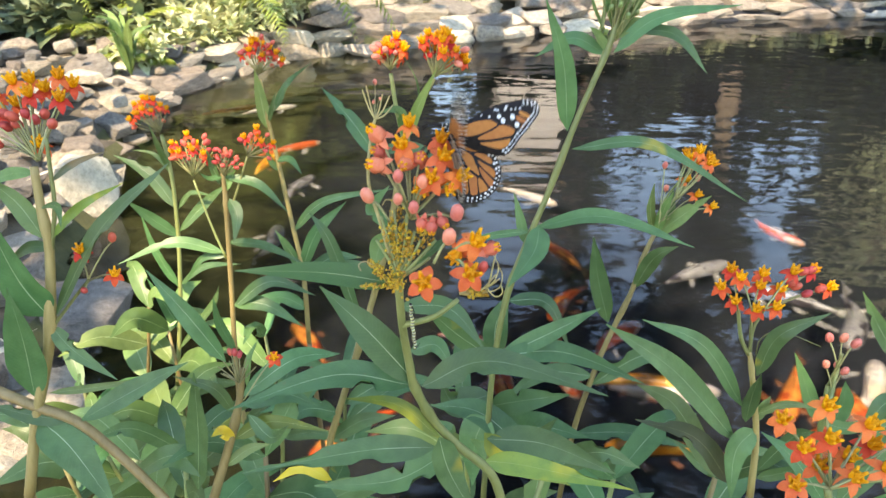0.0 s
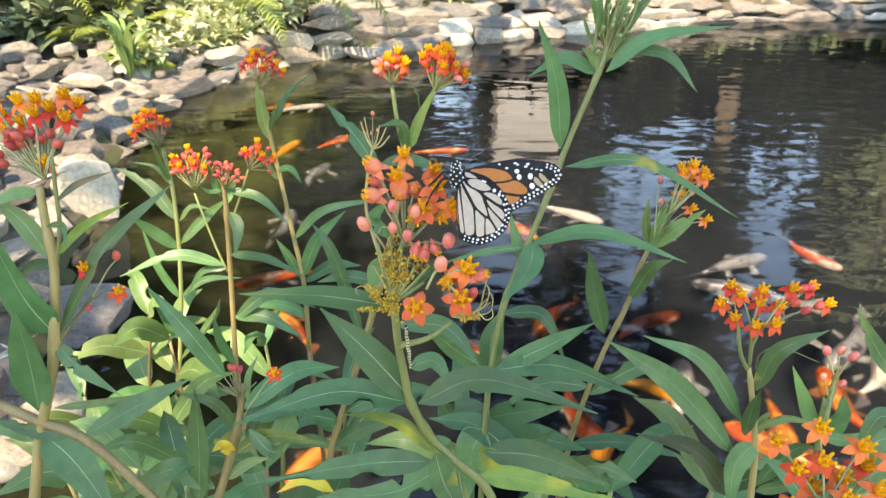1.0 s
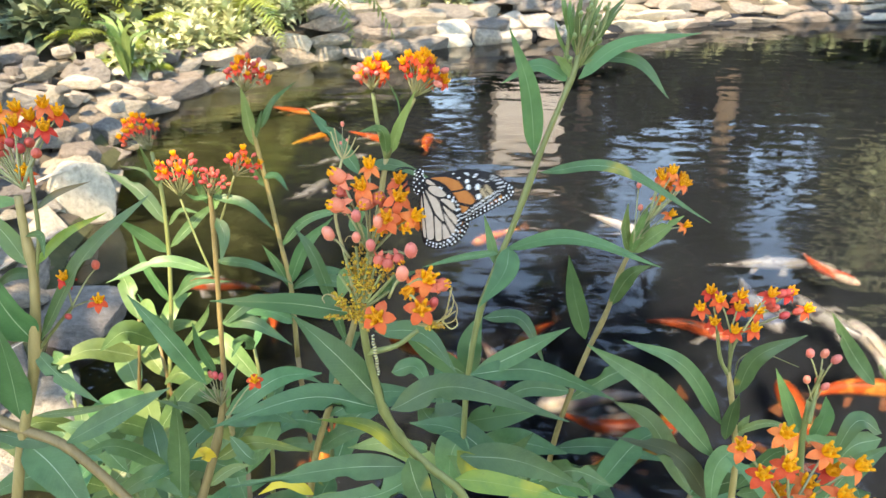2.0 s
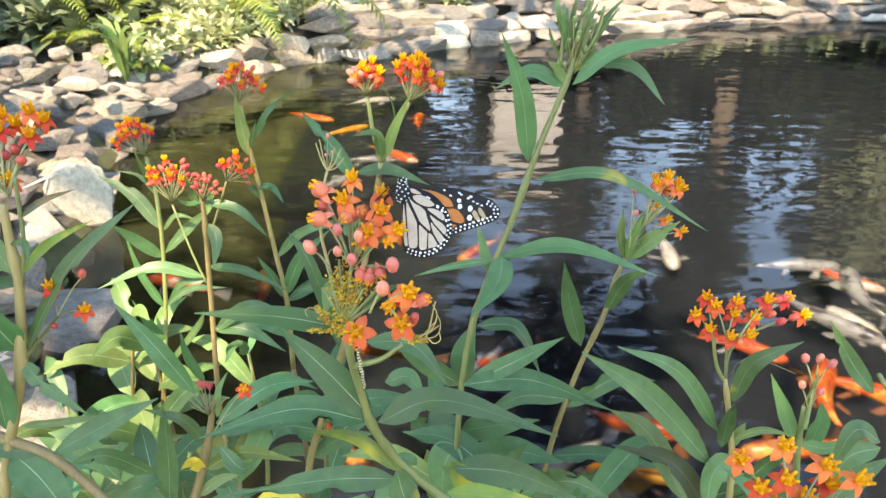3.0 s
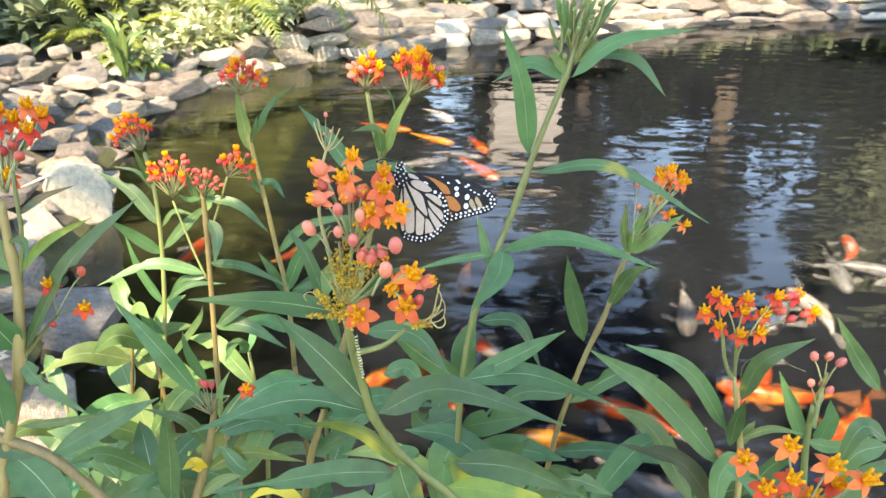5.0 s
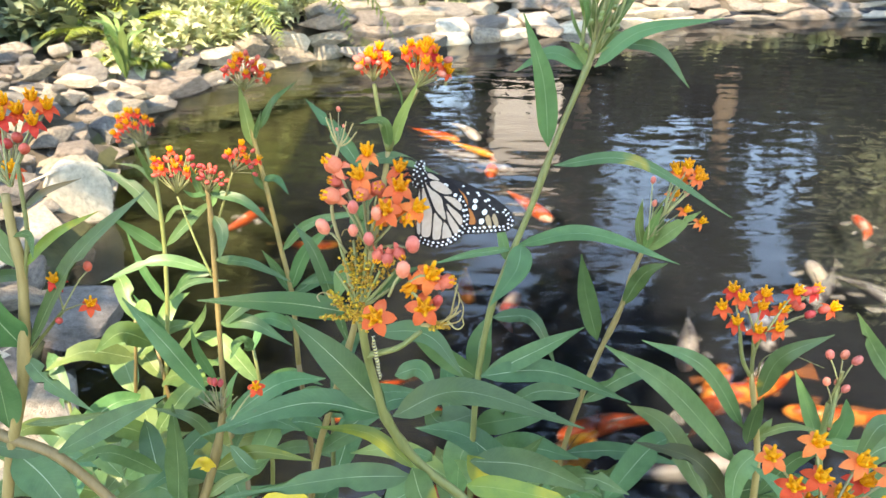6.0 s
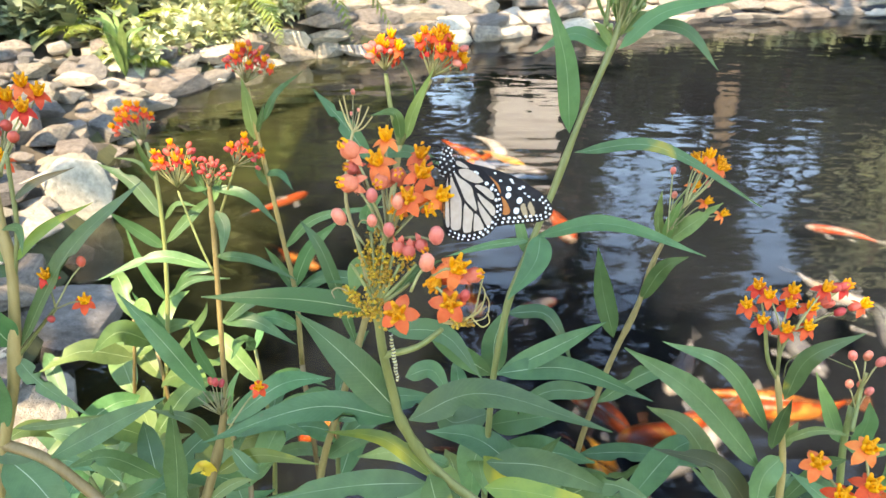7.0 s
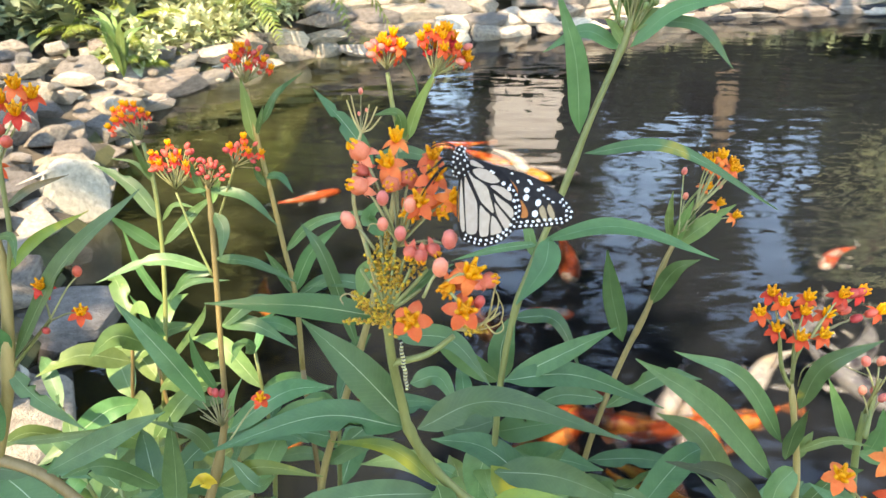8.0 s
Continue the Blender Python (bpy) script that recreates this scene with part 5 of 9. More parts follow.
weed_leaning = empty("milkweed", (0.109, 0.555, 0.200), "leaning milkweed with a sparse orange flower head", "flowering plant", "milkweed plants on the near bank")
stem(weed_leaning, [(0.1087, 0.5554, 0.1800), (0.1127, 0.5464, 0.4238), (0.1087, 0.5254, 0.6676)], 0.0030, 0.0026, STEM_BROWN)
stem(weed_leaning, [(0.1087, 0.5254, 0.6676), (0.1173, 0.5314, 0.7451), (0.1311, 0.5365, 0.8048), (0.1430, 0.5400, 0.8442), (0.1569, 0.5435, 0.8819), (0.1655, 0.5470, 0.9180), (0.1718, 0.5488, 0.9354)], 0.0026, 0.0018, STEM_BROWN, knots=(0.6, 0.8))
stem(weed_leaning, [(0.1718, 0.5488, 0.9354), (0.1803, 0.5511, 0.9574), (0.1923, 0.5528, 0.9741)], 0.0012, 0.0010, STEM)
stem(weed_leaning, [(0.1718, 0.5488, 0.9354), (0.1766, 0.5516, 0.9622), (0.1872, 0.5533, 0.9788)], 0.0010, 0.0008, STEM)
umbel(weed_leaning, (0.1808, 0.5407, 0.9669), (0.2010, 0.5553, 0.9969), 0.0117, 9, 0, "orange", 1.0, "red", seed=125, low=True)
blossom(weed_leaning, (0.1908, 0.5533, 0.9788), (0.50, -0.40, 0.60), 0.95, "orange", (0.1735, 0.5394, 0.9501))
blossom(weed_leaning, (0.2010, 0.5520, 0.9660), (0.50, -0.40, 0.60), 0.95, "orange", (0.1748, 0.5433, 0.9483))
blossom(weed_leaning, (0.2141, 0.5510, 0.9564), (0.50, -0.40, 0.60), 0.95, "orange", (0.1758, 0.5463, 0.9469))
blossom(weed_leaning, (0.1738, 0.5545, 0.9895), (0.00, -0.30, 0.90), 0.8, "pink", (0.1693, 0.5350, 0.9496), bud=True)
blossom(weed_leaning, (0.1766, 0.5525, 0.9708), (0.00, -0.30, 0.90), 0.8, "pink", (0.1711, 0.5408, 0.9469), bud=True)
blossom(weed_leaning, (0.2009, 0.5533, 0.9788), (0.00, -0.30, 0.90), 0.8, "pink", (0.1704, 0.5384, 0.9481), bud=True)
leaf(weed_leaning, (0.1710, 0.5486, 0.9340), (0.1645, 0.5465, 0.9569), (0.1640, 0.5434, 0.9803), 0.0100, -14, LEAF_FRESH, seed=836)
leaf(weed_leaning, (0.1734, 0.5486, 0.9340), (0.1891, 0.5401, 0.9548), (0.2049, 0.5291, 0.9757), 0.0140, 15, LEAF_FRESH, seed=280)
leaf(weed_leaning, (0.1720, 0.5486, 0.9340), (0.1812, 0.5517, 0.9520), (0.1845, 0.5549, 0.9683), 0.0110, 15, LEAF_FRESH, seed=843)
leaf(weed_leaning, (0.1725, 0.5480, 0.9345), (0.1745, 0.5440, 0.9560), (0.1790, 0.5400, 0.9760), 0.0085, 0, LEAF_FRESH, seed=51)
leaf(weed_leaning, (0.1728, 0.5484, 0.9345), (0.1840, 0.5440, 0.9480), (0.1960, 0.5380, 0.9600), 0.0080, -6, LEAF_FRESH, seed=52)
leaf(weed_leaning, (0.1398, 0.5409, 0.8541), (0.1269, 0.5397, 0.8978), (0.1191, 0.5368, 0.9371), 0.0167, 13, seed=584)
leaf(weed_leaning, (0.1589, 0.5439, 0.8861), (0.1687, 0.5327, 0.9202), (0.1809, 0.5164, 0.9388), 0.0130, -9, seed=277)
leaf(weed_leaning, (0.1313, 0.5362, 0.8019), (0.0880, 0.5339, 0.8066), (0.0485, 0.5282, 0.7800), 0.0154, -3, seed=532)
leaf(weed_leaning, (0.1185, 0.5312, 0.7420), (0.1678, 0.5259, 0.7466), (0.2236, 0.5180, 0.7357), 0.0159, 12, seed=795)
leaf(weed_leaning, (0.1294, 0.5354, 0.7932), (0.1729, 0.5403, 0.8203), (0.2092, 0.5426, 0.8156), 0.0164, -13, bites=2, seed=793)
leaf(weed_leaning, (0.1132, 0.5299, 0.7264), (0.1424, 0.5169, 0.7246), (0.1667, 0.5039, 0.7561), 0.0142, -1, seed=70)
leaf(weed_leaning, (0.1098, 0.5274, 0.6942), (0.1532, 0.5143, 0.7136), (0.1764, 0.4953, 0.6980), 0.0192, -15, seed=729)

weed_round = empty("milkweed", (0.217, 0.420, 0.200), "milkweed with a broad head of red and yellow flowers", "flowering plant", "milkweed plants on the near bank")
stem(weed_round, [(0.2172, 0.4201, 0.1800), (0.2212, 0.4111, 0.4923), (0.2172, 0.3901, 0.8047)], 0.0029, 0.0026, STEM_TAN)
stem(weed_round, [(0.2172, 0.3901, 0.8047), (0.2142, 0.3940, 0.8528), (0.2051, 0.3979, 0.8977), (0.2001, 0.3999, 0.9190)], 0.0026, 0.0014, STEM_TAN, knots=(0.8,))
stem(weed_round, [(0.1997, 0.3997, 0.9169), (0.1931, 0.4009, 0.9293), (0.1881, 0.4030, 0.9516)], 0.0014, 0.0011, STEM)
stem(weed_round, [(0.2004, 0.3997, 0.9169), (0.2002, 0.4015, 0.9355), (0.2062, 0.4030, 0.9516)], 0.0012, 0.0010, STEM)
stem(weed_round, [(0.2008, 0.3997, 0.9169), (0.1988, 0.4015, 0.9355), (0.1971, 0.4030, 0.9516)], 0.0012, 0.0010, STEM)
blossom(weed_round, (0.1826, 0.4090, 0.9731), (-0.25, -0.45, 0.85), 1.0, "red", (0.1865, 0.3983, 0.9512))
blossom(weed_round, (0.1865, 0.4027, 0.9705), (-0.18, -0.45, 0.85), 1.0, "red", (0.1936, 0.3942, 0.9529))
blossom(weed_round, (0.1999, 0.4038, 0.9727), (-0.04, -0.45, 0.85), 1.0, "red", (0.1936, 0.3941, 0.9529))
blossom(weed_round, (0.1982, 0.4011, 0.9652), (-0.06, -0.45, 0.85), 1.0, "red", (0.1939, 0.3949, 0.9525))
blossom(weed_round, (0.1774, 0.4073, 0.9616), (-0.32, -0.45, 0.85), 1.0, "red", (0.1879, 0.4012, 0.9493))
blossom(weed_round, (0.1855, 0.4019, 0.9540), (-0.22, -0.45, 0.85), 1.0, "red", (0.1873, 0.4000, 0.9501))
blossom(weed_round, (0.1962, 0.3951, 0.9523), (-0.08, -0.45, 0.85), 1.0, "red", (0.1940, 0.3951, 0.9523))
blossom(weed_round, (0.2064, 0.3921, 0.9555), (0.05, -0.45, 0.85), 1.0, "red", (0.2001, 0.3919, 0.9552))
blossom(weed_round, (0.2100, 0.3999, 0.9639), (0.07, -0.45, 0.85), 1.0, "red", (0.2015, 0.3947, 0.9534))
blossom(weed_round, (0.2162, 0.4002, 0.9759), (0.16, -0.45, 0.85), 1.0, "red", (0.1994, 0.3905, 0.9560))
blossom(weed_round, (0.2326, 0.4098, 0.9718), (0.28, -0.45, 0.85), 1.0, "red", (0.2039, 0.3994, 0.9505))
blossom(weed_round, (0.2450, 0.4084, 0.9602), (0.40, -0.45, 0.85), 1.0, "red", (0.2056, 0.4027, 0.9484))
blossom(weed_round, (0.2176, 0.4050, 0.9650), (0.50, -0.40, 0.60), 0.95, "red", (0.2054, 0.3982, 0.9512), bud=True)
blossom(weed_round, (0.2248, 0.4081, 0.9715), (0.50, -0.40, 0.60), 0.95, "red", (0.2054, 0.3982, 0.9512), bud=True)
blossom(weed_round, (0.2269, 0.4022, 0.9593), (0.50, -0.40, 0.60), 0.95, "red", (0.2054, 0.3982, 0.9512), bud=True)
blossom(weed_round, (0.2355, 0.4034, 0.9618), (0.50, -0.40, 0.60), 0.95, "red", (0.2054, 0.3982, 0.9512), bud=True)
blossom(weed_round, (0.2205, 0.4042, 0.9634), (0.50, -0.40, 0.60), 0.95, "red", (0.2054, 0.3982, 0.9512), bud=True)
blossom(weed_round, (0.2294, 0.4086, 0.9724), (0.50, -0.40, 0.60), 0.95, "red", (0.2054, 0.3982, 0.9512), bud=True)
stem(weed_round, [(0.2045, 0.3997, 0.9169), (0.2061, 0.4008, 0.9281), (0.2181, 0.4013, 0.9334), (0.2457, 0.4002, 0.9223)], 0.0004, 0.0003, STEM)
leaf(weed_round, (0.2076, 0.3982, 0.9011), (0.2141, 0.3955, 0.9329), (0.2403, 0.3903, 0.9533), 0.0128, 2, seed=81)
leaf(weed_round, (0.2053, 0.3951, 0.8657), (0.2015, 0.3868, 0.8947), (0.1984, 0.3754, 0.9191), 0.0111, 4, seed=471)
leaf(weed_round, (0.2118, 0.3951, 0.8657), (0.2160, 0.3967, 0.8774), (0.2197, 0.3980, 0.8845), 0.0069, 5, LEAF_FRESH, seed=389)
leaf(weed_round, (0.2006, 0.3938, 0.8505), (0.1498, 0.3884, 0.9116), (0.0999, 0.3782, 0.9537), 0.0196, -2, seed=907)
leaf(weed_round, (0.2012, 0.3962, 0.8779), (0.1677, 0.3949, 0.9268), (0.1248, 0.3897, 0.9499), 0.0123, 9, seed=508)
leaf(weed_round, (0.2128, 0.3946, 0.8598), (0.1987, 0.3868, 0.8468), (0.1969, 0.3763, 0.8134), 0.0181, 7, seed=973)
leaf(weed_round, (0.2018, 0.3909, 0.8146), (0.1714, 0.3901, 0.8562), (0.1280, 0.3863, 0.8751), 0.0165, -10, LEAF_DULL, seed=250)
leaf(weed_round, (0.2110, 0.3956, 0.8711), (0.2268, 0.3894, 0.8847), (0.2446, 0.3807, 0.8872), 0.0055, -15, LEAF_FRESH, seed=604)
leaf(weed_round, (0.2182, 0.3917, 0.8244), (0.2363, 0.3896, 0.8568), (0.2471, 0.3842, 0.8663), 0.0121, -13, seed=436)
leaf(weed_round, (0.2189, 0.3913, 0.8195), (0.2337, 0.3815, 0.8341), (0.2472, 0.3695, 0.8530), 0.0086, -5, seed=333)
leaf(weed_round, (0.2511, 0.4528, 0.7597), (0.2140, 0.4562, 0.7685), (0.1847, 0.4618, 0.7931), 0.0108, 13, seed=809)

weed_pink = empty("milkweed", (0.350, 0.548, 0.200), "milkweed with drooping pink buds on pale stalks", "flowering plant", "milkweed plants on the near bank")
stem(weed_pink, [(0.3501, 0.5485, 0.1800), (0.3541, 0.5395, 0.4273), (0.3501, 0.5185, 0.6746)], 0.0039, 0.0034, STEM)
stem(weed_pink, [(0.3501, 0.5185, 0.6746), (0.3403, 0.5249, 0.7507), (0.3393, 0.5289, 0.7950)], 0.0034, 0.0025, STEM)
stem(weed_pink, [(0.3393, 0.5289, 0.7950), (0.3435, 0.5308, 0.8150), (0.3459, 0.5319, 0.8262)], 0.0015, 0.0012, STEM)
stem(weed_pink, [(0.3363, 0.5156, 0.7798), (0.3398, 0.5224, 0.7941), (0.3448, 0.5309, 0.8120)], 0.0022, 0.0016, STEM)
blossom(weed_pink, (0.3369, 0.5412, 0.8335), (-0.27, -0.25, 0.90), 1.40, "pink", (0.3448, 0.5309, 0.8120), bud=True)
blossom(weed_pink, (0.3513, 0.5462, 0.8301), (0.12, -0.25, 0.90), 1.32, "pink", (0.3448, 0.5309, 0.8120), bud=True)
blossom(weed_pink, (0.3551, 0.5357, 0.8313), (0.42, -0.25, 0.90), 1.40, "pink", (0.3448, 0.5309, 0.8120), bud=True)
blossom(weed_pink, (0.3339, 0.5314, 0.8129), (-0.20, -0.25, 0.90), 1.23, "pink", (0.3398, 0.5224, 0.7941), bud=True)
blossom(weed_pink, (0.3458, 0.5363, 0.8093), (0.10, -0.25, 0.90), 1.15, "pink", (0.3398, 0.5224, 0.7941), bud=True)
blossom(weed_pink, (0.3467, 0.5264, 0.8093), (0.28, -0.25, 0.90), 1.19, "pink", (0.3398, 0.5224, 0.7941), bud=True)
leaf(weed_pink, (0.3356, 0.5257, 0.7597), (0.3211, 0.5274, 0.7901), (0.3030, 0.5296, 0.8289), 0.0156, 11, seed=961)
leaf(weed_pink, (0.3500, 0.5252, 0.7537), (0.3546, 0.5257, 0.7788), (0.3511, 0.5257, 0.8018), 0.0193, 1, seed=908)
leaf(weed_pink, (0.3402, 0.5255, 0.7567), (0.3620, 0.5179, 0.7567), (0.3873, 0.5102, 0.7758), 0.0120, 8, LEAF_FRESH, seed=111)

weed_edge = empty("milkweed", (0.398, 0.456, 0.200), "milkweed leaning in with narrow grey-green leaves", "flowering plant", "milkweed plants on the near bank")
stem(weed_edge, [(0.3977, 0.4565, 0.1800), (0.4017, 0.4475, 0.4739), (0.3977, 0.4265, 0.7678)], 0.0027, 0.0024, STEM)
stem(weed_edge, [(0.3977, 0.4265, 0.7678), (0.3669, 0.4326, 0.8404), (0.3291, 0.4378, 0.8971)], 0.0024, 0.0016, STEM)
leaf(weed_edge, (0.3286, 0.4363, 0.8810), (0.3046, 0.4360, 0.9104), (0.2831, 0.4353, 0.9430), 0.0132, 11, seed=105)
leaf(weed_edge, (0.3418, 0.4326, 0.8404), (0.3205, 0.4330, 0.8505), (0.3060, 0.4283, 0.8062), 0.0151, -13, seed=484)
leaf(weed_edge, (0.3429, 0.4322, 0.8354), (0.3200, 0.4316, 0.8251), (0.3038, 0.4279, 0.7781), 0.0166, 1, seed=45)

weed_close = empty("milkweed", (0.200, 0.310, 0.200), "milkweed with a large bright orange flower head close by", "flowering plant", "milkweed plants on the near bank")
stem(weed_close, [(0.1996, 0.3104, 0.1800), (0.2036, 0.3014, 0.5380), (0.1996, 0.2804, 0.8961)], 0.0026, 0.0022, STEM)
stem(weed_close, [(0.1996, 0.2804, 0.8961), (0.1947, 0.2819, 0.9143)], 0.0022, 0.0020, STEM)
blossom(weed_close, (0.1877, 0.2899, 0.9583), (-0.05, -0.50, 0.80), 1.2, "orange", (0.1899, 0.2723, 0.9222))
blossom(weed_close, (0.1676, 0.2889, 0.9509), (-0.30, -0.50, 0.80), 1.2, "orange", (0.1911, 0.2740, 0.9204))
blossom(weed_close, (0.1867, 0.2793, 0.9468), (-0.03, -0.50, 0.80), 1.2, "red", (0.1876, 0.2689, 0.9256))
blossom(weed_close, (0.1865, 0.2819, 0.9278), (-0.10, -0.50, 0.80), 1.2, "orange", (0.1931, 0.2769, 0.9175))
blossom(weed_close, (0.2051, 0.2817, 0.9536), (0.19, -0.50, 0.80), 1.2, "orange", (0.1871, 0.2683, 0.9262))
blossom(weed_close, (0.2132, 0.2871, 0.9367), (0.21, -0.50, 0.80), 1.2, "red", (0.1935, 0.2774, 0.9169))
blossom(weed_close, (0.2084, 0.2666, 0.9400), (0.29, -0.50, 0.80), 1.2, "orange", (0.1832, 0.2627, 0.9320))
blossom(weed_close, (0.1944, 0.2663, 0.9345), (0.10, -0.50, 0.80), 1.2, "orange", (0.1843, 0.2643, 0.9303))
blossom(weed_close, (0.1755, 0.2794, 0.9412), (-0.18, -0.50, 0.80), 1.2, "red", (0.1889, 0.2708, 0.9237))
blossom(weed_close, (0.1992, 0.2815, 0.9338), (0.07, -0.50, 0.80), 1.2, "orange", (0.1915, 0.2747, 0.9198))
blossom(weed_close, (0.2201, 0.2776, 0.9483), (0.38, -0.50, 0.80), 1.2, "orange", (0.1864, 0.2673, 0.9273))
blossom(weed_close, (0.2217, 0.2694, 0.9307), (0.40, -0.50, 0.80), 1.2, "red", (0.1866, 0.2676, 0.9270))
blossom(weed_close, (0.1668, 0.2644, 0.9320), (-0.23, -0.50, 0.80), 1.2, "orange", (0.1840, 0.2638, 0.9308))
leaf(weed_close, (0.2160, 0.3085, 0.8744), (0.1948, 0.3141, 0.9029), (0.1750, 0.3195, 0.9185), 0.0116, 0, seed=577)
leaf(weed_close, (0.2208, 0.3085, 0.8744), (0.2413, 0.3116, 0.9134), (0.2615, 0.3129, 0.9322), 0.0145, 2, seed=109)

weed_spent = empty("milkweed", (-0.178, 0.449, 0.200), "milkweed with a spent flower head and one open flower", "flowering plant", "milkweed plants on the near bank")
stem(weed_spent, [(-0.1780, 0.4491, 0.1800), (-0.1740, 0.4401, 0.4718), (-0.1780, 0.4191, 0.7636)], 0.0044, 0.0038, STEM_BROWN)
stem(weed_spent, [(-0.1780, 0.4191, 0.7636), (-0.1563, 0.4243, 0.8261), (-0.1467, 0.4274, 0.8602), (-0.1424, 0.4295, 0.8835)], 0.0038, 0.0019, STEM_BROWN, knots=(0.45,))
umbel(weed_spent, (-0.1439, 0.4236, 0.8757), (-0.1467, 0.4301, 0.8890), 0.0144, 0, 3, "red", 0.8, "red", seed=102, low=True, wilt=12)
blossom(weed_spent, (-0.1196, 0.4303, 0.8918), (0.20, -0.60, 0.75), 1.0, "red", (-0.1408, 0.4175, 0.8655))
leaf(weed_spent, (-0.1409, 0.4282, 0.8696), (-0.1387, 0.4331, 0.8883), (-0.1314, 0.4384, 0.9025), 0.0055, 2, LEAF_FRESH, seed=62)
leaf(weed_spent, (-0.1539, 0.4301, 0.8890), (-0.1765, 0.4354, 0.9225), (-0.2023, 0.4415, 0.9559), 0.0151, 12, seed=184)
leaf(weed_spent, (-0.1459, 0.4309, 0.8972), (-0.1519, 0.4249, 0.9237), (-0.1511, 0.4168, 0.9492), 0.0072, 5, seed=184)
leaf(weed_spent, (-0.1861, 0.4204, 0.7798), (-0.1781, 0.4204, 0.8349), (-0.1732, 0.4191, 0.8874), 0.0209, 9, seed=716)
leaf(weed_spent, (-0.1517, 0.4261, 0.8468), (-0.1622, 0.4225, 0.8716), (-0.1867, 0.4166, 0.8864), 0.0089, 4, seed=376)
leaf(weed_spent, (-0.1543, 0.4242, 0.8251), (-0.1268, 0.4285, 0.8374), (-0.0854, 0.4313, 0.8265), 0.0113, -3, LEAF_AGED, seed=569)
leaf(weed_spent, (-0.1557, 0.4241, 0.8236), (-0.1581, 0.4145, 0.8400), (-0.1618, 0.4016, 0.8461), 0.0098, -10, LEAF_GOLD, seed=512)
leaf(weed_spent, (-0.1725, 0.4215, 0.7930), (-0.2058, 0.4258, 0.8074), (-0.2586, 0.4255, 0.7658), 0.0177, 9, LEAF_FRESH, seed=863)
leaf(weed_spent, (-0.1419, 0.4261, 0.8458), (-0.1244, 0.4154, 0.8340), (-0.1084, 0.4052, 0.8531), 0.0104, 2, seed=707)
leaf(weed_spent, (-0.1692, 0.4981, 0.8069), (-0.1222, 0.4983, 0.8442), (-0.0842, 0.4950, 0.8521), 0.0188, 1, seed=946)
leaf(weed_spent, (-0.1682, 0.4950, 0.8005), (-0.1328, 0.4912, 0.8152), (-0.1042, 0.4844, 0.8090), 0.0171, -4, seed=658)
leaf(weed_spent, (-0.1632, 0.4221, 0.8008), (-0.1455, 0.4256, 0.8141), (-0.1289, 0.4287, 0.8168), 0.0084, -15, LEAF_FRESH, seed=166)

weed_main = empty("milkweed", (0.031, 0.324, 0.200), "milkweed with a ragged orange flower head crusted with aphids", "flowering plant", "milkweed plants on the near bank")
stem(weed_main, [(0.0310, 0.3238, 0.1800), (0.0350, 0.3148, 0.5350), (0.0310, 0.2938, 0.8899)], 0.0028, 0.0025, STEM)
stem(weed_main, [(0.0310, 0.2938, 0.8899), (0.0227, 0.2954, 0.9159), (0.0047, 0.2942, 0.9363), (-0.0068, 0.2932, 0.9526), (-0.0155, 0.2904, 0.9742), (-0.0180, 0.2876, 0.9914), (-0.0203, 0.2821, 1.0141), (-0.0212, 0.2797, 1.0320), (-0.0226, 0.2813, 1.0467), (-0.0229, 0.2859, 1.0608)], 0.0025, 0.0015, STEM, knots=(0.36, 0.44, 0.8))
# fallen-back yellow leaf, broad blades, the frayed ones with bites
leaf(weed_main, (-0.0217, 0.2810, 1.0347), (-0.0518, 0.2815, 1.0398), (-0.0893, 0.2816, 1.0409), 0.0103, 10, LEAF_DEEP, seed=938)
leaf(weed_main, (-0.0149, 0.2913, 0.9760), (-0.0359, 0.2933, 1.0029), (-0.0570, 0.2949, 1.0259), 0.0159, -2, seed=973)
leaf(weed_main, (-0.0166, 0.2908, 0.9750), (-0.0532, 0.2910, 0.9809), (-0.1037, 0.2889, 0.9627), 0.0134, -13, seed=190)
leaf(weed_main, (-0.0121, 0.2905, 0.9745), (0.0207, 0.2918, 0.9877), (0.0760, 0.2900, 0.9687), 0.0139, 3, seed=150)
leaf(weed_main, (-0.0251, 0.3415, 0.9877), (0.0018, 0.3360, 0.9894), (0.0206, 0.3274, 0.9692), 0.0110, 13, seed=237)
leaf(weed_main, (-0.0034, 0.2916, 0.9424), (-0.0235, 0.2911, 0.9633), (-0.0486, 0.2886, 0.9695), 0.0072, -7, LEAF_AGED, seed=798)
leaf(weed_main, (-0.0053, 0.2975, 0.9318), (-0.0425, 0.2969, 0.9301), (-0.1037, 0.2951, 0.9177), 0.0138, 3, bites=4, seed=423)
leaf(weed_main, (-0.0040, 0.2879, 0.9463), (0.0012, 0.2844, 0.9272), (0.0150, 0.2800, 0.9005), 0.0153, 14, seed=273)
leaf(weed_main, (-0.0074, 0.3146, 0.9326), (0.0018, 0.3093, 0.9333), (0.0048, 0.3031, 0.9368), 0.0066, -1, seed=274)
leaf(weed_main, (-0.0199, 0.3646, 0.9438), (-0.0046, 0.3601, 0.9509), (0.0053, 0.3526, 0.9362), 0.0109, 3, seed=176)
leaf(weed_main, (-0.0245, 0.3023, 1.0442), (-0.0298, 0.2965, 1.0443), (-0.0327, 0.2887, 1.0369), 0.0103, 10, LEAF_FRESH, seed=494)
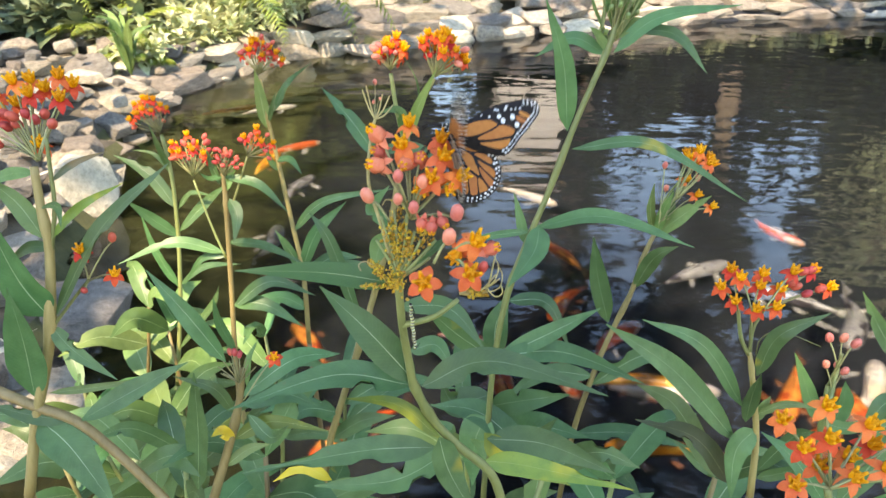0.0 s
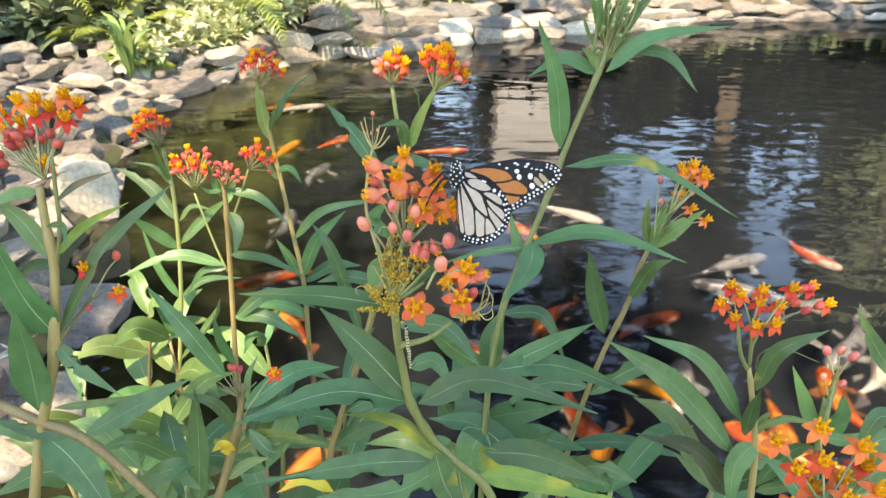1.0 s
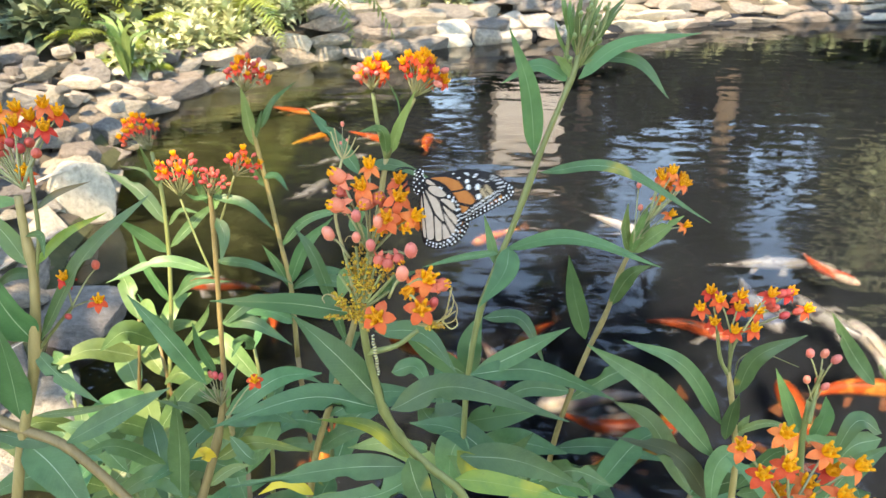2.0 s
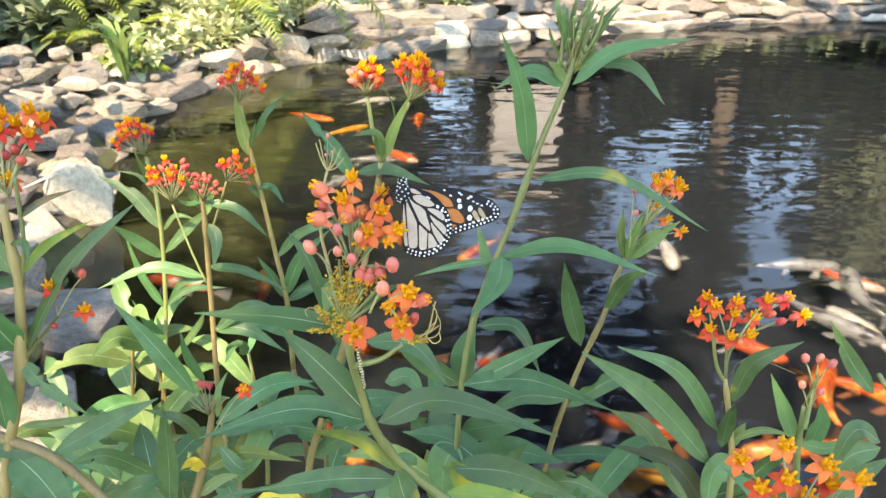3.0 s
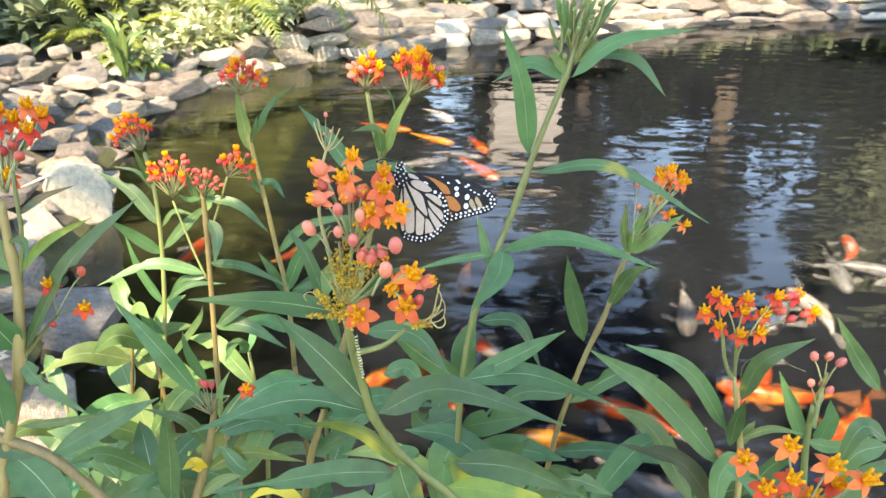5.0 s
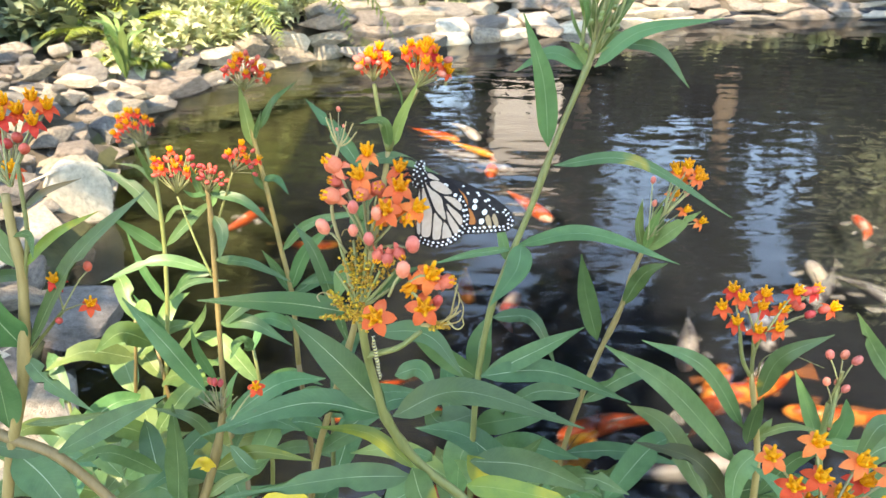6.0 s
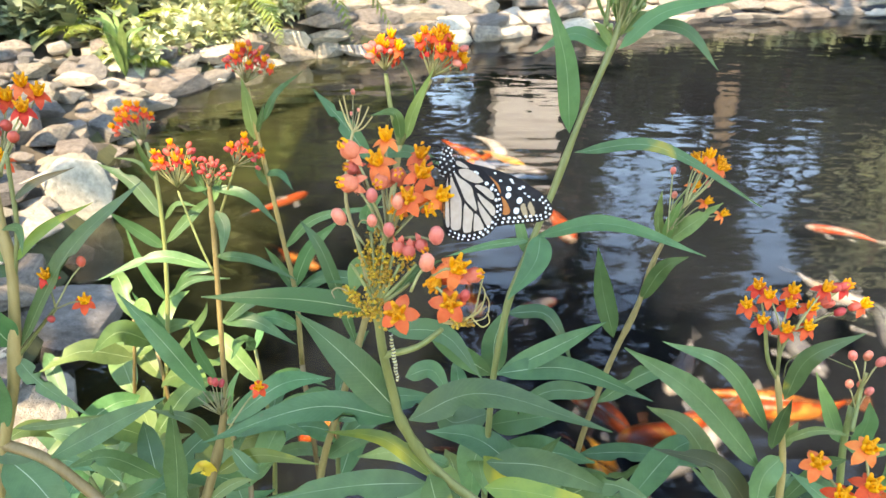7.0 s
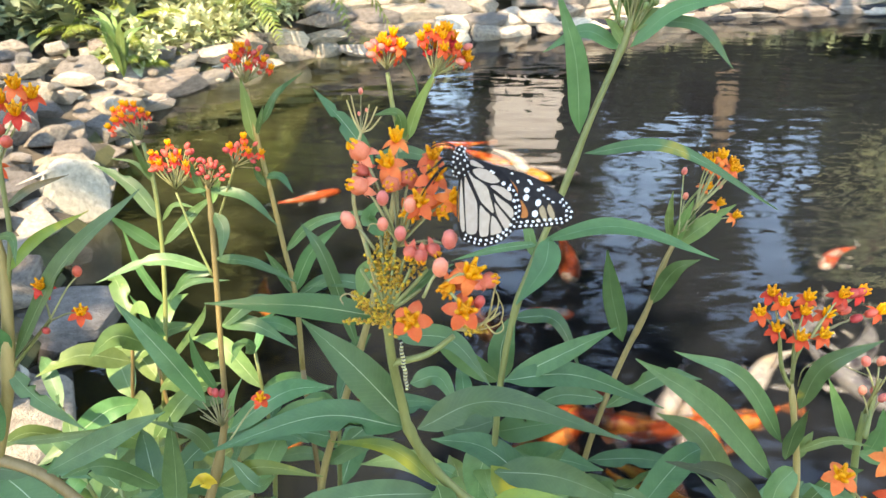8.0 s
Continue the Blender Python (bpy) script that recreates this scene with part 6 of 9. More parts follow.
leaf(weed_main, (0.0052, 0.3247, 0.9077), (-0.0269, 0.3159, 0.8928), (-0.0702, 0.3071, 0.8972), 0.0151, -1, bites=3, seed=714)
leaf(weed_main, (-0.0624, 0.3170, 0.8918), (-0.0775, 0.3160, 0.9020), (-0.0936, 0.3131, 0.8947), 0.0070, 3, LEAF_GOLD, seed=479)
leaf(weed_main, (-0.0162, 0.2878, 1.0374), (-0.0060, 0.2905, 1.0474), (0.0040, 0.2930, 1.0512), 0.0041, 2, seed=668)
stem(weed_main, [(-0.0203, 0.2819, 1.0137), (-0.0066, 0.2792, 1.0196), (0.0035, 0.2780, 1.0286)], 0.0015, 0.0010, STEM)
stem(weed_main, [(-0.0231, 0.2791, 1.0423), (-0.0289, 0.2922, 1.0578), (-0.0344, 0.3045, 1.0715), (-0.0334, 0.3122, 1.0874), (-0.0314, 0.3164, 1.0960)], 0.0009, 0.0006, STEM_TAN)
stem(weed_main, [(-0.0226, 0.2813, 1.0467), (-0.0175, 0.2870, 1.0630), (-0.0119, 0.2900, 1.0737)], 0.0010, 0.0009, STEM)
blossom(weed_main, (-0.0166, 0.2974, 1.0979), (0.00, -0.30, 0.95), 0.80, "orange", (-0.0158, 0.2792, 1.0653))
blossom(weed_main, (-0.0186, 0.2879, 1.0923), (-0.20, -0.60, 0.75), 0.92, "orange", (-0.0158, 0.2792, 1.0653))
blossom(weed_main, (-0.0038, 0.2932, 1.0929), (0.15, -0.50, 0.85), 0.85, "orange", (-0.0158, 0.2792, 1.0653))
blossom(weed_main, (-0.0034, 0.2836, 1.0894), (0.25, -0.65, 0.65), 0.98, "orange", (-0.0158, 0.2792, 1.0653))
blossom(weed_main, (-0.0078, 0.2770, 1.0829), (0.00, -0.75, 0.60), 0.98, "orange", (-0.0158, 0.2792, 1.0653))
blossom(weed_main, (0.0031, 0.2813, 1.0819), (0.45, -0.60, 0.55), 0.90, "orange", (-0.0158, 0.2792, 1.0653))
blossom(weed_main, (-0.0013, 0.2838, 1.0783), (0.30, -0.80, -0.10), 0.85, "orange", (-0.0158, 0.2792, 1.0653))
blossom(weed_main, (-0.0112, 0.2830, 1.0773), (-0.20, -0.80, -0.05), 0.85, "orange", (-0.0158, 0.2792, 1.0653))
blossom(weed_main, (-0.0276, 0.2894, 1.0960), (-0.60, -0.30, 0.70), 1.05, "cup", (-0.0158, 0.2792, 1.0653))
blossom(weed_main, (-0.0274, 0.2826, 1.0867), (-0.70, -0.50, 0.30), 1.00, "cup", (-0.0158, 0.2792, 1.0653))
blossom(weed_main, (-0.0274, 0.2907, 1.0896), (-0.70, -0.40, 0.30), 0.75, "cup", (-0.0158, 0.2792, 1.0653))
blossom(weed_main, (-0.0176, 0.2871, 1.0861), (-0.20, -0.80, 0.10), 0.90, "cup", (-0.0158, 0.2792, 1.0653))
blossom(weed_main, (-0.0121, 0.2899, 1.0868), (0.10, -0.60, 0.40), 0.90, "cup", (-0.0158, 0.2792, 1.0653))
blossom(weed_main, (-0.0111, 0.2736, 1.0671), (-0.20, -0.60, -0.60), 0.70, "cup", (-0.0158, 0.2792, 1.0653))
blossom(weed_main, (-0.0076, 0.2722, 1.0664), (0.00, -0.60, -0.70), 0.70, "cup", (-0.0158, 0.2792, 1.0653))
blossom(weed_main, (-0.0041, 0.2739, 1.0674), (0.40, -0.50, -0.30), 0.70, "cup", (-0.0158, 0.2792, 1.0653))
blossom(weed_main, (-0.0206, 0.2783, 1.0820), (0.05, -0.35, 0.85), 0.80, "pink", (-0.0158, 0.2792, 1.0653), bud=True)
blossom(weed_main, (-0.0111, 0.2738, 1.0813), (0.05, -0.35, 0.85), 0.80, "pink", (-0.0158, 0.2792, 1.0653), bud=True)
blossom(weed_main, (-0.0207, 0.2754, 1.0738), (0.05, -0.35, 0.85), 0.72, "pink", (-0.0158, 0.2792, 1.0653), bud=True)
blossom(weed_main, (-0.0146, 0.2732, 1.0711), (0.05, -0.35, 0.85), 0.80, "pink", (-0.0158, 0.2792, 1.0653), bud=True)
blossom(weed_main, (0.0021, 0.2725, 1.0685), (0.05, -0.35, 0.85), 1.04, "pink", (-0.0158, 0.2792, 1.0653), bud=True)
blossom(weed_main, (-0.0317, 0.2783, 1.0736), (-0.30, -0.30, 0.80), 0.96, "pink", (-0.0239, 0.2748, 1.0661), bud=True)
blossom(weed_main, (-0.0012, 0.2633, 1.0626), (0.10, -0.35, 0.85), 1.04, "pink", (-0.0067, 0.2614, 1.0544), bud=True)
blossom(weed_main, (0.0087, 0.2633, 1.0620), (0.30, -0.60, 0.70), 1.08, "orange", (-0.0009, 0.2631, 1.0575))
blossom(weed_main, (0.0068, 0.2563, 1.0523), (0.10, -0.75, 0.60), 1.10, "orange", (-0.0009, 0.2631, 1.0575))
blossom(weed_main, (-0.0105, 0.2527, 1.0507), (-0.05, -0.80, 0.55), 1.12, "orange", (-0.0136, 0.2573, 1.0467))
blossom(weed_main, (0.0032, 0.2646, 1.0582), (-0.40, -0.60, -0.20), 0.90, "orange", (-0.0009, 0.2631, 1.0575))
blossom(weed_main, (0.0139, 0.2634, 1.0595), (0.70, -0.40, 0.40), 0.85, "cup", (-0.0009, 0.2631, 1.0575))
blossom(weed_main, (0.0116, 0.2580, 1.0531), (0.20, -0.30, 0.80), 0.70, "red", (0.0059, 0.2570, 1.0469), bud=True)
blossom(weed_main, (-0.0314, 0.3228, 1.1090), (0.00, -0.30, 0.90), 0.34, "pink", (-0.0314, 0.3164, 1.0960), bud=True)
blossom(weed_main, (-0.0321, 0.3191, 1.1015), (0.00, -0.30, 0.90), 0.24, "pink", (-0.0314, 0.3164, 1.0960), bud=True)
blossom(weed_main, (-0.0293, 0.3198, 1.1028), (0.00, -0.30, 0.90), 0.22, "pink", (-0.0314, 0.3164, 1.0960), bud=True)
stem(weed_main, [(-0.0314, 0.3162, 1.0956), (-0.0333, 0.3187, 1.1006), (-0.0352, 0.3224, 1.1083)], 0.0004, 0.0003, STEM_TAN, "pedicel")
stem(weed_main, [(-0.0314, 0.3162, 1.0956), (-0.0341, 0.3183, 1.0998), (-0.0369, 0.3217, 1.1067)], 0.0004, 0.0003, STEM_TAN, "pedicel")
stem(weed_main, [(-0.0314, 0.3162, 1.0956), (-0.0283, 0.3177, 1.0986), (-0.0253, 0.3205, 1.1044)], 0.0004, 0.0003, STEM_TAN, "pedicel")
stem(weed_main, [(-0.0314, 0.3162, 1.0956), (-0.0276, 0.3169, 1.0969), (-0.0238, 0.3189, 1.1010)], 0.0004, 0.0003, STEM_TAN, "pedicel")
stem(weed_main, [(-0.0314, 0.3162, 1.0956), (-0.0298, 0.3179, 1.0990), (-0.0283, 0.3209, 1.1051)], 0.0004, 0.0003, STEM_TAN, "pedicel")
stem(weed_main, [(-0.0212, 0.2758, 1.0400), (-0.0241, 0.2796, 1.0524), (-0.0279, 0.2834, 1.0647)], 0.0009, 0.0006, STEM, "pedicel")
stem(weed_main, [(-0.0212, 0.2758, 1.0400), (-0.0214, 0.2801, 1.0535), (-0.0226, 0.2844, 1.0669)], 0.0009, 0.0006, STEM, "pedicel")
stem(weed_main, [(-0.0212, 0.2758, 1.0400), (-0.0188, 0.2795, 1.0522), (-0.0173, 0.2832, 1.0643)], 0.0009, 0.0006, STEM, "pedicel")
stem(weed_main, [(-0.0212, 0.2758, 1.0400), (-0.0160, 0.2775, 1.0481), (-0.0118, 0.2792, 1.0561)], 0.0009, 0.0006, STEM, "pedicel")
stem(weed_main, [(-0.0212, 0.2758, 1.0400), (-0.0142, 0.2759, 1.0448), (-0.0082, 0.2760, 1.0496)], 0.0009, 0.0006, STEM, "pedicel")
stem(weed_main, [(-0.0212, 0.2758, 1.0400), (-0.0130, 0.2775, 1.0481), (-0.0058, 0.2792, 1.0561)], 0.0009, 0.0006, STEM, "pedicel")
stem(weed_main, [(-0.0212, 0.2758, 1.0400), (-0.0172, 0.2783, 1.0497), (-0.0142, 0.2807, 1.0593)], 0.0009, 0.0006, STEM, "pedicel")
stem(weed_main, [(-0.0212, 0.2758, 1.0400), (-0.0251, 0.2775, 1.0481), (-0.0298, 0.2792, 1.0561)], 0.0009, 0.0006, STEM, "pedicel")
stem(weed_main, [(0.0039, 0.2748, 1.0335), (0.0141, 0.2731, 1.0345), (0.0189, 0.2786, 1.0504)], 0.0005, 0.0003, STEM_TAN, "pedicel")
stem(weed_main, [(0.0039, 0.2748, 1.0335), (0.0124, 0.2736, 1.0356), (0.0189, 0.2748, 1.0425)], 0.0005, 0.0003, STEM_TAN, "pedicel")
stem(weed_main, [(0.0039, 0.2748, 1.0335), (0.0149, 0.2742, 1.0367), (0.0203, 0.2740, 1.0410)], 0.0005, 0.0003, STEM_TAN, "pedicel")
stem(weed_main, [(0.0123, 0.2701, 1.0375), (0.0178, 0.2718, 1.0409), (0.0197, 0.2744, 1.0463), (0.0178, 0.2762, 1.0500)], 0.0003, 0.0002, STEM_TAN, "pedicel")
stem(weed_main, [(0.0130, 0.2697, 1.0366), (0.0197, 0.2705, 1.0383), (0.0212, 0.2728, 1.0431), (0.0193, 0.2747, 1.0470)], 0.0003, 0.0002, STEM_TAN, "pedicel")
stem(weed_main, [(-0.0202, 0.2844, 1.0669), (-0.0226, 0.2860, 1.0701), (-0.0260, 0.2863, 1.0708), (-0.0274, 0.2853, 1.0686)], 0.0003, 0.0002, STEM_TAN, "pedicel")
stem(weed_main, [(0.0149, 0.2705, 1.0383), (0.0183, 0.2690, 1.0353), (0.0212, 0.2697, 1.0366), (0.0207, 0.2711, 1.0396)], 0.0003, 0.0002, STEM_TAN, "pedicel")
stem(weed_main, [(-0.0310, 0.2747, 1.0470), (-0.0347, 0.2754, 1.0483), (-0.0371, 0.2747, 1.0470), (-0.0361, 0.2737, 1.0448)], 0.0003, 0.0002, STEM_TAN, "pedicel")


# ---------------------------------------------------------------- low shoots under the tall milkweeds
def shoot(foot, top, pairs, length, seed, mat=None, width=0.23):
    """A young milkweed: bare stalk below, pairs of blades above."""
    rnd = random.Random(seed)
    p = empty("milkweed_shoot", (foot[0], foot[1], foot[2]), "leafy young milkweed shoot without flowers", "plant", "milkweed shoots")
    a, b = Vector(foot), Vector(top)
    bow = a.lerp(b, 0.6) + Vector((rnd.uniform(-.02, .02), rnd.uniform(-.02, .02), 0))
    stem(p, [a - Vector((0, 0, .02)), bow, b], 0.0042, 0.002, STEM_BROWN if rnd.random() < .5 else STEM)
    turn = rnd.uniform(0, 3)
    for i in range(pairs):
        f = 1 - 0.62 * i / pairs
        at = spline([a, bow, b], 20)[round(f * 20)]
        for s in (0, math.pi):
            h = turn + s + rnd.uniform(-.25, .25)
            L = length * rnd.uniform(0.7, 1.15) * (0.55 + 0.45 * min(1, (i + .6) / 2))
            out = Vector((math.cos(h), math.sin(h), 0))
            rise = 0.9 - 0.22 * i + rnd.uniform(-.2, .2)
            m = at + out * L * 0.5 + Vector((0, 0, L * 0.5 * rise))
            t = at + out * L * 0.95 + Vector((0, 0, L * (rise * 0.72 - 0.22)))
            leaf(p, at, m, t, L * width * rnd.uniform(.85, 1.2), rnd.uniform(-25, 25), mat if rnd.random() < .8 else LEAF_FRESH, seed=rnd.randrange(999), bites=rnd.choice((0, 0, 0, 1, 2)))
        turn += math.pi / 2 + rnd.uniform(-.3, .3)
    return p


def strap_plant(x, y, z, blades, length, seed):
    """Long upright strap leaves in a tuft."""
    rnd = random.Random(seed)
    p = empty("strap_leaf_plant", (x, y, z), "tuft of long green strap leaves among the stones", "plant")
    for i in range(blades):
        a = i * 2.4 + rnd.uniform(-.3, .3)
        out = Vector((math.cos(a), math.sin(a), 0)) * rnd.uniform(.25, .6)
        L = length * rnd.uniform(.7, 1.1)
        b = Vector((x, y, z - .01))
        leaf(p, b, b + Vector((out.x * .35, out.y * .35, .62)) * L, b + Vector((out.x, out.y, .78)) * L, L * .11, rnd.uniform(-20, 20), LEAF_FRESH, seed=rnd.randrange(99))
    return p


def crust(p, runs, seed=1):
    """Aphids crowded on stalks: tiny round bodies along each run from a to b."""
    rnd = random.Random(seed)
    o = p.matrix_basis.translation
    pieces = []
    for a, b, n, spread in runs:
        a, b = Vector(a) - o, Vector(b) - o
        for _ in range(round(n * 1.5)):
            c = a.lerp(b, rnd.random()) + Vector((rnd.gauss(0, 1), rnd.gauss(0, 1), rnd.gauss(0, 1))) * spread * 0.8
            pieces.append(ball(c, rnd.uniform(.0004, .00075), 5, 4, (1, 1, 1.35), Euler((rnd.uniform(0, 3), rnd.uniform(0, 3), 0)).to_matrix()))
    v, f, _ = join(*pieces)
    ob = part("aphid_crust", mesh_of("aphid_crust", v, f, APHID), p, "tiny golden aphids crowded on the stalks")
    ob["kind"] = "stuff"


CATERPILLAR = plain("caterpillar_skin", (0.32, 0.33, 0.24), (0.46, 0.46, 0.34), 600, 0.6, 0.2, 0.0001)
CATERPILLAR_BAND = plain("caterpillar_band", (0.42, 0.38, 0.12), (0.52, 0.48, 0.20), 600, 0.6, 0.2, 0.0001)


def caterpillar(a, b, seed=2):
    """A banded caterpillar stretched along a stem."""
    a, b = Vector(a), Vector(b)
    c = empty("caterpillar", a, "small black, white and yellow banded caterpillar on a stem", "caterpillar")
    n = 46
    turn = (b - a).to_track_quat("Z", "Y").to_matrix()
    for i in range(n):
        f = i / (n - 1)
        at = (b - a) * f + Vector((0.0002 * math.sin(i * 0.5), 0, 0))
        r = 0.00074 * (0.75 + 0.45 * math.sin(math.pi * (0.12 + 0.8 * f)))
        v, fa = ball(at, r, 8, 6, (1, 1, 0.9), turn)
        part("segment", mesh_of("segment", v, fa, (BLACK, CATERPILLAR, CATERPILLAR_BAND)[i % 3]), c)
    for e, s in ((0, -1), (1, 1)):
        base = (b - a) * e
        v, fa = tube([base, base + Vector((0.0012, -.001, 0.0018 * s)), base + Vector((0.002, -.002, 0.004 * s))], (.0003, .0001), 5, 4)
        part("feeler", mesh_of("feeler", v, fa, BLACK), c)
    return c


# ---------------------------------------------------------------- the butterfly
MM = 0.001           # the wings and body are drawn in millimetres


def closed_curve(points, n):
    k = len(points)
    p = [Vector((*q, 0)) for q in points]
    out = []
    for i in range(k):
        a, b, c, d = p[i - 1], p[i], p[(i + 1) % k], p[(i + 2) % k]
        for j in range(n):
            t = j / n
            out.append(0.5 * (2 * b + (c - a) * t + (2 * a - 5 * b + 4 * c - d) * t * t + (3 * b - a - 3 * c + d) * t ** 3))
    return out


def camber(v, side):
    return Vector((v.x, v.y, v.z + side * 0.02 * v.x))


def wing_plate(outline, h, side):
    outline = [v * 0.99 for v in outline]
    n = len(outline)
    top = [camber(Vector((v.x, v.y, h)), side) * MM for v in outline]
    low = [camber(Vector((v.x, v.y, -h)), side) * MM for v in outline]
    c = sum(outline, Vector((0, 0, 0))) / n
    verts = top + low + [camber(Vector((c.x, c.y, h)), side) * MM, camber(Vector((c.x, c.y, -h)), side) * MM]
    faces = []
    for i in range(n):
        j = (i + 1) % n
        faces += [(i, j, 2 * n), (n + j, n + i, 2 * n + 1), (j, i, n + i, n + j)]
    return verts, faces


def dot(x, y, r, n=7, squash=1.0):
    return [Vector((x + math.cos(2 * math.pi * i / n) * r, y + math.sin(2 * math.pi * i / n) * r * squash, 0)) for i in range(n)]


HIND = closed_curve([(0, 0.5), (2.9, 4.3), (8.2, 2.9), (12.3, 0.6), (16.2, -3.7), (18.7, -8.6), (19.6, -13.4), (18.6, -17.3), (16.2, -20.8), (12.6, -23.6), (7.2, -25.2), (2.3, -24.4), (-1.0, -22.2), (-1.9, -17.3), (-2.1, -9.5), (-1.3, -3.7)], 4)
FORE = closed_curve([(0.0, 0.0), (0.9, 2.1), (9.5, 4.4), (22.7, 6.0), (34.6, 4.4), (39.4, 2.1), (40.9, -0.6), (39.4, -4.0), (34.6, -7.0), (28.5, -10.4), (22.8, -13.7), (18.1, -14.6), (10.4, -10.0), (3.8, -3.8)], 4)


def grow(outline, d):
    """The outline pushed outwards by d."""
    n = len(outline)
    turn = sum(outline[i].x * outline[(i + 1) % n].y - outline[i].y * outline[(i + 1) % n].x for i in range(n))
    out = []
    for i, v in enumerate(outline):
        e = outline[(i + 1) % n] - outline[i - 1]
        out.append(v + Vector((e.y, -e.x, 0)).normalized() * (d if turn > 0 else -d))
    return out


def wing(name, parent, outline, cells, dots, side, label):
    """Black plate with coloured cells and white dots standing a hair proud on both faces; each mesh is one part."""
    v, f = wing_plate(outline, 0.09, side)
    w = part(name, mesh_of(name, v, f, BLACK), parent, label)
    for kind, mat, patches, h in (("cell", None, cells, 0.17), ("spot", WHITE, dots, 0.24)):
        groups = {}
        for item in patches:
            poly, m = item if kind == "cell" else (item, mat)
            groups.setdefault(m.name, (m, []))[1].append(poly)
        for m, polys in groups.values():
            for poly in polys if kind == "cell" else [None]:
                pieces = []
                for q in ([poly] if poly else polys):
                    pieces.append(wing_plate(q, h, side))
                v, f, _ = join(*pieces)
                ob = part("wing_cell" if kind == "cell" else "white_spotting", mesh_of(kind, v, f, m, None, False), w)
    return w


def beads(outline, start, stop, inset, step, r, seed):
    """White dots strung along the wing's margin between two corners of its outline."""
    rnd = random.Random(seed)
    line = [v + Vector((0, 0, 0)) for v in grow(outline, -inset)[start * 4:stop * 4 + 1]]
    out, left = [], step * 0.5
    for a, b in zip(line, line[1:]):
        d = (b - a).length
        while left < d:
            q = a.lerp(b, left / d)
            out.append(dot(q.x + rnd.uniform(-.12, .12), q.y + rnd.uniform(-.12, .12), r * rnd.uniform(0.8, 1.2), 8, rnd.uniform(0.8, 1.1)))
            left += step * rnd.uniform(0.85, 1.15)
        left -= d
    return out


def cell(*corners):
    return grow(closed_curve(corners, 3), -0.07)


def hind_cells(tone, edge):
    """The pale cells between the veins: costal cells, discal cell, then the fan of outer cells."""
    costal = cell((2.6, 3.9), (4.6, 3.5), (7.3, 1.4), (6.0, 1.2), (3.0, 2.2))
    upper = cell((3.5, 0.5), (5.6, 1.1), (8.1, 0.5), (10.3, -1.0), (12.4, -3.1), (12.0, -3.9), (9.7, -4.2), (6.7, -3.1), (4.4, -1.5))
    discal = cell((1.8, -0.2), (4.0, -2.2), (6.7, -3.9), (8.5, -5.9), (9.2, -8.7), (10.3, -13.0), (9.8, -14.1), (8.0, -12.4), (6.0, -10.2), (4.3, -6.3))
    fan = [cell((9.3, -5.1), (11.2, -4.8), (13.9, -5.8), (16.0, -7.6), (16.5, -9.3), (15.9, -10.2), (14.2, -9.3), (11.9, -7.4))]
    fan.append(cell((10.3, -7.6), (13.0, -9.6), (15.6, -11.6), (16.9, -13.6), (16.7, -15.5), (15.8, -16.0), (14.1, -13.9), (11.8, -11.1)))
    fan.append(cell((10.5, -10.5), (12.9, -13.4), (15.7, -17.2), (15.3, -18.9), (13.9, -19.6), (12.4, -17.1), (11.1, -14.3)))
    fan.append(cell((9.4, -15.3), (10.7, -15.7), (11.7, -17.2), (12.9, -19.9), (12.3, -20.9), (9.8, -21.4), (9.0, -21.0)))
    fan.append(cell((5.7, -11.5), (7.4, -13.1), (9.0, -14.9), (8.7, -17.9), (8.4, -21.0), (7.7, -21.9), (5.4, -21.6), (5.3, -17.0)))
    fan.append(cell((0.7, -1.6), (2.3, -4.5), (4.0, -8.4), (4.8, -11.1), (4.8, -16.3), (4.3, -20.7), (1.2, -20.8), (0.8, -16.9), (0.6, -10.0)))
    fan.append(cell((-0.4, -2.3), (0.0, -6.2), (0.3, -13.1), (0.5, -19.6), (-0.9, -19.3), (-1.2, -12.2), (-1.0, -6.1)))
    rim = cell((-1.3, -4.3), (-1.45, -9.9), (-1.35, -16.6), (-1.75, -15.8), (-1.8, -9.9))
    cells = [(c, tone) for c in [costal, upper, discal] + fan] + [(rim, edge)]
    dots = beads(HIND, 4, 12, 0.75, 1.85, 0.42, 3) + beads(HIND, 5, 12, 2.05, 1.95, 0.50, 5)
    dots += [dot(13.7, -4.3, 0.72, 8), dot(15.5, -6.1, 0.6, 8, 1.3), dot(9.6, -0.1, 0.55, 8, 0.7), dot(10.4, -0.6, 0.5, 8, 0.8)]
    return cells, dots


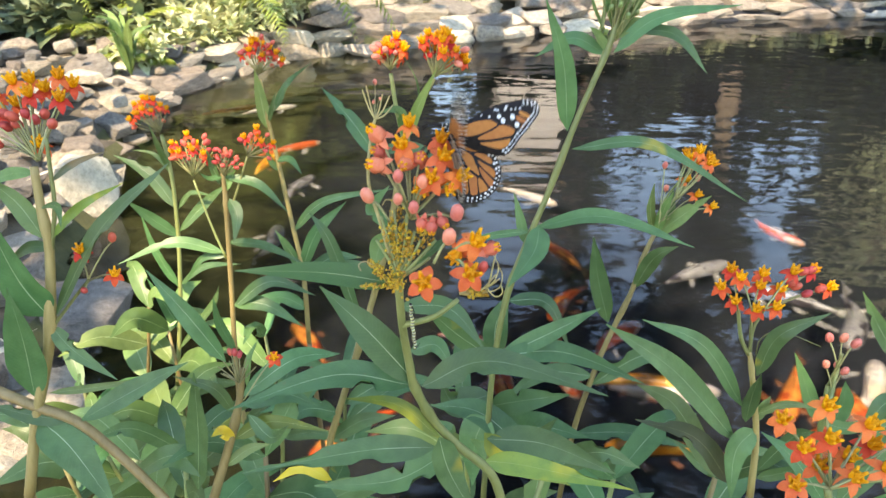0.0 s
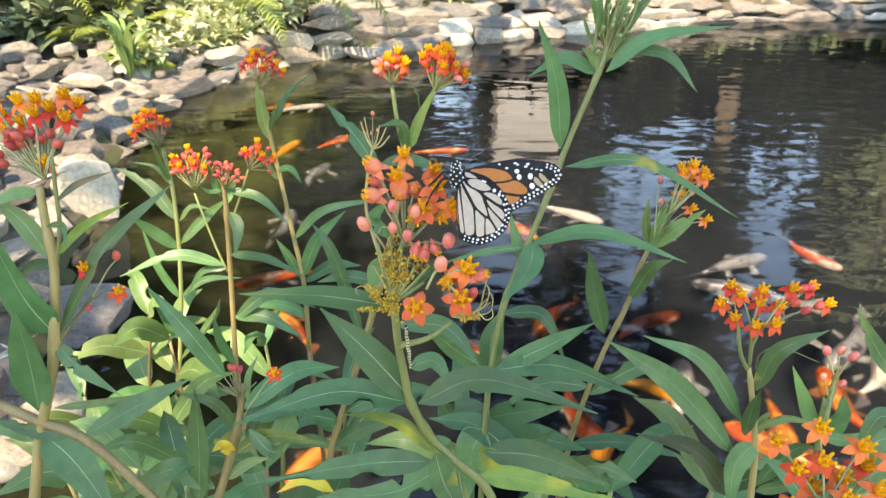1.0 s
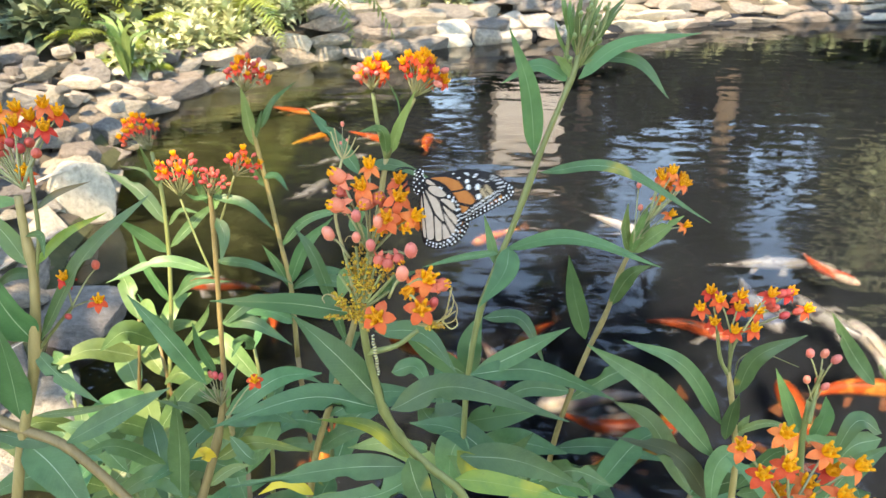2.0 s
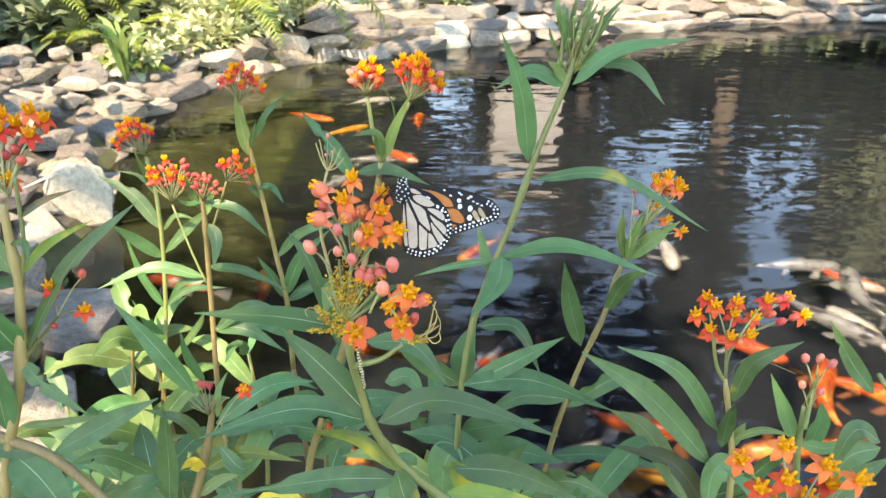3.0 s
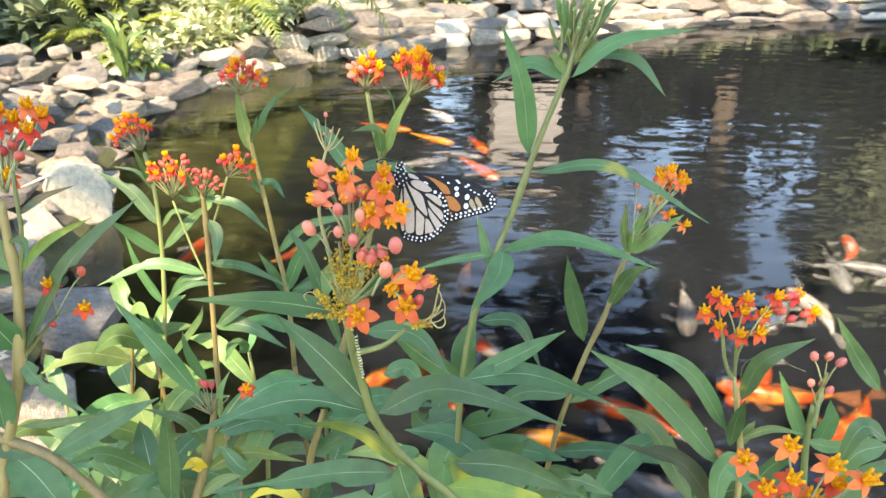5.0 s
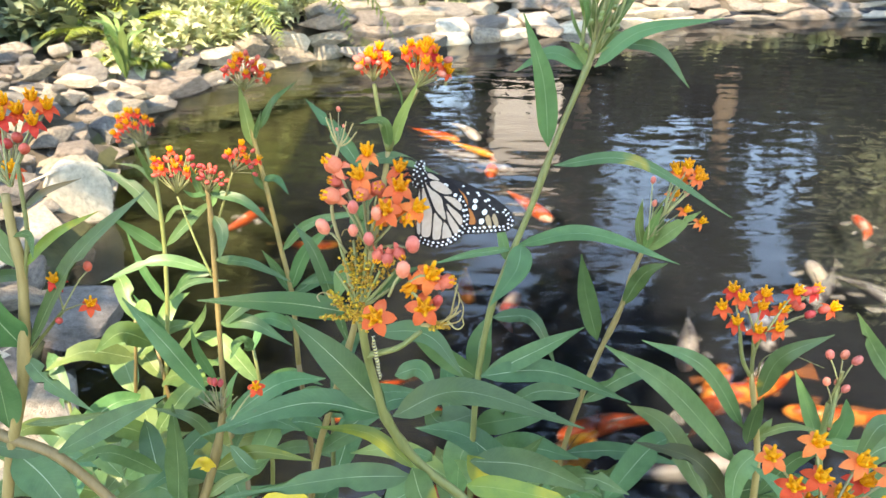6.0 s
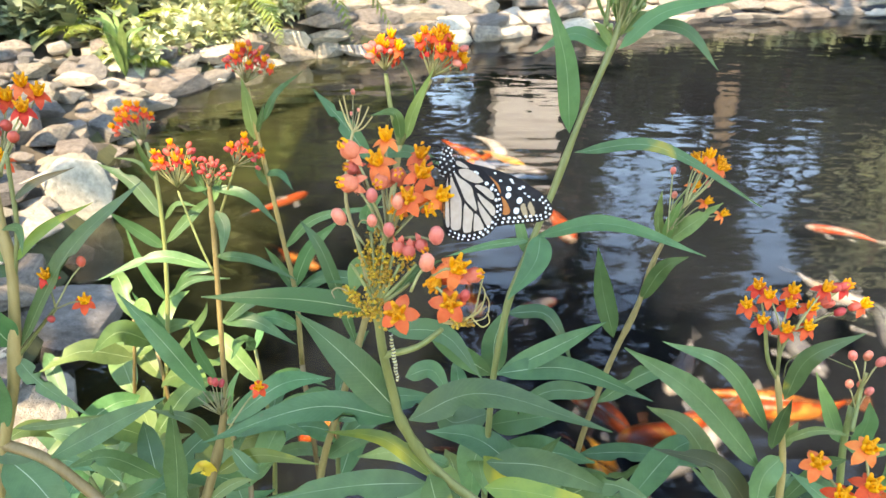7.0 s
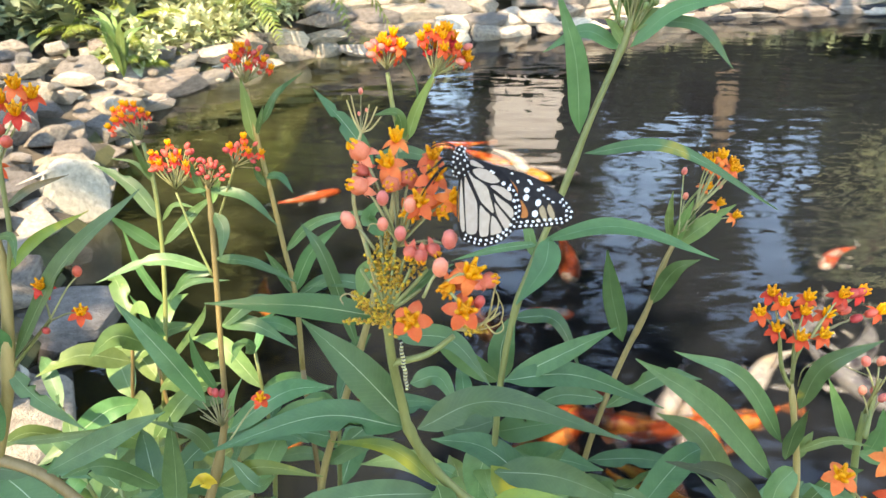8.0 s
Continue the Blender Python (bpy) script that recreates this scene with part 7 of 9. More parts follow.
def fore_cells(tone, tip):
    """A long orange cell behind the hindwing's edge, tan cells towards the black tip, white spots along the margin."""
    cells = [(cell((4.8, 2.6), (8.2, 3.0), (12.2, 3.1), (16.4, 2.2), (19.4, 1.0), (21.2, -1.2), (20.8, -1.9), (18.8, -2.3), (15.3, -2.6), (10.3, -2.3), (5.0, -0.6)), tone),
             (cell((18.6, -3.1), (21.6, -2.4), (23.5, -2.8), (26.1, -4.8), (27.1, -6.4), (26.6, -7.5), (25.0, -8.1), (21.8, -7.6), (16.0, -6.4), (11.0, -4.2), (14.0, -3.3)), tone),
             (cell((11.2, -6.0), (16.0, -7.4), (21.6, -8.6), (24.0, -9.2), (22.0, -11.3), (18.5, -11.6), (14, -8.8)), tone),
             (cell((29.9, -1.4), (31.2, -1.9), (33.3, -4.6), (33.3, -6.0), (31.2, -5.0), (29.6, -3.1)), tip),
             (cell((31.8, 0.0), (33.1, -0.4), (35.3, -2.8), (35.3, -4.2), (34.2, -4.1), (31.9, -1.9)), tip),
             (cell((30.6, -5.7), (32.0, -6.6), (30.6, -7.1), (29.9, -6.6)), tip)]
    dots = beads(FORE, 4, 11, 0.85, 1.8, 0.42, 7) + beads(FORE, 4, 11, 2.2, 1.9, 0.50, 8)
    for x, y, k, q in ((16.4, 4.3, 0.5, 0.6), (19.3, 2.6, 0.6, 0.7), (22.7, 4.4, 0.75, 0.5), (23.6, 3.8, 0.65, 0.5), (26.8, 2.9, 0.7, 0.6), (27.6, 3.8, 0.7, 0.7), (29.1, 2.0, 0.5, 0.6),
                       (30.9, 1.5, 0.6, 0.5), (32.8, 1.1, 0.6, 0.5), (23.2, 1.2, 0.95, 0.95), (24.0, -1.1, 0.95, 1.2), (28.4, -1.1, 1.0, 1.25), (28.9, -4.9, 1.05, 1.15)):
        dots.append(dot(x, y, k, 9, q))
    return cells, dots


def butterfly():
    """Head up along y, wings out along x, near pair towards +z."""
    b = empty("butterfly", (0, 0, 0), "orange monarch butterfly with black veins sipping at a flower", "butterfly")
    v, f, _ = join(ball((0.2 * MM, 2.0 * MM, 0), 3.0 * MM, 10, 8, (1.0, 1.45, 0.9)))
    thorax = part("thorax", mesh_of("thorax", v, f, BLACK), b)
    v, f, _ = join(ball((0.2 * MM, 7.0 * MM, 0), 1.75 * MM, 9, 7, (1, 1.1, 1.1)), ball((-0.5 * MM, 7.7 * MM, 1.3 * MM), .85 * MM, 7, 5), ball((-0.5 * MM, 7.7 * MM, -1.3 * MM), .85 * MM, 7, 5))
    part("head", mesh_of("head", v, f, BLACK), b)
    v, f = tube([(0.6 * MM, -1 * MM, 0), (1.6 * MM, -8 * MM, 0), (2.2 * MM, -16 * MM, 0), (2.4 * MM, -20 * MM, 0)], (.95 * MM, .55 * MM), 9, 12)
    part("abdomen", mesh_of("abdomen", v, f, BLACK), b)
    rnd = random.Random(4)
    pieces = []
    for i in range(46):
        t, y = i * 2.4, -1.8 + 10.2 * i / 45
        if y < 5.4:
            r = 3.0 * math.sqrt(max(0.12, 1 - ((y - 2.0) / 4.35) ** 2))
            at = Vector((math.cos(t) * r + .2, y, math.sin(t) * r * 0.9))
        else:
            r = 1.8 * math.sqrt(max(0.15, 1 - ((y - 7.0) / 1.95) ** 2))
            at = Vector((math.cos(t) * r + .2, y, math.sin(t) * r * 1.1))
        pieces.append(ball(at * MM, rnd.uniform(.36, .52) * MM, 6, 4))
    v, f, _ = join(*pieces)
    part("white_spotting", mesh_of("white_spotting", v, f, WHITE), thorax)
    for s in (1, -1):
        v, f = tube([Vector(q) * MM for q in ((-0.3, 7.4, .5 * s), (-3, 9.2, 1.6 * s), (-7, 9.6, 3 * s), (-9.5, 8.6, 3.6 * s))], (.16 * MM, .30 * MM), 5, 9)
        part("antenna", mesh_of("antenna", v, f, BLACK), b)
        for y, reachx, drop in ((3.5, -8.5, -4), (1.0, -10, -9)):
            v, f = tube([Vector(q) * MM for q in ((-1.5, y, 1.0 * s), (-5, y + 1.2, 2.2 * s), (reachx, y + drop * .45, 2.6 * s), (reachx - 3, y + drop, 2.2 * s))], (.38 * MM, .2 * MM), 5, 9)
            part("leg", mesh_of("leg", v, f, BLACK), b)
    v, f = tube([Vector(q) * MM for q in ((-0.8, 6.0, 0), (-4, 3.5, .6), (-7.5, -1, 1), (-9, -4, 1))], (.25 * MM, .15 * MM), 5, 8)
    part("proboscis", mesh_of("proboscis", v, f, BLACK), b)
    wings = {}
    for side, tone, hindtone, tip in ((1, ORANGE, CREAM, TAN), (-1, ORANGE, ORANGE, ORANGE)):
        c, d = hind_cells(hindtone, ORANGE)
        wings["hind", side] = wing("hindwing", b, HIND, c, d, side, "cream hindwing with black veins and white dots" if side > 0 else "orange hindwing with black veins")
        c, d = fore_cells(tone, tip)
        wings["fore", side] = wing("forewing", b, FORE, c, d, side, "orange forewing with black tip and white dots")
    return b, wings


# ---------------------------------------------------------------- koi
def koi_meshes(seed, bend):
    rnd = random.Random(seed)
    n, sides = 16, 12
    verts, faces = [], []

    def spine(f):
        return Vector((0.5 - f, bend * math.sin(f * 3.6 + 0.3) * f * 0.16, 0))
    for i in range(n + 1):
        f = i / n * 0.86
        r = 0.105 * math.sin(math.pi * min(1, (f / 0.86) ** 0.62 * 0.93 + 0.05)) ** 0.8
        r = max(r, 0.022)
        c = spine(f)
        for s in range(sides):
            t = 2 * math.pi * s / sides
            verts.append(c + Vector((0, math.cos(t) * r * 0.92, math.sin(t) * r * 1.12)))
    for i in range(n):
        for s in range(sides):
            t = (s + 1) % sides
            faces.append((i * sides + s, i * sides + t, (i + 1) * sides + t, (i + 1) * sides + s))
    faces += [tuple(range(sides))[::-1], tuple(n * sides + s for s in range(sides))]

    def fin(root0, root1, tip1, tip0, thick=0.006, rows=4):
        v, fa = [], []
        for i in range(rows + 1):
            f = i / rows
            a, b = Vector(root0).lerp(Vector(root1), f), Vector(tip0).lerp(Vector(tip1), f)
            for j in range(4):
                g = j / 3
                q = a.lerp(b, g)
                v.append(q + Vector((0, 0, thick * (1 - g))) + Vector((0, 0.012 * math.sin(g * 3 + f * 2), 0)))
                v.append(q - Vector((0, 0, thick * (1 - g))) + Vector((0, 0.012 * math.sin(g * 3 + f * 2), 0)))
        for i in range(rows):
            for j in range(3):
                k = i * 8 + j * 2
                fa += [(k, k + 2, k + 10, k + 8), (k + 1, k + 9, k + 11, k + 3)]
        return v, fa
    e = spine(0.86)
    tail = fin(e + Vector((.02, 0, .02)), e + Vector((.02, 0, -.02)), e + Vector((-.19, bend * .05 + .07, -.10)), e + Vector((-.19, bend * .05 - .06, .11)))
    back = fin((0.16, 0, 0.09), (-0.16, spine(.66).y, .05), (-0.20, spine(.7).y, .085), (0.08, .012, 0.165))
    pec = [fin((0.27, s * .075, -.03), (0.21, s * .08, -.04), (0.10, s * .20, -.055), (0.19, s * .235, -.05)) for s in (1, -1)]
    pel = [fin((-0.02, s * .055, -.06), (-0.08, s * .05, -.06), (-0.15, s * .12, -.08), (-0.09, s * .13, -.08)) for s in (1, -1)]
    return (verts, faces), tail, back, pec, pel


KOI_SHAPES = [koi_meshes(i, b) for i, b in enumerate((0.9, -0.9, 0.25, -0.4))]
KOI_LABELS = {"orange": "plain orange koi carp gliding under the surface", "red_white": "red and white koi carp gliding under the surface", "white": "pale cream koi carp gliding under the surface",
              "gold": "golden yellow koi carp gliding under the surface", "grey": "grey and black koi carp gliding under the surface", "calico": "orange koi carp with white blotches gliding under the surface"}


def koi(colour, length, shape):
    body, tail, back, pec, pel = KOI_SHAPES[shape]
    k = empty("koi", (0, 0, 0), KOI_LABELS[colour], "fish", "koi in the pond")
    m = KOI[colour]
    skin = KOI_FIN_RED if colour in ("orange", "gold") else KOI_FIN

    def scaled(v):
        return [Vector(q) * length for q in v]
    part("body", mesh_of("body", scaled(body[0]), body[1], m), k)
    part("tail_fin", mesh_of("tail_fin", scaled(tail[0]), tail[1], skin), k)
    part("dorsal_fin", mesh_of("dorsal_fin", scaled(back[0]), back[1], skin), k)
    for v, f in pec:
        part("pectoral_fin", mesh_of("pectoral_fin", scaled(v), f, skin), k)
    for v, f in pel:
        part("pelvic_fin", mesh_of("pelvic_fin", scaled(v), f, skin), k)
    return k


# ---------------------------------------------------------------- shoots, aphids, caterpillar
# the paler leaf colour on these first shoots stands in for a sunlit patch
shoot((-0.425, 0.790, 0.180), (-0.462, 0.771, 0.614), 4, 0.12, 100, LEAF, 0.25)
shoot((-0.431, 0.820, 0.180), (-0.390, 0.842, 0.690), 4, 0.135, 102, LEAF_FRESH, 0.27)
shoot((-0.360, 0.679, 0.180), (-0.393, 0.661, 0.617), 4, 0.135, 103, LEAF_FRESH, 0.27)
shoot((-0.348, 0.747, 0.180), (-0.334, 0.712, 0.608), 4, 0.135, 104, LEAF_FRESH, 0.27)
shoot((-0.310, 0.615, 0.180), (-0.327, 0.614, 0.635), 4, 0.135, 105, LEAF_FRESH, 0.27)
shoot((-0.404, 0.602, 0.180), (-0.387, 0.576, 0.670), 4, 0.12, 106, LEAF, 0.25)
shoot((-0.217, 0.491, 0.180), (-0.216, 0.478, 0.766), 5, 0.125, 200, None, 0.23)
shoot((-0.136, 0.518, 0.180), (-0.144, 0.461, 0.776), 5, 0.125, 201, None, 0.23)
shoot((0.056, 0.543, 0.180), (0.017, 0.489, 0.788), 5, 0.125, 205, None, 0.23)
shoot((0.034, 0.473, 0.180), (0.074, 0.417, 0.800), 5, 0.125, 206, None, 0.23)
shoot((0.119, 0.484, 0.180), (0.132, 0.438, 0.774), 5, 0.125, 207, None, 0.23)
shoot((0.230, 0.440, 0.180), (0.204, 0.423, 0.789), 5, 0.125, 208, None, 0.23)
shoot((0.369, 0.471, 0.180), (0.338, 0.455, 0.764), 5, 0.125, 210, None, 0.23)
shoot((-0.346, 0.820, 0.180), (-0.371, 0.845, 0.652), 4, 0.135, 300, LEAF_FRESH, 0.27)
shoot((-0.270, 0.820, 0.180), (-0.231, 0.808, 0.667), 4, 0.125, 302, LEAF, 0.21)
shoot((-0.089, 0.686, 0.180), (-0.107, 0.652, 0.712), 4, 0.125, 304, LEAF, 0.21)
crust(weed_main, [((-0.0228, 0.2841, 1.0617), (-0.0203, 0.2719, 1.0367), 110, 0.0022),
    ((-0.0325, 0.2769, 1.0469), (-0.0228, 0.2735, 1.0399), 50, 0.0014),
    ((-0.0349, 0.2730, 1.0388), (-0.0203, 0.2727, 1.0382), 30, 0.0008),
    ((-0.0203, 0.2809, 1.0552), (-0.0058, 0.2831, 1.0595), 50, 0.0016),
    ((-0.0191, 0.2788, 1.0508), (-0.0094, 0.2809, 1.0552), 40, 0.0016),
    ((0.0075, 0.2719, 1.0367), (0.0136, 0.2712, 1.0351), 34, 0.0012),
    ((-0.0264, 0.2831, 1.0595), (-0.0228, 0.2788, 1.0508), 40, 0.0014),
    ((-0.0203, 0.2862, 1.0660), (-0.0119, 0.2884, 1.0704), 20, 0.0016),
    ((-0.0228, 0.2868, 1.0671), (-0.0143, 0.2778, 1.0486), 50, 0.002)])
caterpillar_on_stem = caterpillar((-0.0164, 0.2771, 1.0269), (-0.0147, 0.2782, 1.0039))
strap_plant(-1.92, 4.55, 0.16, 9, 0.46, 3)
strap_plant(-2.45, 5.15, 0.3, 8, 0.40, 5)

monarch, monarch_wings = butterfly()

# ---------------------------------------------------------------- the koi of the pond
koi_cream_a = koi("white", 0.34, 2)
koi_orange_a = koi("calico", 0.31, 0)
koi_orange_b = koi("orange", 0.3, 1)
koi_orange_c = koi("orange", 0.28, 3)
koi_calico = koi("calico", 0.34, 1)
koi_gold = koi("gold", 0.36, 2)
koi_orange_d = koi("orange", 0.4, 2)
koi_cream_b = koi("white", 0.4, 0)
koi_twotone = koi("calico", 0.42, 2)
koi_grey_a = koi("grey", 0.36, 0)
koi_grey_b = koi("grey", 0.34, 1)
koi_peach = koi("calico", 0.34, 3)
koi_red_a = koi("red_white", 0.3, 1)
koi_grey_c = koi("grey", 0.36, 2)
koi_big_cream = koi("white", 0.34, 1)
koi_orange_e = koi("orange", 0.34, 0)
koi_red_b = koi("orange", 0.28, 3)
koi_red_c = koi("red_white", 0.28, 0)
koi_far_red = koi("orange", 0.34, 2)
koi_low_orange = koi("gold", 0.3, 0)
koi_low_cream = koi("white", 0.36, 3)
koi_low_red = koi("orange", 0.34, 1)
koi_low_calico = koi("orange", 0.34, 2)
koi_pale_a = koi("grey", 0.4, 0)
koi_pale_b = koi("grey", 0.4, 3)
koi_orange_f = koi("orange", 0.36, 0)
koi_orange_g = koi("orange", 0.34, 2)
koi_orange_h = koi("gold", 0.3, 1)

def motions():
    walk(weed_side, [(0.0, pose(-0.3060, 0.4406, 0.2000, -0.02, -0.09, 0.07)), (0.5, pose(-0.3060, 0.4406, 0.2000, 0.10, 0.03, -0.20)), (1.0, pose(-0.3060, 0.4406, 0.2000, 0.00, -0.00, 0.00)),
        (1.5, pose(-0.3060, 0.4406, 0.2000, 0.19, 0.13, -0.07)), (3.0, pose(-0.3060, 0.4406, 0.2000, 0.18, 0.16, -0.54)), (3.5, pose(-0.3060, 0.4406, 0.2000, 0.29, 0.08, -0.35)),
        (4.0, pose(-0.3060, 0.4406, 0.2000, 0.12, 0.14, -0.31)), (4.5, pose(-0.3060, 0.4406, 0.2000, 0.33, 0.26, -0.38)), (6.0, pose(-0.3060, 0.4406, 0.2000, 0.37, 0.24, -0.13)),
        (6.5, pose(-0.3060, 0.4406, 0.2000, 0.26, 0.20, -0.18)), (7.0, pose(-0.3060, 0.4406, 0.2000, 0.39, 0.21, -0.12)), (7.5, pose(-0.3060, 0.4406, 0.2000, 0.40, 0.32, -0.32)),
        (8.0, pose(-0.3060, 0.4406, 0.2000, 0.73, 0.39, -0.12))])
    walk(weed_thin, [(0.0, pose(-0.3714, 0.8200, 0.2000, -0.98, -0.33, 0.01)), (0.5, pose(-0.3714, 0.8200, 0.2000, -0.33, 0.32, -0.00)), (1.0, pose(-0.3714, 0.8200, 0.2000, 0.00, -0.00, 0.00)),
        (1.5, pose(-0.3714, 0.8200, 0.2000, -0.11, -0.03, 0.00)), (3.0, pose(-0.3714, 0.8200, 0.2000, 0.16, 0.33, -0.00)), (3.5, pose(-0.3714, 0.8200, 0.2000, 0.26, 0.32, -0.00)),
        (4.0, pose(-0.3714, 0.8200, 0.2000, 0.32, -0.05, -0.00)), (4.5, pose(-0.3714, 0.8200, 0.2000, -0.23, 0.09, -0.00)), (6.0, pose(-0.3714, 0.8200, 0.2000, -0.19, -0.07, 0.00)),
        (6.5, pose(-0.3714, 0.8200, 0.2000, -0.40, -0.15, 0.00)), (7.0, pose(-0.3714, 0.8200, 0.2000, -0.20, 0.02, 0.00)), (7.5, pose(-0.3714, 0.8200, 0.2000, -0.28, -0.06, 0.00)),
        (8.0, pose(-0.3714, 0.8200, 0.2000, -0.32, -0.11, 0.00))])
    walk(weed_forked, [(0.0, pose(-0.2504, 0.7627, 0.2000, -0.45, -0.13, -0.06)), (0.5, pose(-0.2504, 0.7627, 0.2000, -0.05, 0.18, 0.03)), (1.0, pose(-0.2504, 0.7627, 0.2000, 0.00, -0.00, 0.00)),
        (1.5, pose(-0.2504, 0.7627, 0.2000, 0.26, 0.06, -0.09)), (3.0, pose(-0.2504, 0.7627, 0.2000, 0.59, 0.08, -0.25)), (3.5, pose(-0.2504, 0.7627, 0.2000, 0.68, 0.07, -0.18)),
        (4.0, pose(-0.2504, 0.7627, 0.2000, 0.46, 0.02, -0.13)), (4.5, pose(-0.2504, 0.7627, 0.2000, 0.39, 0.09, -0.19)), (6.0, pose(-0.2504, 0.7627, 0.2000, 0.34, 0.07, -0.01)),
        (6.5, pose(-0.2504, 0.7627, 0.2000, -0.00, -0.02, 0.01)), (7.0, pose(-0.2504, 0.7627, 0.2000, 0.24, 0.11, -0.01)), (7.5, pose(-0.2504, 0.7627, 0.2000, -0.05, 0.03, -0.02)),
        (8.0, pose(-0.2504, 0.7627, 0.2000, 0.23, 0.10, -0.10))])
    walk(weed_back, [(0.0, pose(-0.1734, 0.8200, 0.2000, 0.44, 0.07, 0.00)), (0.5, pose(-0.1734, 0.8200, 0.2000, -0.16, 0.02, -0.00)), (1.0, pose(-0.1734, 0.8200, 0.2000, 0.00, -0.00, 0.00)),
        (1.5, pose(-0.1734, 0.8200, 0.2000, 0.07, -0.09, 0.00)), (3.0, pose(-0.1734, 0.8200, 0.2000, 2.43, 0.56, 0.02)), (3.5, pose(-0.1734, 0.8200, 0.2000, 2.26, 0.52, 0.02)),
        (4.0, pose(-0.1734, 0.8200, 0.2000, 2.63, 0.44, 0.02)), (4.5, pose(-0.1734, 0.8200, 0.2000, 2.07, 0.62, 0.02)), (6.0, pose(-0.1734, 0.8200, 0.2000, 2.24, 0.44, 0.02)),
        (6.5, pose(-0.1734, 0.8200, 0.2000, 2.42, 0.50, 0.02)), (7.0, pose(-0.1734, 0.8200, 0.2000, 2.31, 0.53, 0.02)), (7.5, pose(-0.1734, 0.8200, 0.2000, 2.61, 0.48, 0.02)),
        (8.0, pose(-0.1734, 0.8200, 0.2000, 2.63, 0.58, 0.02))])
    walk(weed_twin, [(0.0, pose(-0.1245, 0.5954, 0.2000, 0.44, -0.08, -0.02)), (0.5, pose(-0.1245, 0.5954, 0.2000, -0.43, 0.03, 0.12)), (1.0, pose(-0.1245, 0.5954, 0.2000, 0.00, -0.00, 0.00)),
        (1.5, pose(-0.1246, 0.5954, 0.2000, 0.01, -0.04, -0.08)), (3.0, pose(-0.1246, 0.5954, 0.2000, -0.29, 0.05, -0.16)), (3.5, pose(-0.1246, 0.5954, 0.2000, -0.09, 0.13, -0.27)),
        (4.0, pose(-0.1246, 0.5954, 0.2000, -0.46, -0.19, -0.03)), (4.5, pose(-0.1246, 0.5954, 0.2000, -0.16, 0.02, -0.09)), (6.0, pose(-0.1245, 0.5954, 0.2000, -0.38, -0.16, 0.09)),
        (6.5, pose(-0.1245, 0.5954, 0.2000, -0.34, -0.13, 0.19)), (7.0, pose(-0.1245, 0.5954, 0.2000, -0.07, 0.04, 0.09)), (7.5, pose(-0.1245, 0.5954, 0.2000, -0.14, -0.10, 0.31)),
        (8.0, pose(-0.1245, 0.5954, 0.2000, -0.05, -0.01, 0.20))])
    walk(weed_tall, [(0.0, pose(0.0291, 0.4591, 0.2000, 0.13, 0.14, -0.16)), (0.5, pose(0.0292, 0.4590, 0.2000, 0.02, 0.03, 0.09)), (1.0, pose(0.0291, 0.4590, 0.2000, 0.00, -0.00, 0.00)),
        (1.5, pose(0.0291, 0.4590, 0.1999, -0.09, -0.04, 0.20)), (3.0, pose(0.0291, 0.4590, 0.2000, 0.04, -0.05, -0.00)), (3.5, pose(0.0291, 0.4591, 0.2000, -0.20, 0.16, 0.00)),
        (4.0, pose(0.0291, 0.4590, 0.2000, 0.14, 0.02, -0.00)), (4.5, pose(0.0291, 0.4591, 0.2000, -0.16, -0.20, 0.00)), (6.0, pose(0.0291, 0.4591, 0.2000, -0.20, 0.02, 0.00)),
        (6.5, pose(0.0291, 0.4591, 0.2000, -0.51, 0.11, 0.01)), (7.0, pose(0.0291, 0.4591, 0.2000, -0.51, 0.11, 0.01)), (7.5, pose(0.0291, 0.4591, 0.2000, -0.51, 0.11, 0.01)),
        (8.0, pose(0.0291, 0.4591, 0.2000, -0.51, 0.11, 0.01))])
    walk(weed_leaning, [(0.0, pose(0.1087, 0.5554, 0.2000, 0.21, 0.06, 0.51)), (0.5, pose(0.1087, 0.5554, 0.2000, 0.05, 0.07, 0.60)), (1.0, pose(0.1087, 0.5554, 0.2000, 0.00, -0.00, 0.00)),
        (1.5, pose(0.1087, 0.5554, 0.2000, 0.10, -0.04, 0.03)), (3.0, pose(0.1087, 0.5554, 0.2000, 0.17, -0.08, 0.79)), (3.5, pose(0.1087, 0.5554, 0.2000, 0.11, -0.03, -1.37)),
        (4.0, pose(0.1087, 0.5554, 0.2001, 0.72, -0.38, -0.71)), (4.5, pose(0.1087, 0.5554, 0.2000, -0.15, -0.08, 1.12)), (6.0, pose(0.1087, 0.5554, 0.2000, 0.20, -0.03, 1.26)),
        (6.5, pose(0.1087, 0.5554, 0.2000, 0.19, 0.09, 1.45)), (7.0, pose(0.1087, 0.5554, 0.2000, -0.03, -0.01, 1.06)), (7.5, pose(0.1087, 0.5554, 0.2000, 0.15, -0.18, 1.63)),
        (8.0, pose(0.1087, 0.5554, 0.2001, -0.09, 0.06, 0.62))])
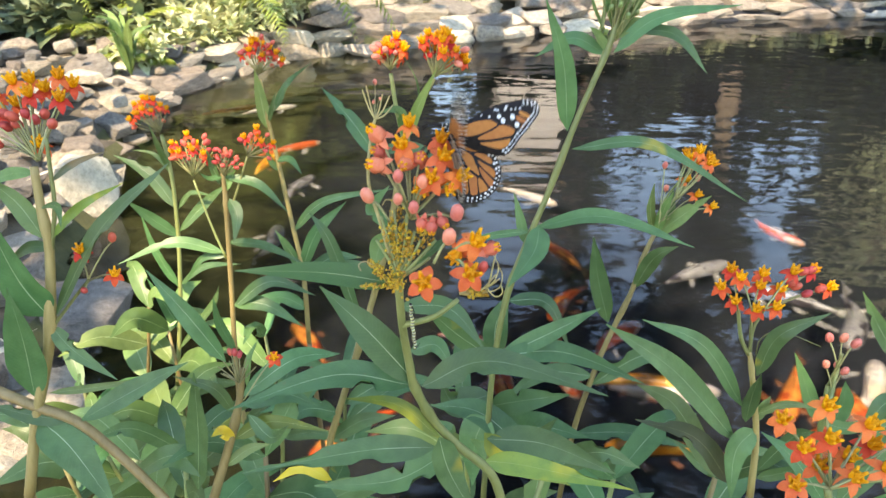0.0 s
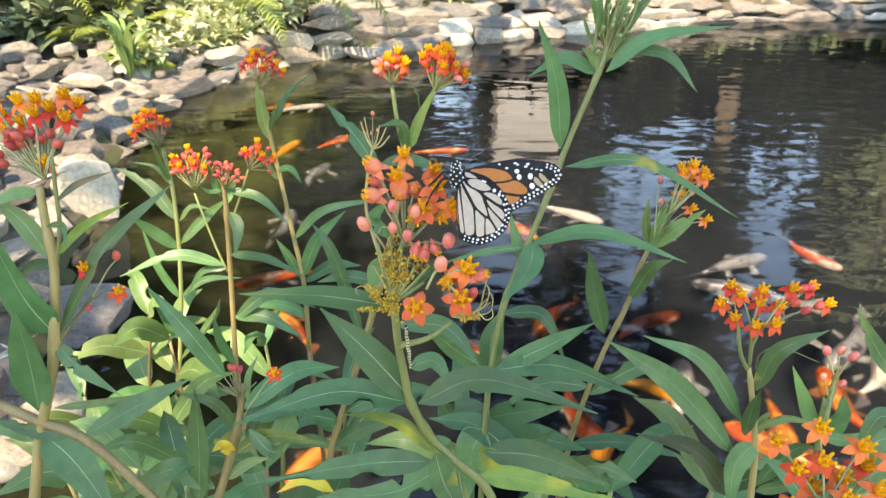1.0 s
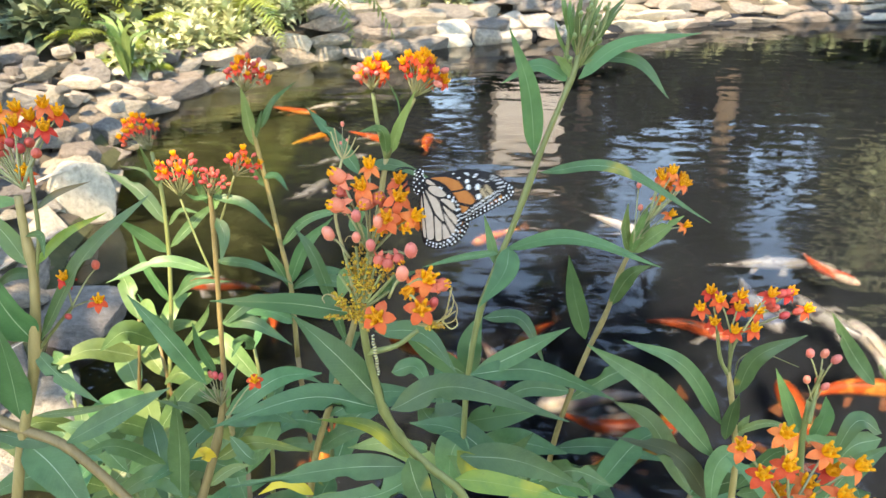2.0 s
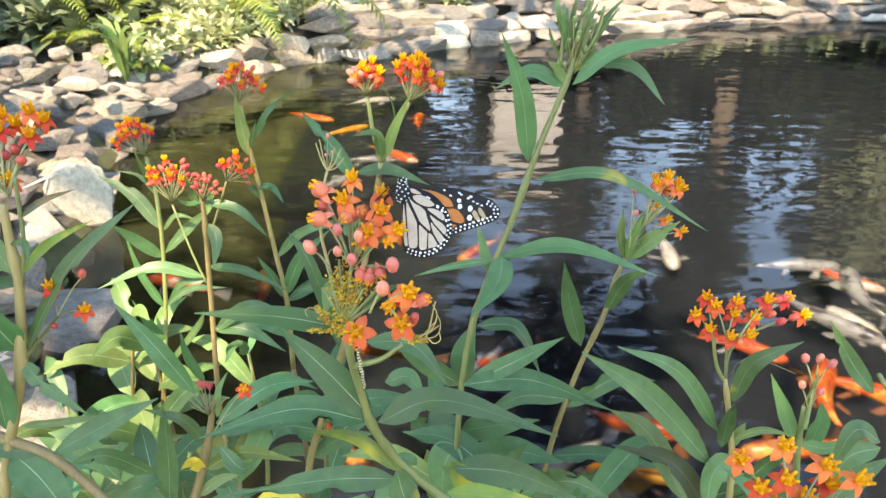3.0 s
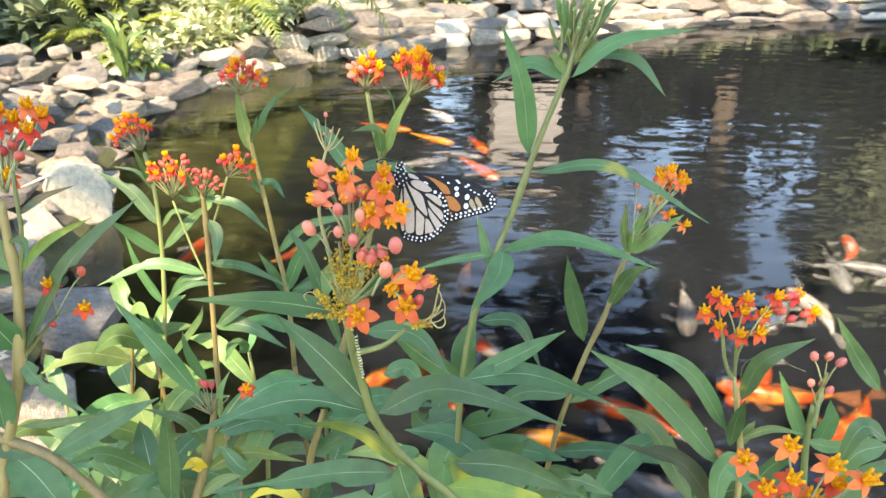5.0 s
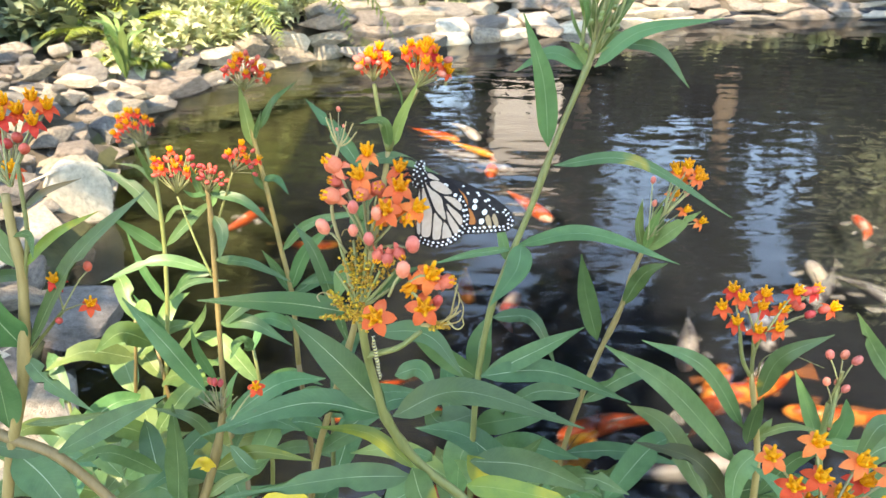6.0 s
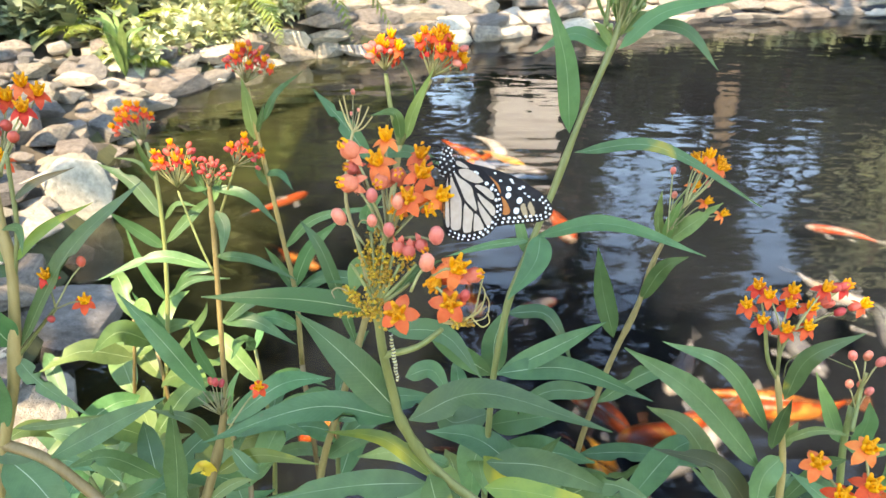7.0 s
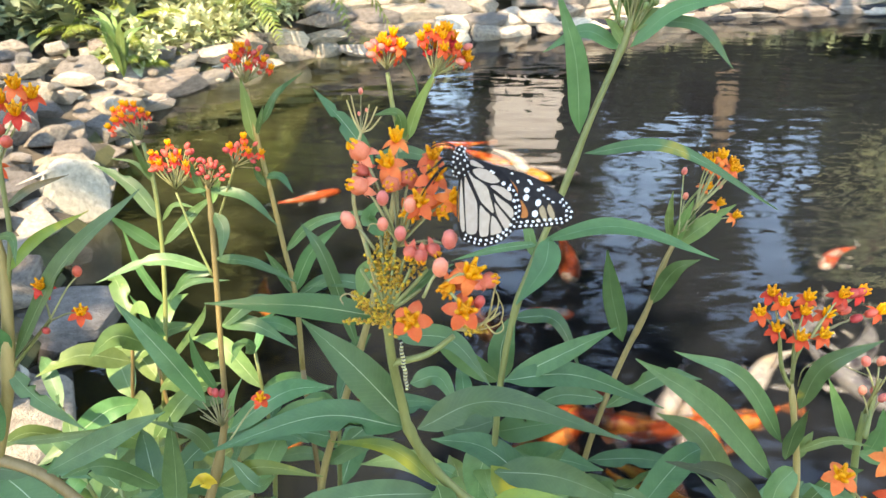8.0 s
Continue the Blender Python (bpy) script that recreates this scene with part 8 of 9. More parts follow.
    walk(weed_round, [(0.0, pose(0.2172, 0.4201, 0.2000, 0.05, -0.24, 0.06)), (0.5, pose(0.2172, 0.4201, 0.2000, -0.10, 0.19, -0.43)), (1.0, pose(0.2172, 0.4201, 0.2000, 0.00, -0.00, 0.00)),
        (1.5, pose(0.2172, 0.4201, 0.2000, 0.03, 0.19, -0.22)), (3.0, pose(0.2172, 0.4201, 0.2000, -0.27, 0.31, 0.10)), (3.5, pose(0.2172, 0.4201, 0.2000, -0.13, 0.18, -0.27)),
        (4.0, pose(0.2172, 0.4201, 0.2000, -0.11, 0.26, 0.13)), (4.5, pose(0.2172, 0.4201, 0.2000, -0.15, 0.43, 0.46)), (6.0, pose(0.2172, 0.4201, 0.2000, -0.16, 0.34, 0.03)),
        (6.5, pose(0.2172, 0.4201, 0.2000, -0.11, 0.07, 0.40)), (7.0, pose(0.2172, 0.4201, 0.2000, -0.12, 0.04, 0.80)), (7.5, pose(0.2172, 0.4201, 0.2000, -0.13, -0.01, 1.02)),
        (8.0, pose(0.2172, 0.4201, 0.1999, -0.02, -0.12, 1.48))])
    walk(weed_pink, [(0.0, pose(0.3501, 0.5485, 0.2000, -0.08, -0.10, -0.00)), (0.5, pose(0.3501, 0.5485, 0.2000, -0.15, 0.20, 0.00)), (1.0, pose(0.3501, 0.5485, 0.2000, 0.00, -0.00, 0.00)),
        (1.5, pose(0.3501, 0.5485, 0.2000, -0.01, 0.28, 0.00)), (3.0, pose(0.3501, 0.5485, 0.2000, -0.38, 0.12, -0.00)), (3.5, pose(0.3501, 0.5485, 0.2000, 0.05, 0.41, 0.00)),
        (4.0, pose(0.3501, 0.5485, 0.2000, -0.16, 0.43, 0.00)), (4.5, pose(0.3501, 0.5485, 0.2000, -0.24, 0.39, 0.00)), (6.0, pose(0.3501, 0.5485, 0.2000, -0.07, 0.33, 0.00)),
        (6.5, pose(0.3501, 0.5485, 0.2000, 0.16, 0.08, 0.00)), (7.0, pose(0.3501, 0.5485, 0.2000, 0.13, -0.01, 0.00)), (7.5, pose(0.3501, 0.5485, 0.2000, 0.04, 0.01, 0.00)),
        (8.0, pose(0.3501, 0.5485, 0.2000, 0.30, -0.08, -0.00))])
    walk(weed_close, [(0.0, pose(0.1996, 0.3104, 0.2000, -0.12, 0.02, 0.05)), (0.5, pose(0.1996, 0.3104, 0.2000, -0.21, -0.02, 0.04)), (1.0, pose(0.1996, 0.3104, 0.2000, 0.00, -0.00, 0.00)),
        (1.5, pose(0.1996, 0.3104, 0.2000, -0.03, -0.06, 0.02)), (3.0, pose(0.1996, 0.3104, 0.2000, -0.08, 0.03, -0.02)), (3.5, pose(0.1996, 0.3104, 0.2000, -0.12, -0.40, -0.03)),
        (4.0, pose(0.1996, 0.3104, 0.2000, -0.03, -0.09, -0.04)), (4.5, pose(0.1996, 0.3104, 0.2000, 0.07, -0.15, -0.06)), (6.0, pose(0.1996, 0.3104, 0.2000, -0.02, -0.09, 0.04)),
        (6.5, pose(0.1996, 0.3104, 0.2000, -0.03, -0.04, -0.02)), (7.0, pose(0.1996, 0.3104, 0.2000, -0.03, -0.02, 0.07)), (7.5, pose(0.1996, 0.3104, 0.2000, -0.13, 0.10, 0.09)),
        (8.0, pose(0.1996, 0.3104, 0.2000, -0.09, -0.02, 0.29))])
    walk(weed_spent, [(0.0, pose(-0.1780, 0.4491, 0.2000, -0.03, 0.03, 0.00)), (0.5, pose(-0.1780, 0.4491, 0.2000, -0.04, 0.10, 0.00)), (1.0, pose(-0.1780, 0.4491, 0.2000, 0.00, -0.00, 0.00)),
        (1.5, pose(-0.1780, 0.4491, 0.2000, 0.18, 0.11, -0.00)), (3.0, pose(-0.1780, 0.4491, 0.2000, 0.15, 0.07, -0.00)), (3.5, pose(-0.1780, 0.4491, 0.2000, 0.26, -0.07, -0.00)),
        (4.0, pose(-0.1780, 0.4491, 0.2000, 0.14, 0.09, -0.00)), (4.5, pose(-0.1780, 0.4491, 0.2000, 0.23, 0.18, -0.00)), (6.0, pose(-0.1780, 0.4491, 0.2000, 0.39, 0.26, -0.00)),
        (6.5, pose(-0.1780, 0.4491, 0.2000, 0.15, 0.18, -0.00)), (7.0, pose(-0.1780, 0.4491, 0.2000, 0.28, 0.18, -0.00)), (7.5, pose(-0.1780, 0.4491, 0.2000, 0.23, 0.30, -0.00)),
        (8.0, pose(-0.1780, 0.4491, 0.2000, 0.48, 0.27, -0.00))])
    walk(weed_main, [(0.0, pose(0.0277, 0.3193, 0.2036, 0.21, 0.30, 0.96)), (0.5, pose(0.0321, 0.3236, 0.2000, 0.23, -0.07, -0.19)), (1.0, pose(0.0310, 0.3238, 0.2000, 0.00, -0.00, 0.00)),
        (1.5, pose(0.0348, 0.3230, 0.2008, 0.01, -0.16, -0.62)), (3.0, pose(0.0474, 0.3299, 0.1976, 0.30, -1.02, -3.55)), (3.5, pose(0.0400, 0.3253, 0.1997, -0.10, -0.37, -1.77)),
        (4.0, pose(0.0384, 0.3275, 0.1979, -0.08, -0.24, -1.64)), (4.5, pose(0.0457, 0.3205, 0.2046, -0.23, -0.97, -2.59)), (6.0, pose(0.0442, 0.3221, 0.2026, 0.09, -0.97, -2.41)),
        (6.5, pose(0.0399, 0.3260, 0.1987, 0.08, -0.66, -1.82)), (7.0, pose(0.0390, 0.3246, 0.1999, -0.06, -0.64, -1.55)), (7.5, pose(0.0383, 0.3300, 0.1953, 0.06, -0.64, -1.78)),
        (8.0, pose(0.0355, 0.3258, 0.1986, -0.28, -0.40, -0.99))])
    walk(koi_cream_a, [(0, pose(0.370, 3.084, -0.13, 0, 0, -43)), (1, pose(0.534, 2.930, -0.13, 0, 0, -38)), (1.5, pose(0.613, 2.892, -0.13, 0, 0, -29)), (2.2, pose(0.787, 2.790, -0.13, 0, 0, -60)),
        (3, pose(0.896, 2.606, -0.13, 0, 0, -94)), (3.5, pose(0.888, 2.500, -0.13, 0, 0, -97)), (4.5, pose(0.857, 2.268, -0.13, 0, 0, -102)), (6, pose(0.773, 1.956, -0.13, 0, 0, -109)),
        (7, pose(0.707, 1.834, -0.13, 0, 0, -119)), (8, pose(0.636, 1.707, -0.13, 0, 0, -119))])
    walk(koi_orange_a, [(0, pose(0.522, 1.906, -0.13, 0, 0, 48)), (0.5, pose(0.577, 1.969, -0.13, 0, 0, 43)), (1, pose(0.648, 2.026, -0.13, 0, 0, 30)), (1.5, pose(0.720, 2.050, -0.13, 0, 0, -18)),
        (3, pose(0.927, 1.934, -0.13, 0, 0, -31)), (3.5, pose(0.981, 1.892, -0.13, 0, 0, -79)), (4.5, pose(0.955, 1.789, -0.13, 0, 0, -129)), (6, pose(0.820, 1.696, -0.13, 0, 0, -143)),
        (7, pose(0.740, 1.628, -0.13, 0, 0, -151)), (8, pose(0.597, 1.572, -0.13, 0, 0, -159))])
    walk(koi_orange_b, [(0, pose(0.437, 2.211, -0.18, 0, 0, -124)), (1, pose(0.382, 2.130, -0.18, 0, 0, -125)), (1.5, pose(0.345, 2.081, -0.18, 0, 0, -123)), (3, pose(0.232, 1.898, -0.18, 0, 0, -132)),
        (3.5, pose(0.166, 1.883, -0.18, 0, 0, -173)), (4.5, pose(-0.038, 1.867, -0.18, 0, 0, -156)), (6, pose(-0.188, 1.724, -0.18, 0, 0, -137)), (8, pose(-0.334, 1.593, -0.18, 0, 0, -138))])
    walk(koi_orange_c, [(0, pose(0.467, 2.523, -0.18, 0, 0, 117)), (1, pose(0.342, 2.773, -0.18, 0, 0, 124)), (1.5, pose(0.291, 2.789, -0.18, 0, 0, 198)), (3, pose(0.173, 2.660, -0.18, 0, 0, 231)),
        (3.5, pose(0.136, 2.601, -0.18, 0, 0, 254)), (4.5, pose(0.116, 2.467, -0.18, 0, 0, 261)), (6, pose(0.100, 2.365, -0.18, 0, 0, 272)), (8, pose(0.127, 2.136, -0.18, 0, 0, 277))])
    walk(koi_calico, [(0, pose(0.361, 1.813, -0.13, 0, 0, -86)), (1, pose(0.377, 1.603, -0.13, 0, 0, -76)), (1.5, pose(0.425, 1.561, -0.13, 0, 0, -7)), (3, pose(0.528, 1.586, -0.13, 0, 0, -18)),
        (3.5, pose(0.558, 1.517, -0.13, 0, 0, 44)), (4.5, pose(0.548, 1.605, -0.13, 0, 0, 118)), (6, pose(0.473, 1.552, -0.13, 0, 0, 193)), (7, pose(0.434, 1.576, -0.13, 0, 0, 119)),
        (8, pose(0.409, 1.667, -0.13, 0, 0, 105))])
    walk(koi_gold, [(0, pose(-0.881, 3.467, -0.13, 0, 0, 80)), (1, pose(-0.835, 3.736, -0.13, 0, 0, 75)), (1.5, pose(-0.777, 3.862, -0.13, 0, 0, 55)), (3, pose(-0.548, 4.141, -0.13, 0, 0, 40)),
        (3.5, pose(-0.397, 4.185, -0.13, 0, 0, -9)), (4.5, pose(-0.164, 4.080, -0.13, 0, 0, -36)), (6, pose(0.158, 3.780, -0.13, 0, 0, -49)), (8, pose(0.411, 3.421, -0.13, 0, 0, -55))])
    walk(koi_orange_d, [(0, pose(-1.329, 4.426, -0.13, 0, 0, 33)), (1, pose(-1.133, 4.552, -0.13, 0, 0, 25)), (1.5, pose(-1.025, 4.570, -0.13, 0, 0, -16)), (3, pose(-0.804, 4.455, -0.13, 0, 0, -31)),
        (3.5, pose(-0.660, 4.346, -0.13, 0, 0, -32)), (4.5, pose(-0.467, 4.247, -0.13, 0, 0, -27)), (6, pose(-0.040, 4.037, -0.13, 0, 0, -42)), (7, pose(0.089, 3.749, -0.13, 0, 0, -59)),
        (8, pose(0.203, 3.628, -0.13, 0, 0, -46))])
    walk(koi_cream_b, [(0, pose(-1.085, 4.420, -0.11, 0, 0, 31)), (1, pose(-0.920, 4.519, -0.11, 0, 0, 29)), (1.5, pose(-0.827, 4.562, -0.11, 0, 0, 28)), (3, pose(-0.466, 4.763, -0.11, 0, 0, 27)),
        (3.5, pose(-0.350, 4.806, -0.11, 0, 0, -24)), (4.5, pose(-0.112, 4.603, -0.11, 0, 0, -56)), (6, pose(0.136, 4.078, -0.11, 0, 0, -67)), (8, pose(0.341, 3.563, -0.11, 0, 0, -68))])
    walk(koi_twotone, [(0, pose(-0.822, 3.678, -0.11, 0, 0, 38)), (1, pose(-0.568, 3.878, -0.11, 0, 0, 48)), (1.5, pose(-0.459, 4.076, -0.11, 0, 0, -24)), (3, pose(-0.255, 3.740, -0.11, 0, 0, -45)),
        (3.5, pose(-0.120, 3.739, -0.11, 0, 0, -10)), (4.5, pose(0.087, 3.678, -0.11, 0, 0, -56)), (6, pose(0.378, 3.008, -0.11, 0, 0, -66)), (7, pose(0.474, 2.810, -0.11, 0, 0, -81)),
        (8, pose(0.461, 2.506, -0.11, 0, 0, -93))])
    walk(koi_grey_a, [(0, pose(-0.664, 3.158, -0.14, 0, 0, 77)), (1, pose(-0.614, 3.372, -0.14, 0, 0, 78)), (1.5, pose(-0.575, 3.583, -0.14, 0, 0, 50)), (3, pose(-0.395, 3.638, -0.14, 0, 0, 15)),
        (4.5, pose(-0.016, 3.737, -0.14, 0, 0, -9)), (6, pose(0.206, 3.544, -0.14, 0, 0, -31)), (8, pose(0.494, 3.429, -0.14, 0, 0, -22))])
    walk(koi_grey_b, [(0, pose(-0.689, 2.594, -0.14, 0, 0, 85)), (1, pose(-0.672, 2.799, -0.14, 0, 0, 85)), (1.5, pose(-0.653, 3.033, -0.14, 0, 0, 73)), (3, pose(-0.502, 3.342, -0.14, 0, 0, 47)),
        (4.5, pose(-0.212, 3.499, -0.14, 0, 0, 33)), (6, pose(0.067, 3.718, -0.14, 0, 0, -31)), (8, pose(0.259, 3.214, -0.14, 0, 0, -69))])
    walk(koi_peach, [(0, pose(-0.492, 2.376, -0.14, 0, 0, -173)), (1, pose(-0.583, 2.364, -0.14, 0, 0, -158)), (1.5, pose(-0.668, 2.306, -0.14, 0, 0, -174)), (3, pose(-0.897, 2.332, -0.14, 0, 0, -201)),
        (4.5, pose(-0.990, 2.432, -0.14, 0, 0, -276)), (6, pose(-0.843, 2.837, -0.14, 0, 0, -295)), (7, pose(-0.718, 3.027, -0.14, 0, 0, -313)), (8, pose(-0.602, 3.093, -0.14, 0, 0, -330))])
    walk(koi_red_a, [(0, pose(1.335, 2.704, -0.13, 0, 0, -66)), (1, pose(1.407, 2.540, -0.13, 0, 0, -68)), (1.5, pose(1.427, 2.480, -0.13, 0, 0, -68)), (3, pose(1.474, 2.376, -0.13, 0, 0, -51)),
        (3.5, pose(1.520, 2.365, -0.13, 0, 0, 24)), (4.5, pose(1.526, 2.445, -0.13, 0, 0, 62)), (6, pose(1.713, 2.734, -0.13, 0, 0, 72)), (7, pose(1.599, 2.671, -0.13, 0, 0, 147)),
        (8, pose(1.479, 2.490, -0.13, 0, 0, 221))])
    walk(koi_grey_c, [(0, pose(0.893, 2.335, -0.12, 0, 0, 29)), (1, pose(1.060, 2.430, -0.12, 0, 0, 25)), (1.5, pose(1.133, 2.449, -0.12, 0, 0, 4)), (3, pose(1.320, 2.449, -0.12, 0, 0, -2)),
        (4.5, pose(1.479, 2.438, -0.12, 0, 0, -76)), (6, pose(1.358, 2.293, -0.12, 0, 0, -128)), (8, pose(1.187, 2.065, -0.12, 0, 0, -127))])
    walk(koi_big_cream, [(0, pose(1.169, 1.665, -0.12, 0, 0, 52)), (1, pose(1.247, 1.764, -0.12, 0, 0, 53)), (1.5, pose(1.284, 1.820, -0.12, 0, 0, 64)), (3, pose(1.357, 1.989, -0.12, 0, 0, 104)),
        (4.5, pose(1.232, 2.035, -0.12, 0, 0, 97)), (6, pose(1.322, 2.293, -0.12, 0, 0, 70)), (6.6, pose(1.350, 2.364, -0.12, 0, 0, -4)), (7.2, pose(1.287, 2.132, -0.12, 0, 0, -79)),
        (8, pose(0.952, 1.797, -0.12, 0, 0, -135))])
    walk(koi_orange_e, [(0, pose(1.134, 1.509, -0.13, 0, 0, 101)), (1, pose(1.110, 1.631, -0.13, 0, 0, 89)), (1.5, pose(1.136, 1.668, -0.13, 0, 0, 41)), (3, pose(1.199, 1.709, -0.13, 0, 0, -33)),
        (4.5, pose(1.117, 1.585, -0.13, 0, 0, -108)), (6, pose(1.096, 1.599, -0.13, 0, 0, -182)), (7, pose(0.968, 1.628, -0.13, 0, 0, -178)), (8, pose(0.780, 1.590, -0.13, 0, 0, -168))])
    walk(koi_red_b, [(0, pose(-0.414, 1.940, -0.18, 0, 0, 123)), (1, pose(-0.488, 2.054, -0.18, 0, 0, 126)), (1.5, pose(-0.523, 2.091, -0.18, 0, 0, 117)), (3, pose(-0.633, 2.339, -0.18, 0, 0, 99)),
        (4.5, pose(-0.598, 2.559, -0.18, 0, 0, 74)), (6, pose(-0.536, 2.677, -0.18, 0, 0, -1)), (8, pose(-0.612, 2.288, -0.18, 0, 0, -75))])
    walk(koi_red_c, [(0, pose(0.077, 1.941, -0.16, 0, 0, -29)), (1, pose(0.116, 1.920, -0.16, 0, 0, -38)), (1.5, pose(0.163, 1.874, -0.16, 0, 0, -57)), (3, pose(0.139, 1.883, -0.16, 0, 0, -132)),
        (4.5, pose(0.151, 1.879, -0.16, 0, 0, -206)), (6, pose(0.242, 2.137, -0.16, 0, 0, -281)), (8, pose(0.292, 2.117, -0.16, 0, 0, -355))])
    walk(koi_far_red, [(0, pose(-0.191, 3.711, -0.14, 0, 0, 10)), (1, pose(-0.036, 3.740, -0.14, 0, 0, 8)), (1.5, pose(-0.042, 3.731, -0.14, 0, 0, 82)), (3, pose(-0.116, 4.353, -0.14, 0, 0, 89)),
        (3.5, pose(-0.036, 4.306, -0.14, 0, 0, 15)), (4.5, pose(0.150, 4.130, -0.14, 0, 0, -60)), (6, pose(0.262, 3.527, -0.14, 0, 0, -95)), (8, pose(0.122, 3.819, -0.14, 0, 0, -170))])
    walk(koi_low_orange, [(0, pose(0.543, 1.727, -0.16, 0, 0, -6)), (1, pose(0.592, 1.721, -0.16, 0, 0, -25)), (1.5, pose(0.610, 1.696, -0.16, 0, 0, -99)), (3, pose(0.505, 1.407, -0.16, 0, 0, -147)),
        (4.5, pose(0.354, 1.528, -0.16, 0, 0, -205)), (6, pose(0.351, 1.479, -0.16, 0, 0, -130)), (8, pose(0.476, 1.371, -0.16, 0, 0, -56))])
    walk(koi_low_cream, [(0, pose(0.606, 1.715, -0.18, 0, 0, -5)), (1, pose(0.671, 1.710, -0.18, 0, 0, 70)), (1.5, pose(0.579, 1.763, -0.18, 0, 0, 144)), (3, pose(0.332, 1.461, -0.18, 0, 0, 219)),
        (4.5, pose(0.456, 1.380, -0.18, 0, 0, 293)), (6, pose(0.583, 1.429, -0.18, 0, 0, 368)), (8, pose(0.614, 1.516, -0.18, 0, 0, 430))])
    walk(koi_low_red, [(0, pose(-0.217, 1.551, -0.18, 0, 0, -135)), (1, pose(-0.284, 1.484, -0.18, 0, 0, -129)), (3, pose(-0.237, 1.526, -0.18, 0, 0, -54)), (4.5, pose(-0.116, 1.462, -0.18, 0, 0, -29)),
        (6, pose(0.033, 1.379, -0.18, 0, 0, 12)), (8, pose(0.257, 1.544, -0.18, 0, 0, 36))])
    walk(koi_low_calico, [(0, pose(0.982, 1.696, -0.16, 0, 0, -121)), (1, pose(0.894, 1.550, -0.16, 0, 0, -99)), (3, pose(0.952, 1.501, -0.16, 0, 0, -173)), (4.5, pose(0.640, 1.546, -0.16, 0, 0, -227)),
        (6, pose(0.768, 1.698, -0.16, 0, 0, -302)), (7, pose(0.855, 1.683, -0.16, 0, 0, -376)), (8, pose(0.671, 1.565, -0.16, 0, 0, -451))])
    walk(koi_pale_a, [(0, pose(1.303, 2.038, -0.11, 0, 0, -114)), (1, pose(1.255, 1.933, -0.11, 0, 0, -129)), (1.5, pose(1.243, 1.965, -0.11, 0, 0, -204)), (3, pose(1.479, 2.229, -0.11, 0, 0, -278)),
        (4.5, pose(1.536, 2.429, -0.11, 0, 0, -352)), (6, pose(1.479, 2.203, -0.11, 0, 0, -427)), (8, pose(1.260, 1.927, -0.11, 0, 0, -488))])
    walk(koi_pale_b, [(0, pose(1.166, 2.147, -0.11, 0, 0, 147)), (1, pose(1.062, 2.214, -0.11, 0, 0, 156)), (1.5, pose(1.012, 2.215, -0.11, 0, 0, 230)), (3, pose(1.275, 2.084, -0.11, 0, 0, 305)),
        (4.5, pose(1.227, 2.150, -0.11, 0, 0, 230)), (6, pose(1.050, 2.066, -0.11, 0, 0, 254)), (8, pose(1.124, 1.786, -0.11, 0, 0, 285))])
    walk(koi_orange_f, [(0, pose(0.966, 1.497, -0.11, 0, 0, -142)), (1, pose(0.883, 1.432, -0.11, 0, 0, -216)), (3, pose(1.099, 1.672, -0.11, 0, 0, -291)), (4.5, pose(0.985, 1.669, -0.11, 0, 0, -216)),
        (6, pose(0.895, 1.711, -0.11, 0, 0, -162)), (7, pose(0.610, 1.548, -0.11, 0, 0, -160)), (8, pose(0.492, 1.566, -0.11, 0, 0, -189))])
    walk(koi_orange_g, [(0, pose(0.180, 1.648, -0.12, 0, 0, 101)), (1, pose(0.145, 1.829, -0.12, 0, 0, 141)), (3, pose(-0.141, 1.912, -0.12, 0, 0, 159)), (3.5, pose(-0.153, 1.941, -0.12, 0, 0, 234)),
        (4.5, pose(-0.045, 1.848, -0.12, 0, 0, 295)), (6, pose(0.035, 1.539, -0.12, 0, 0, 298)), (7, pose(0.165, 1.456, -0.12, 0, 0, 356)), (8, pose(0.238, 1.523, -0.12, 0, 0, 402))])
    walk(koi_orange_h, [(0, pose(0.553, 1.418, -0.11, 0, 0, 172)), (1, pose(0.419, 1.436, -0.11, 0, 0, 240)), (3, pose(0.517, 1.356, -0.11, 0, 0, 165)), (4.5, pose(0.343, 1.472, -0.11, 0, 0, 154)),
        (6, pose(0.329, 1.445, -0.11, 0, 0, 229)), (7, pose(0.398, 1.370, -0.11, 0, 0, 303)), (8, pose(0.473, 1.322, -0.11, 0, 0, 327))])
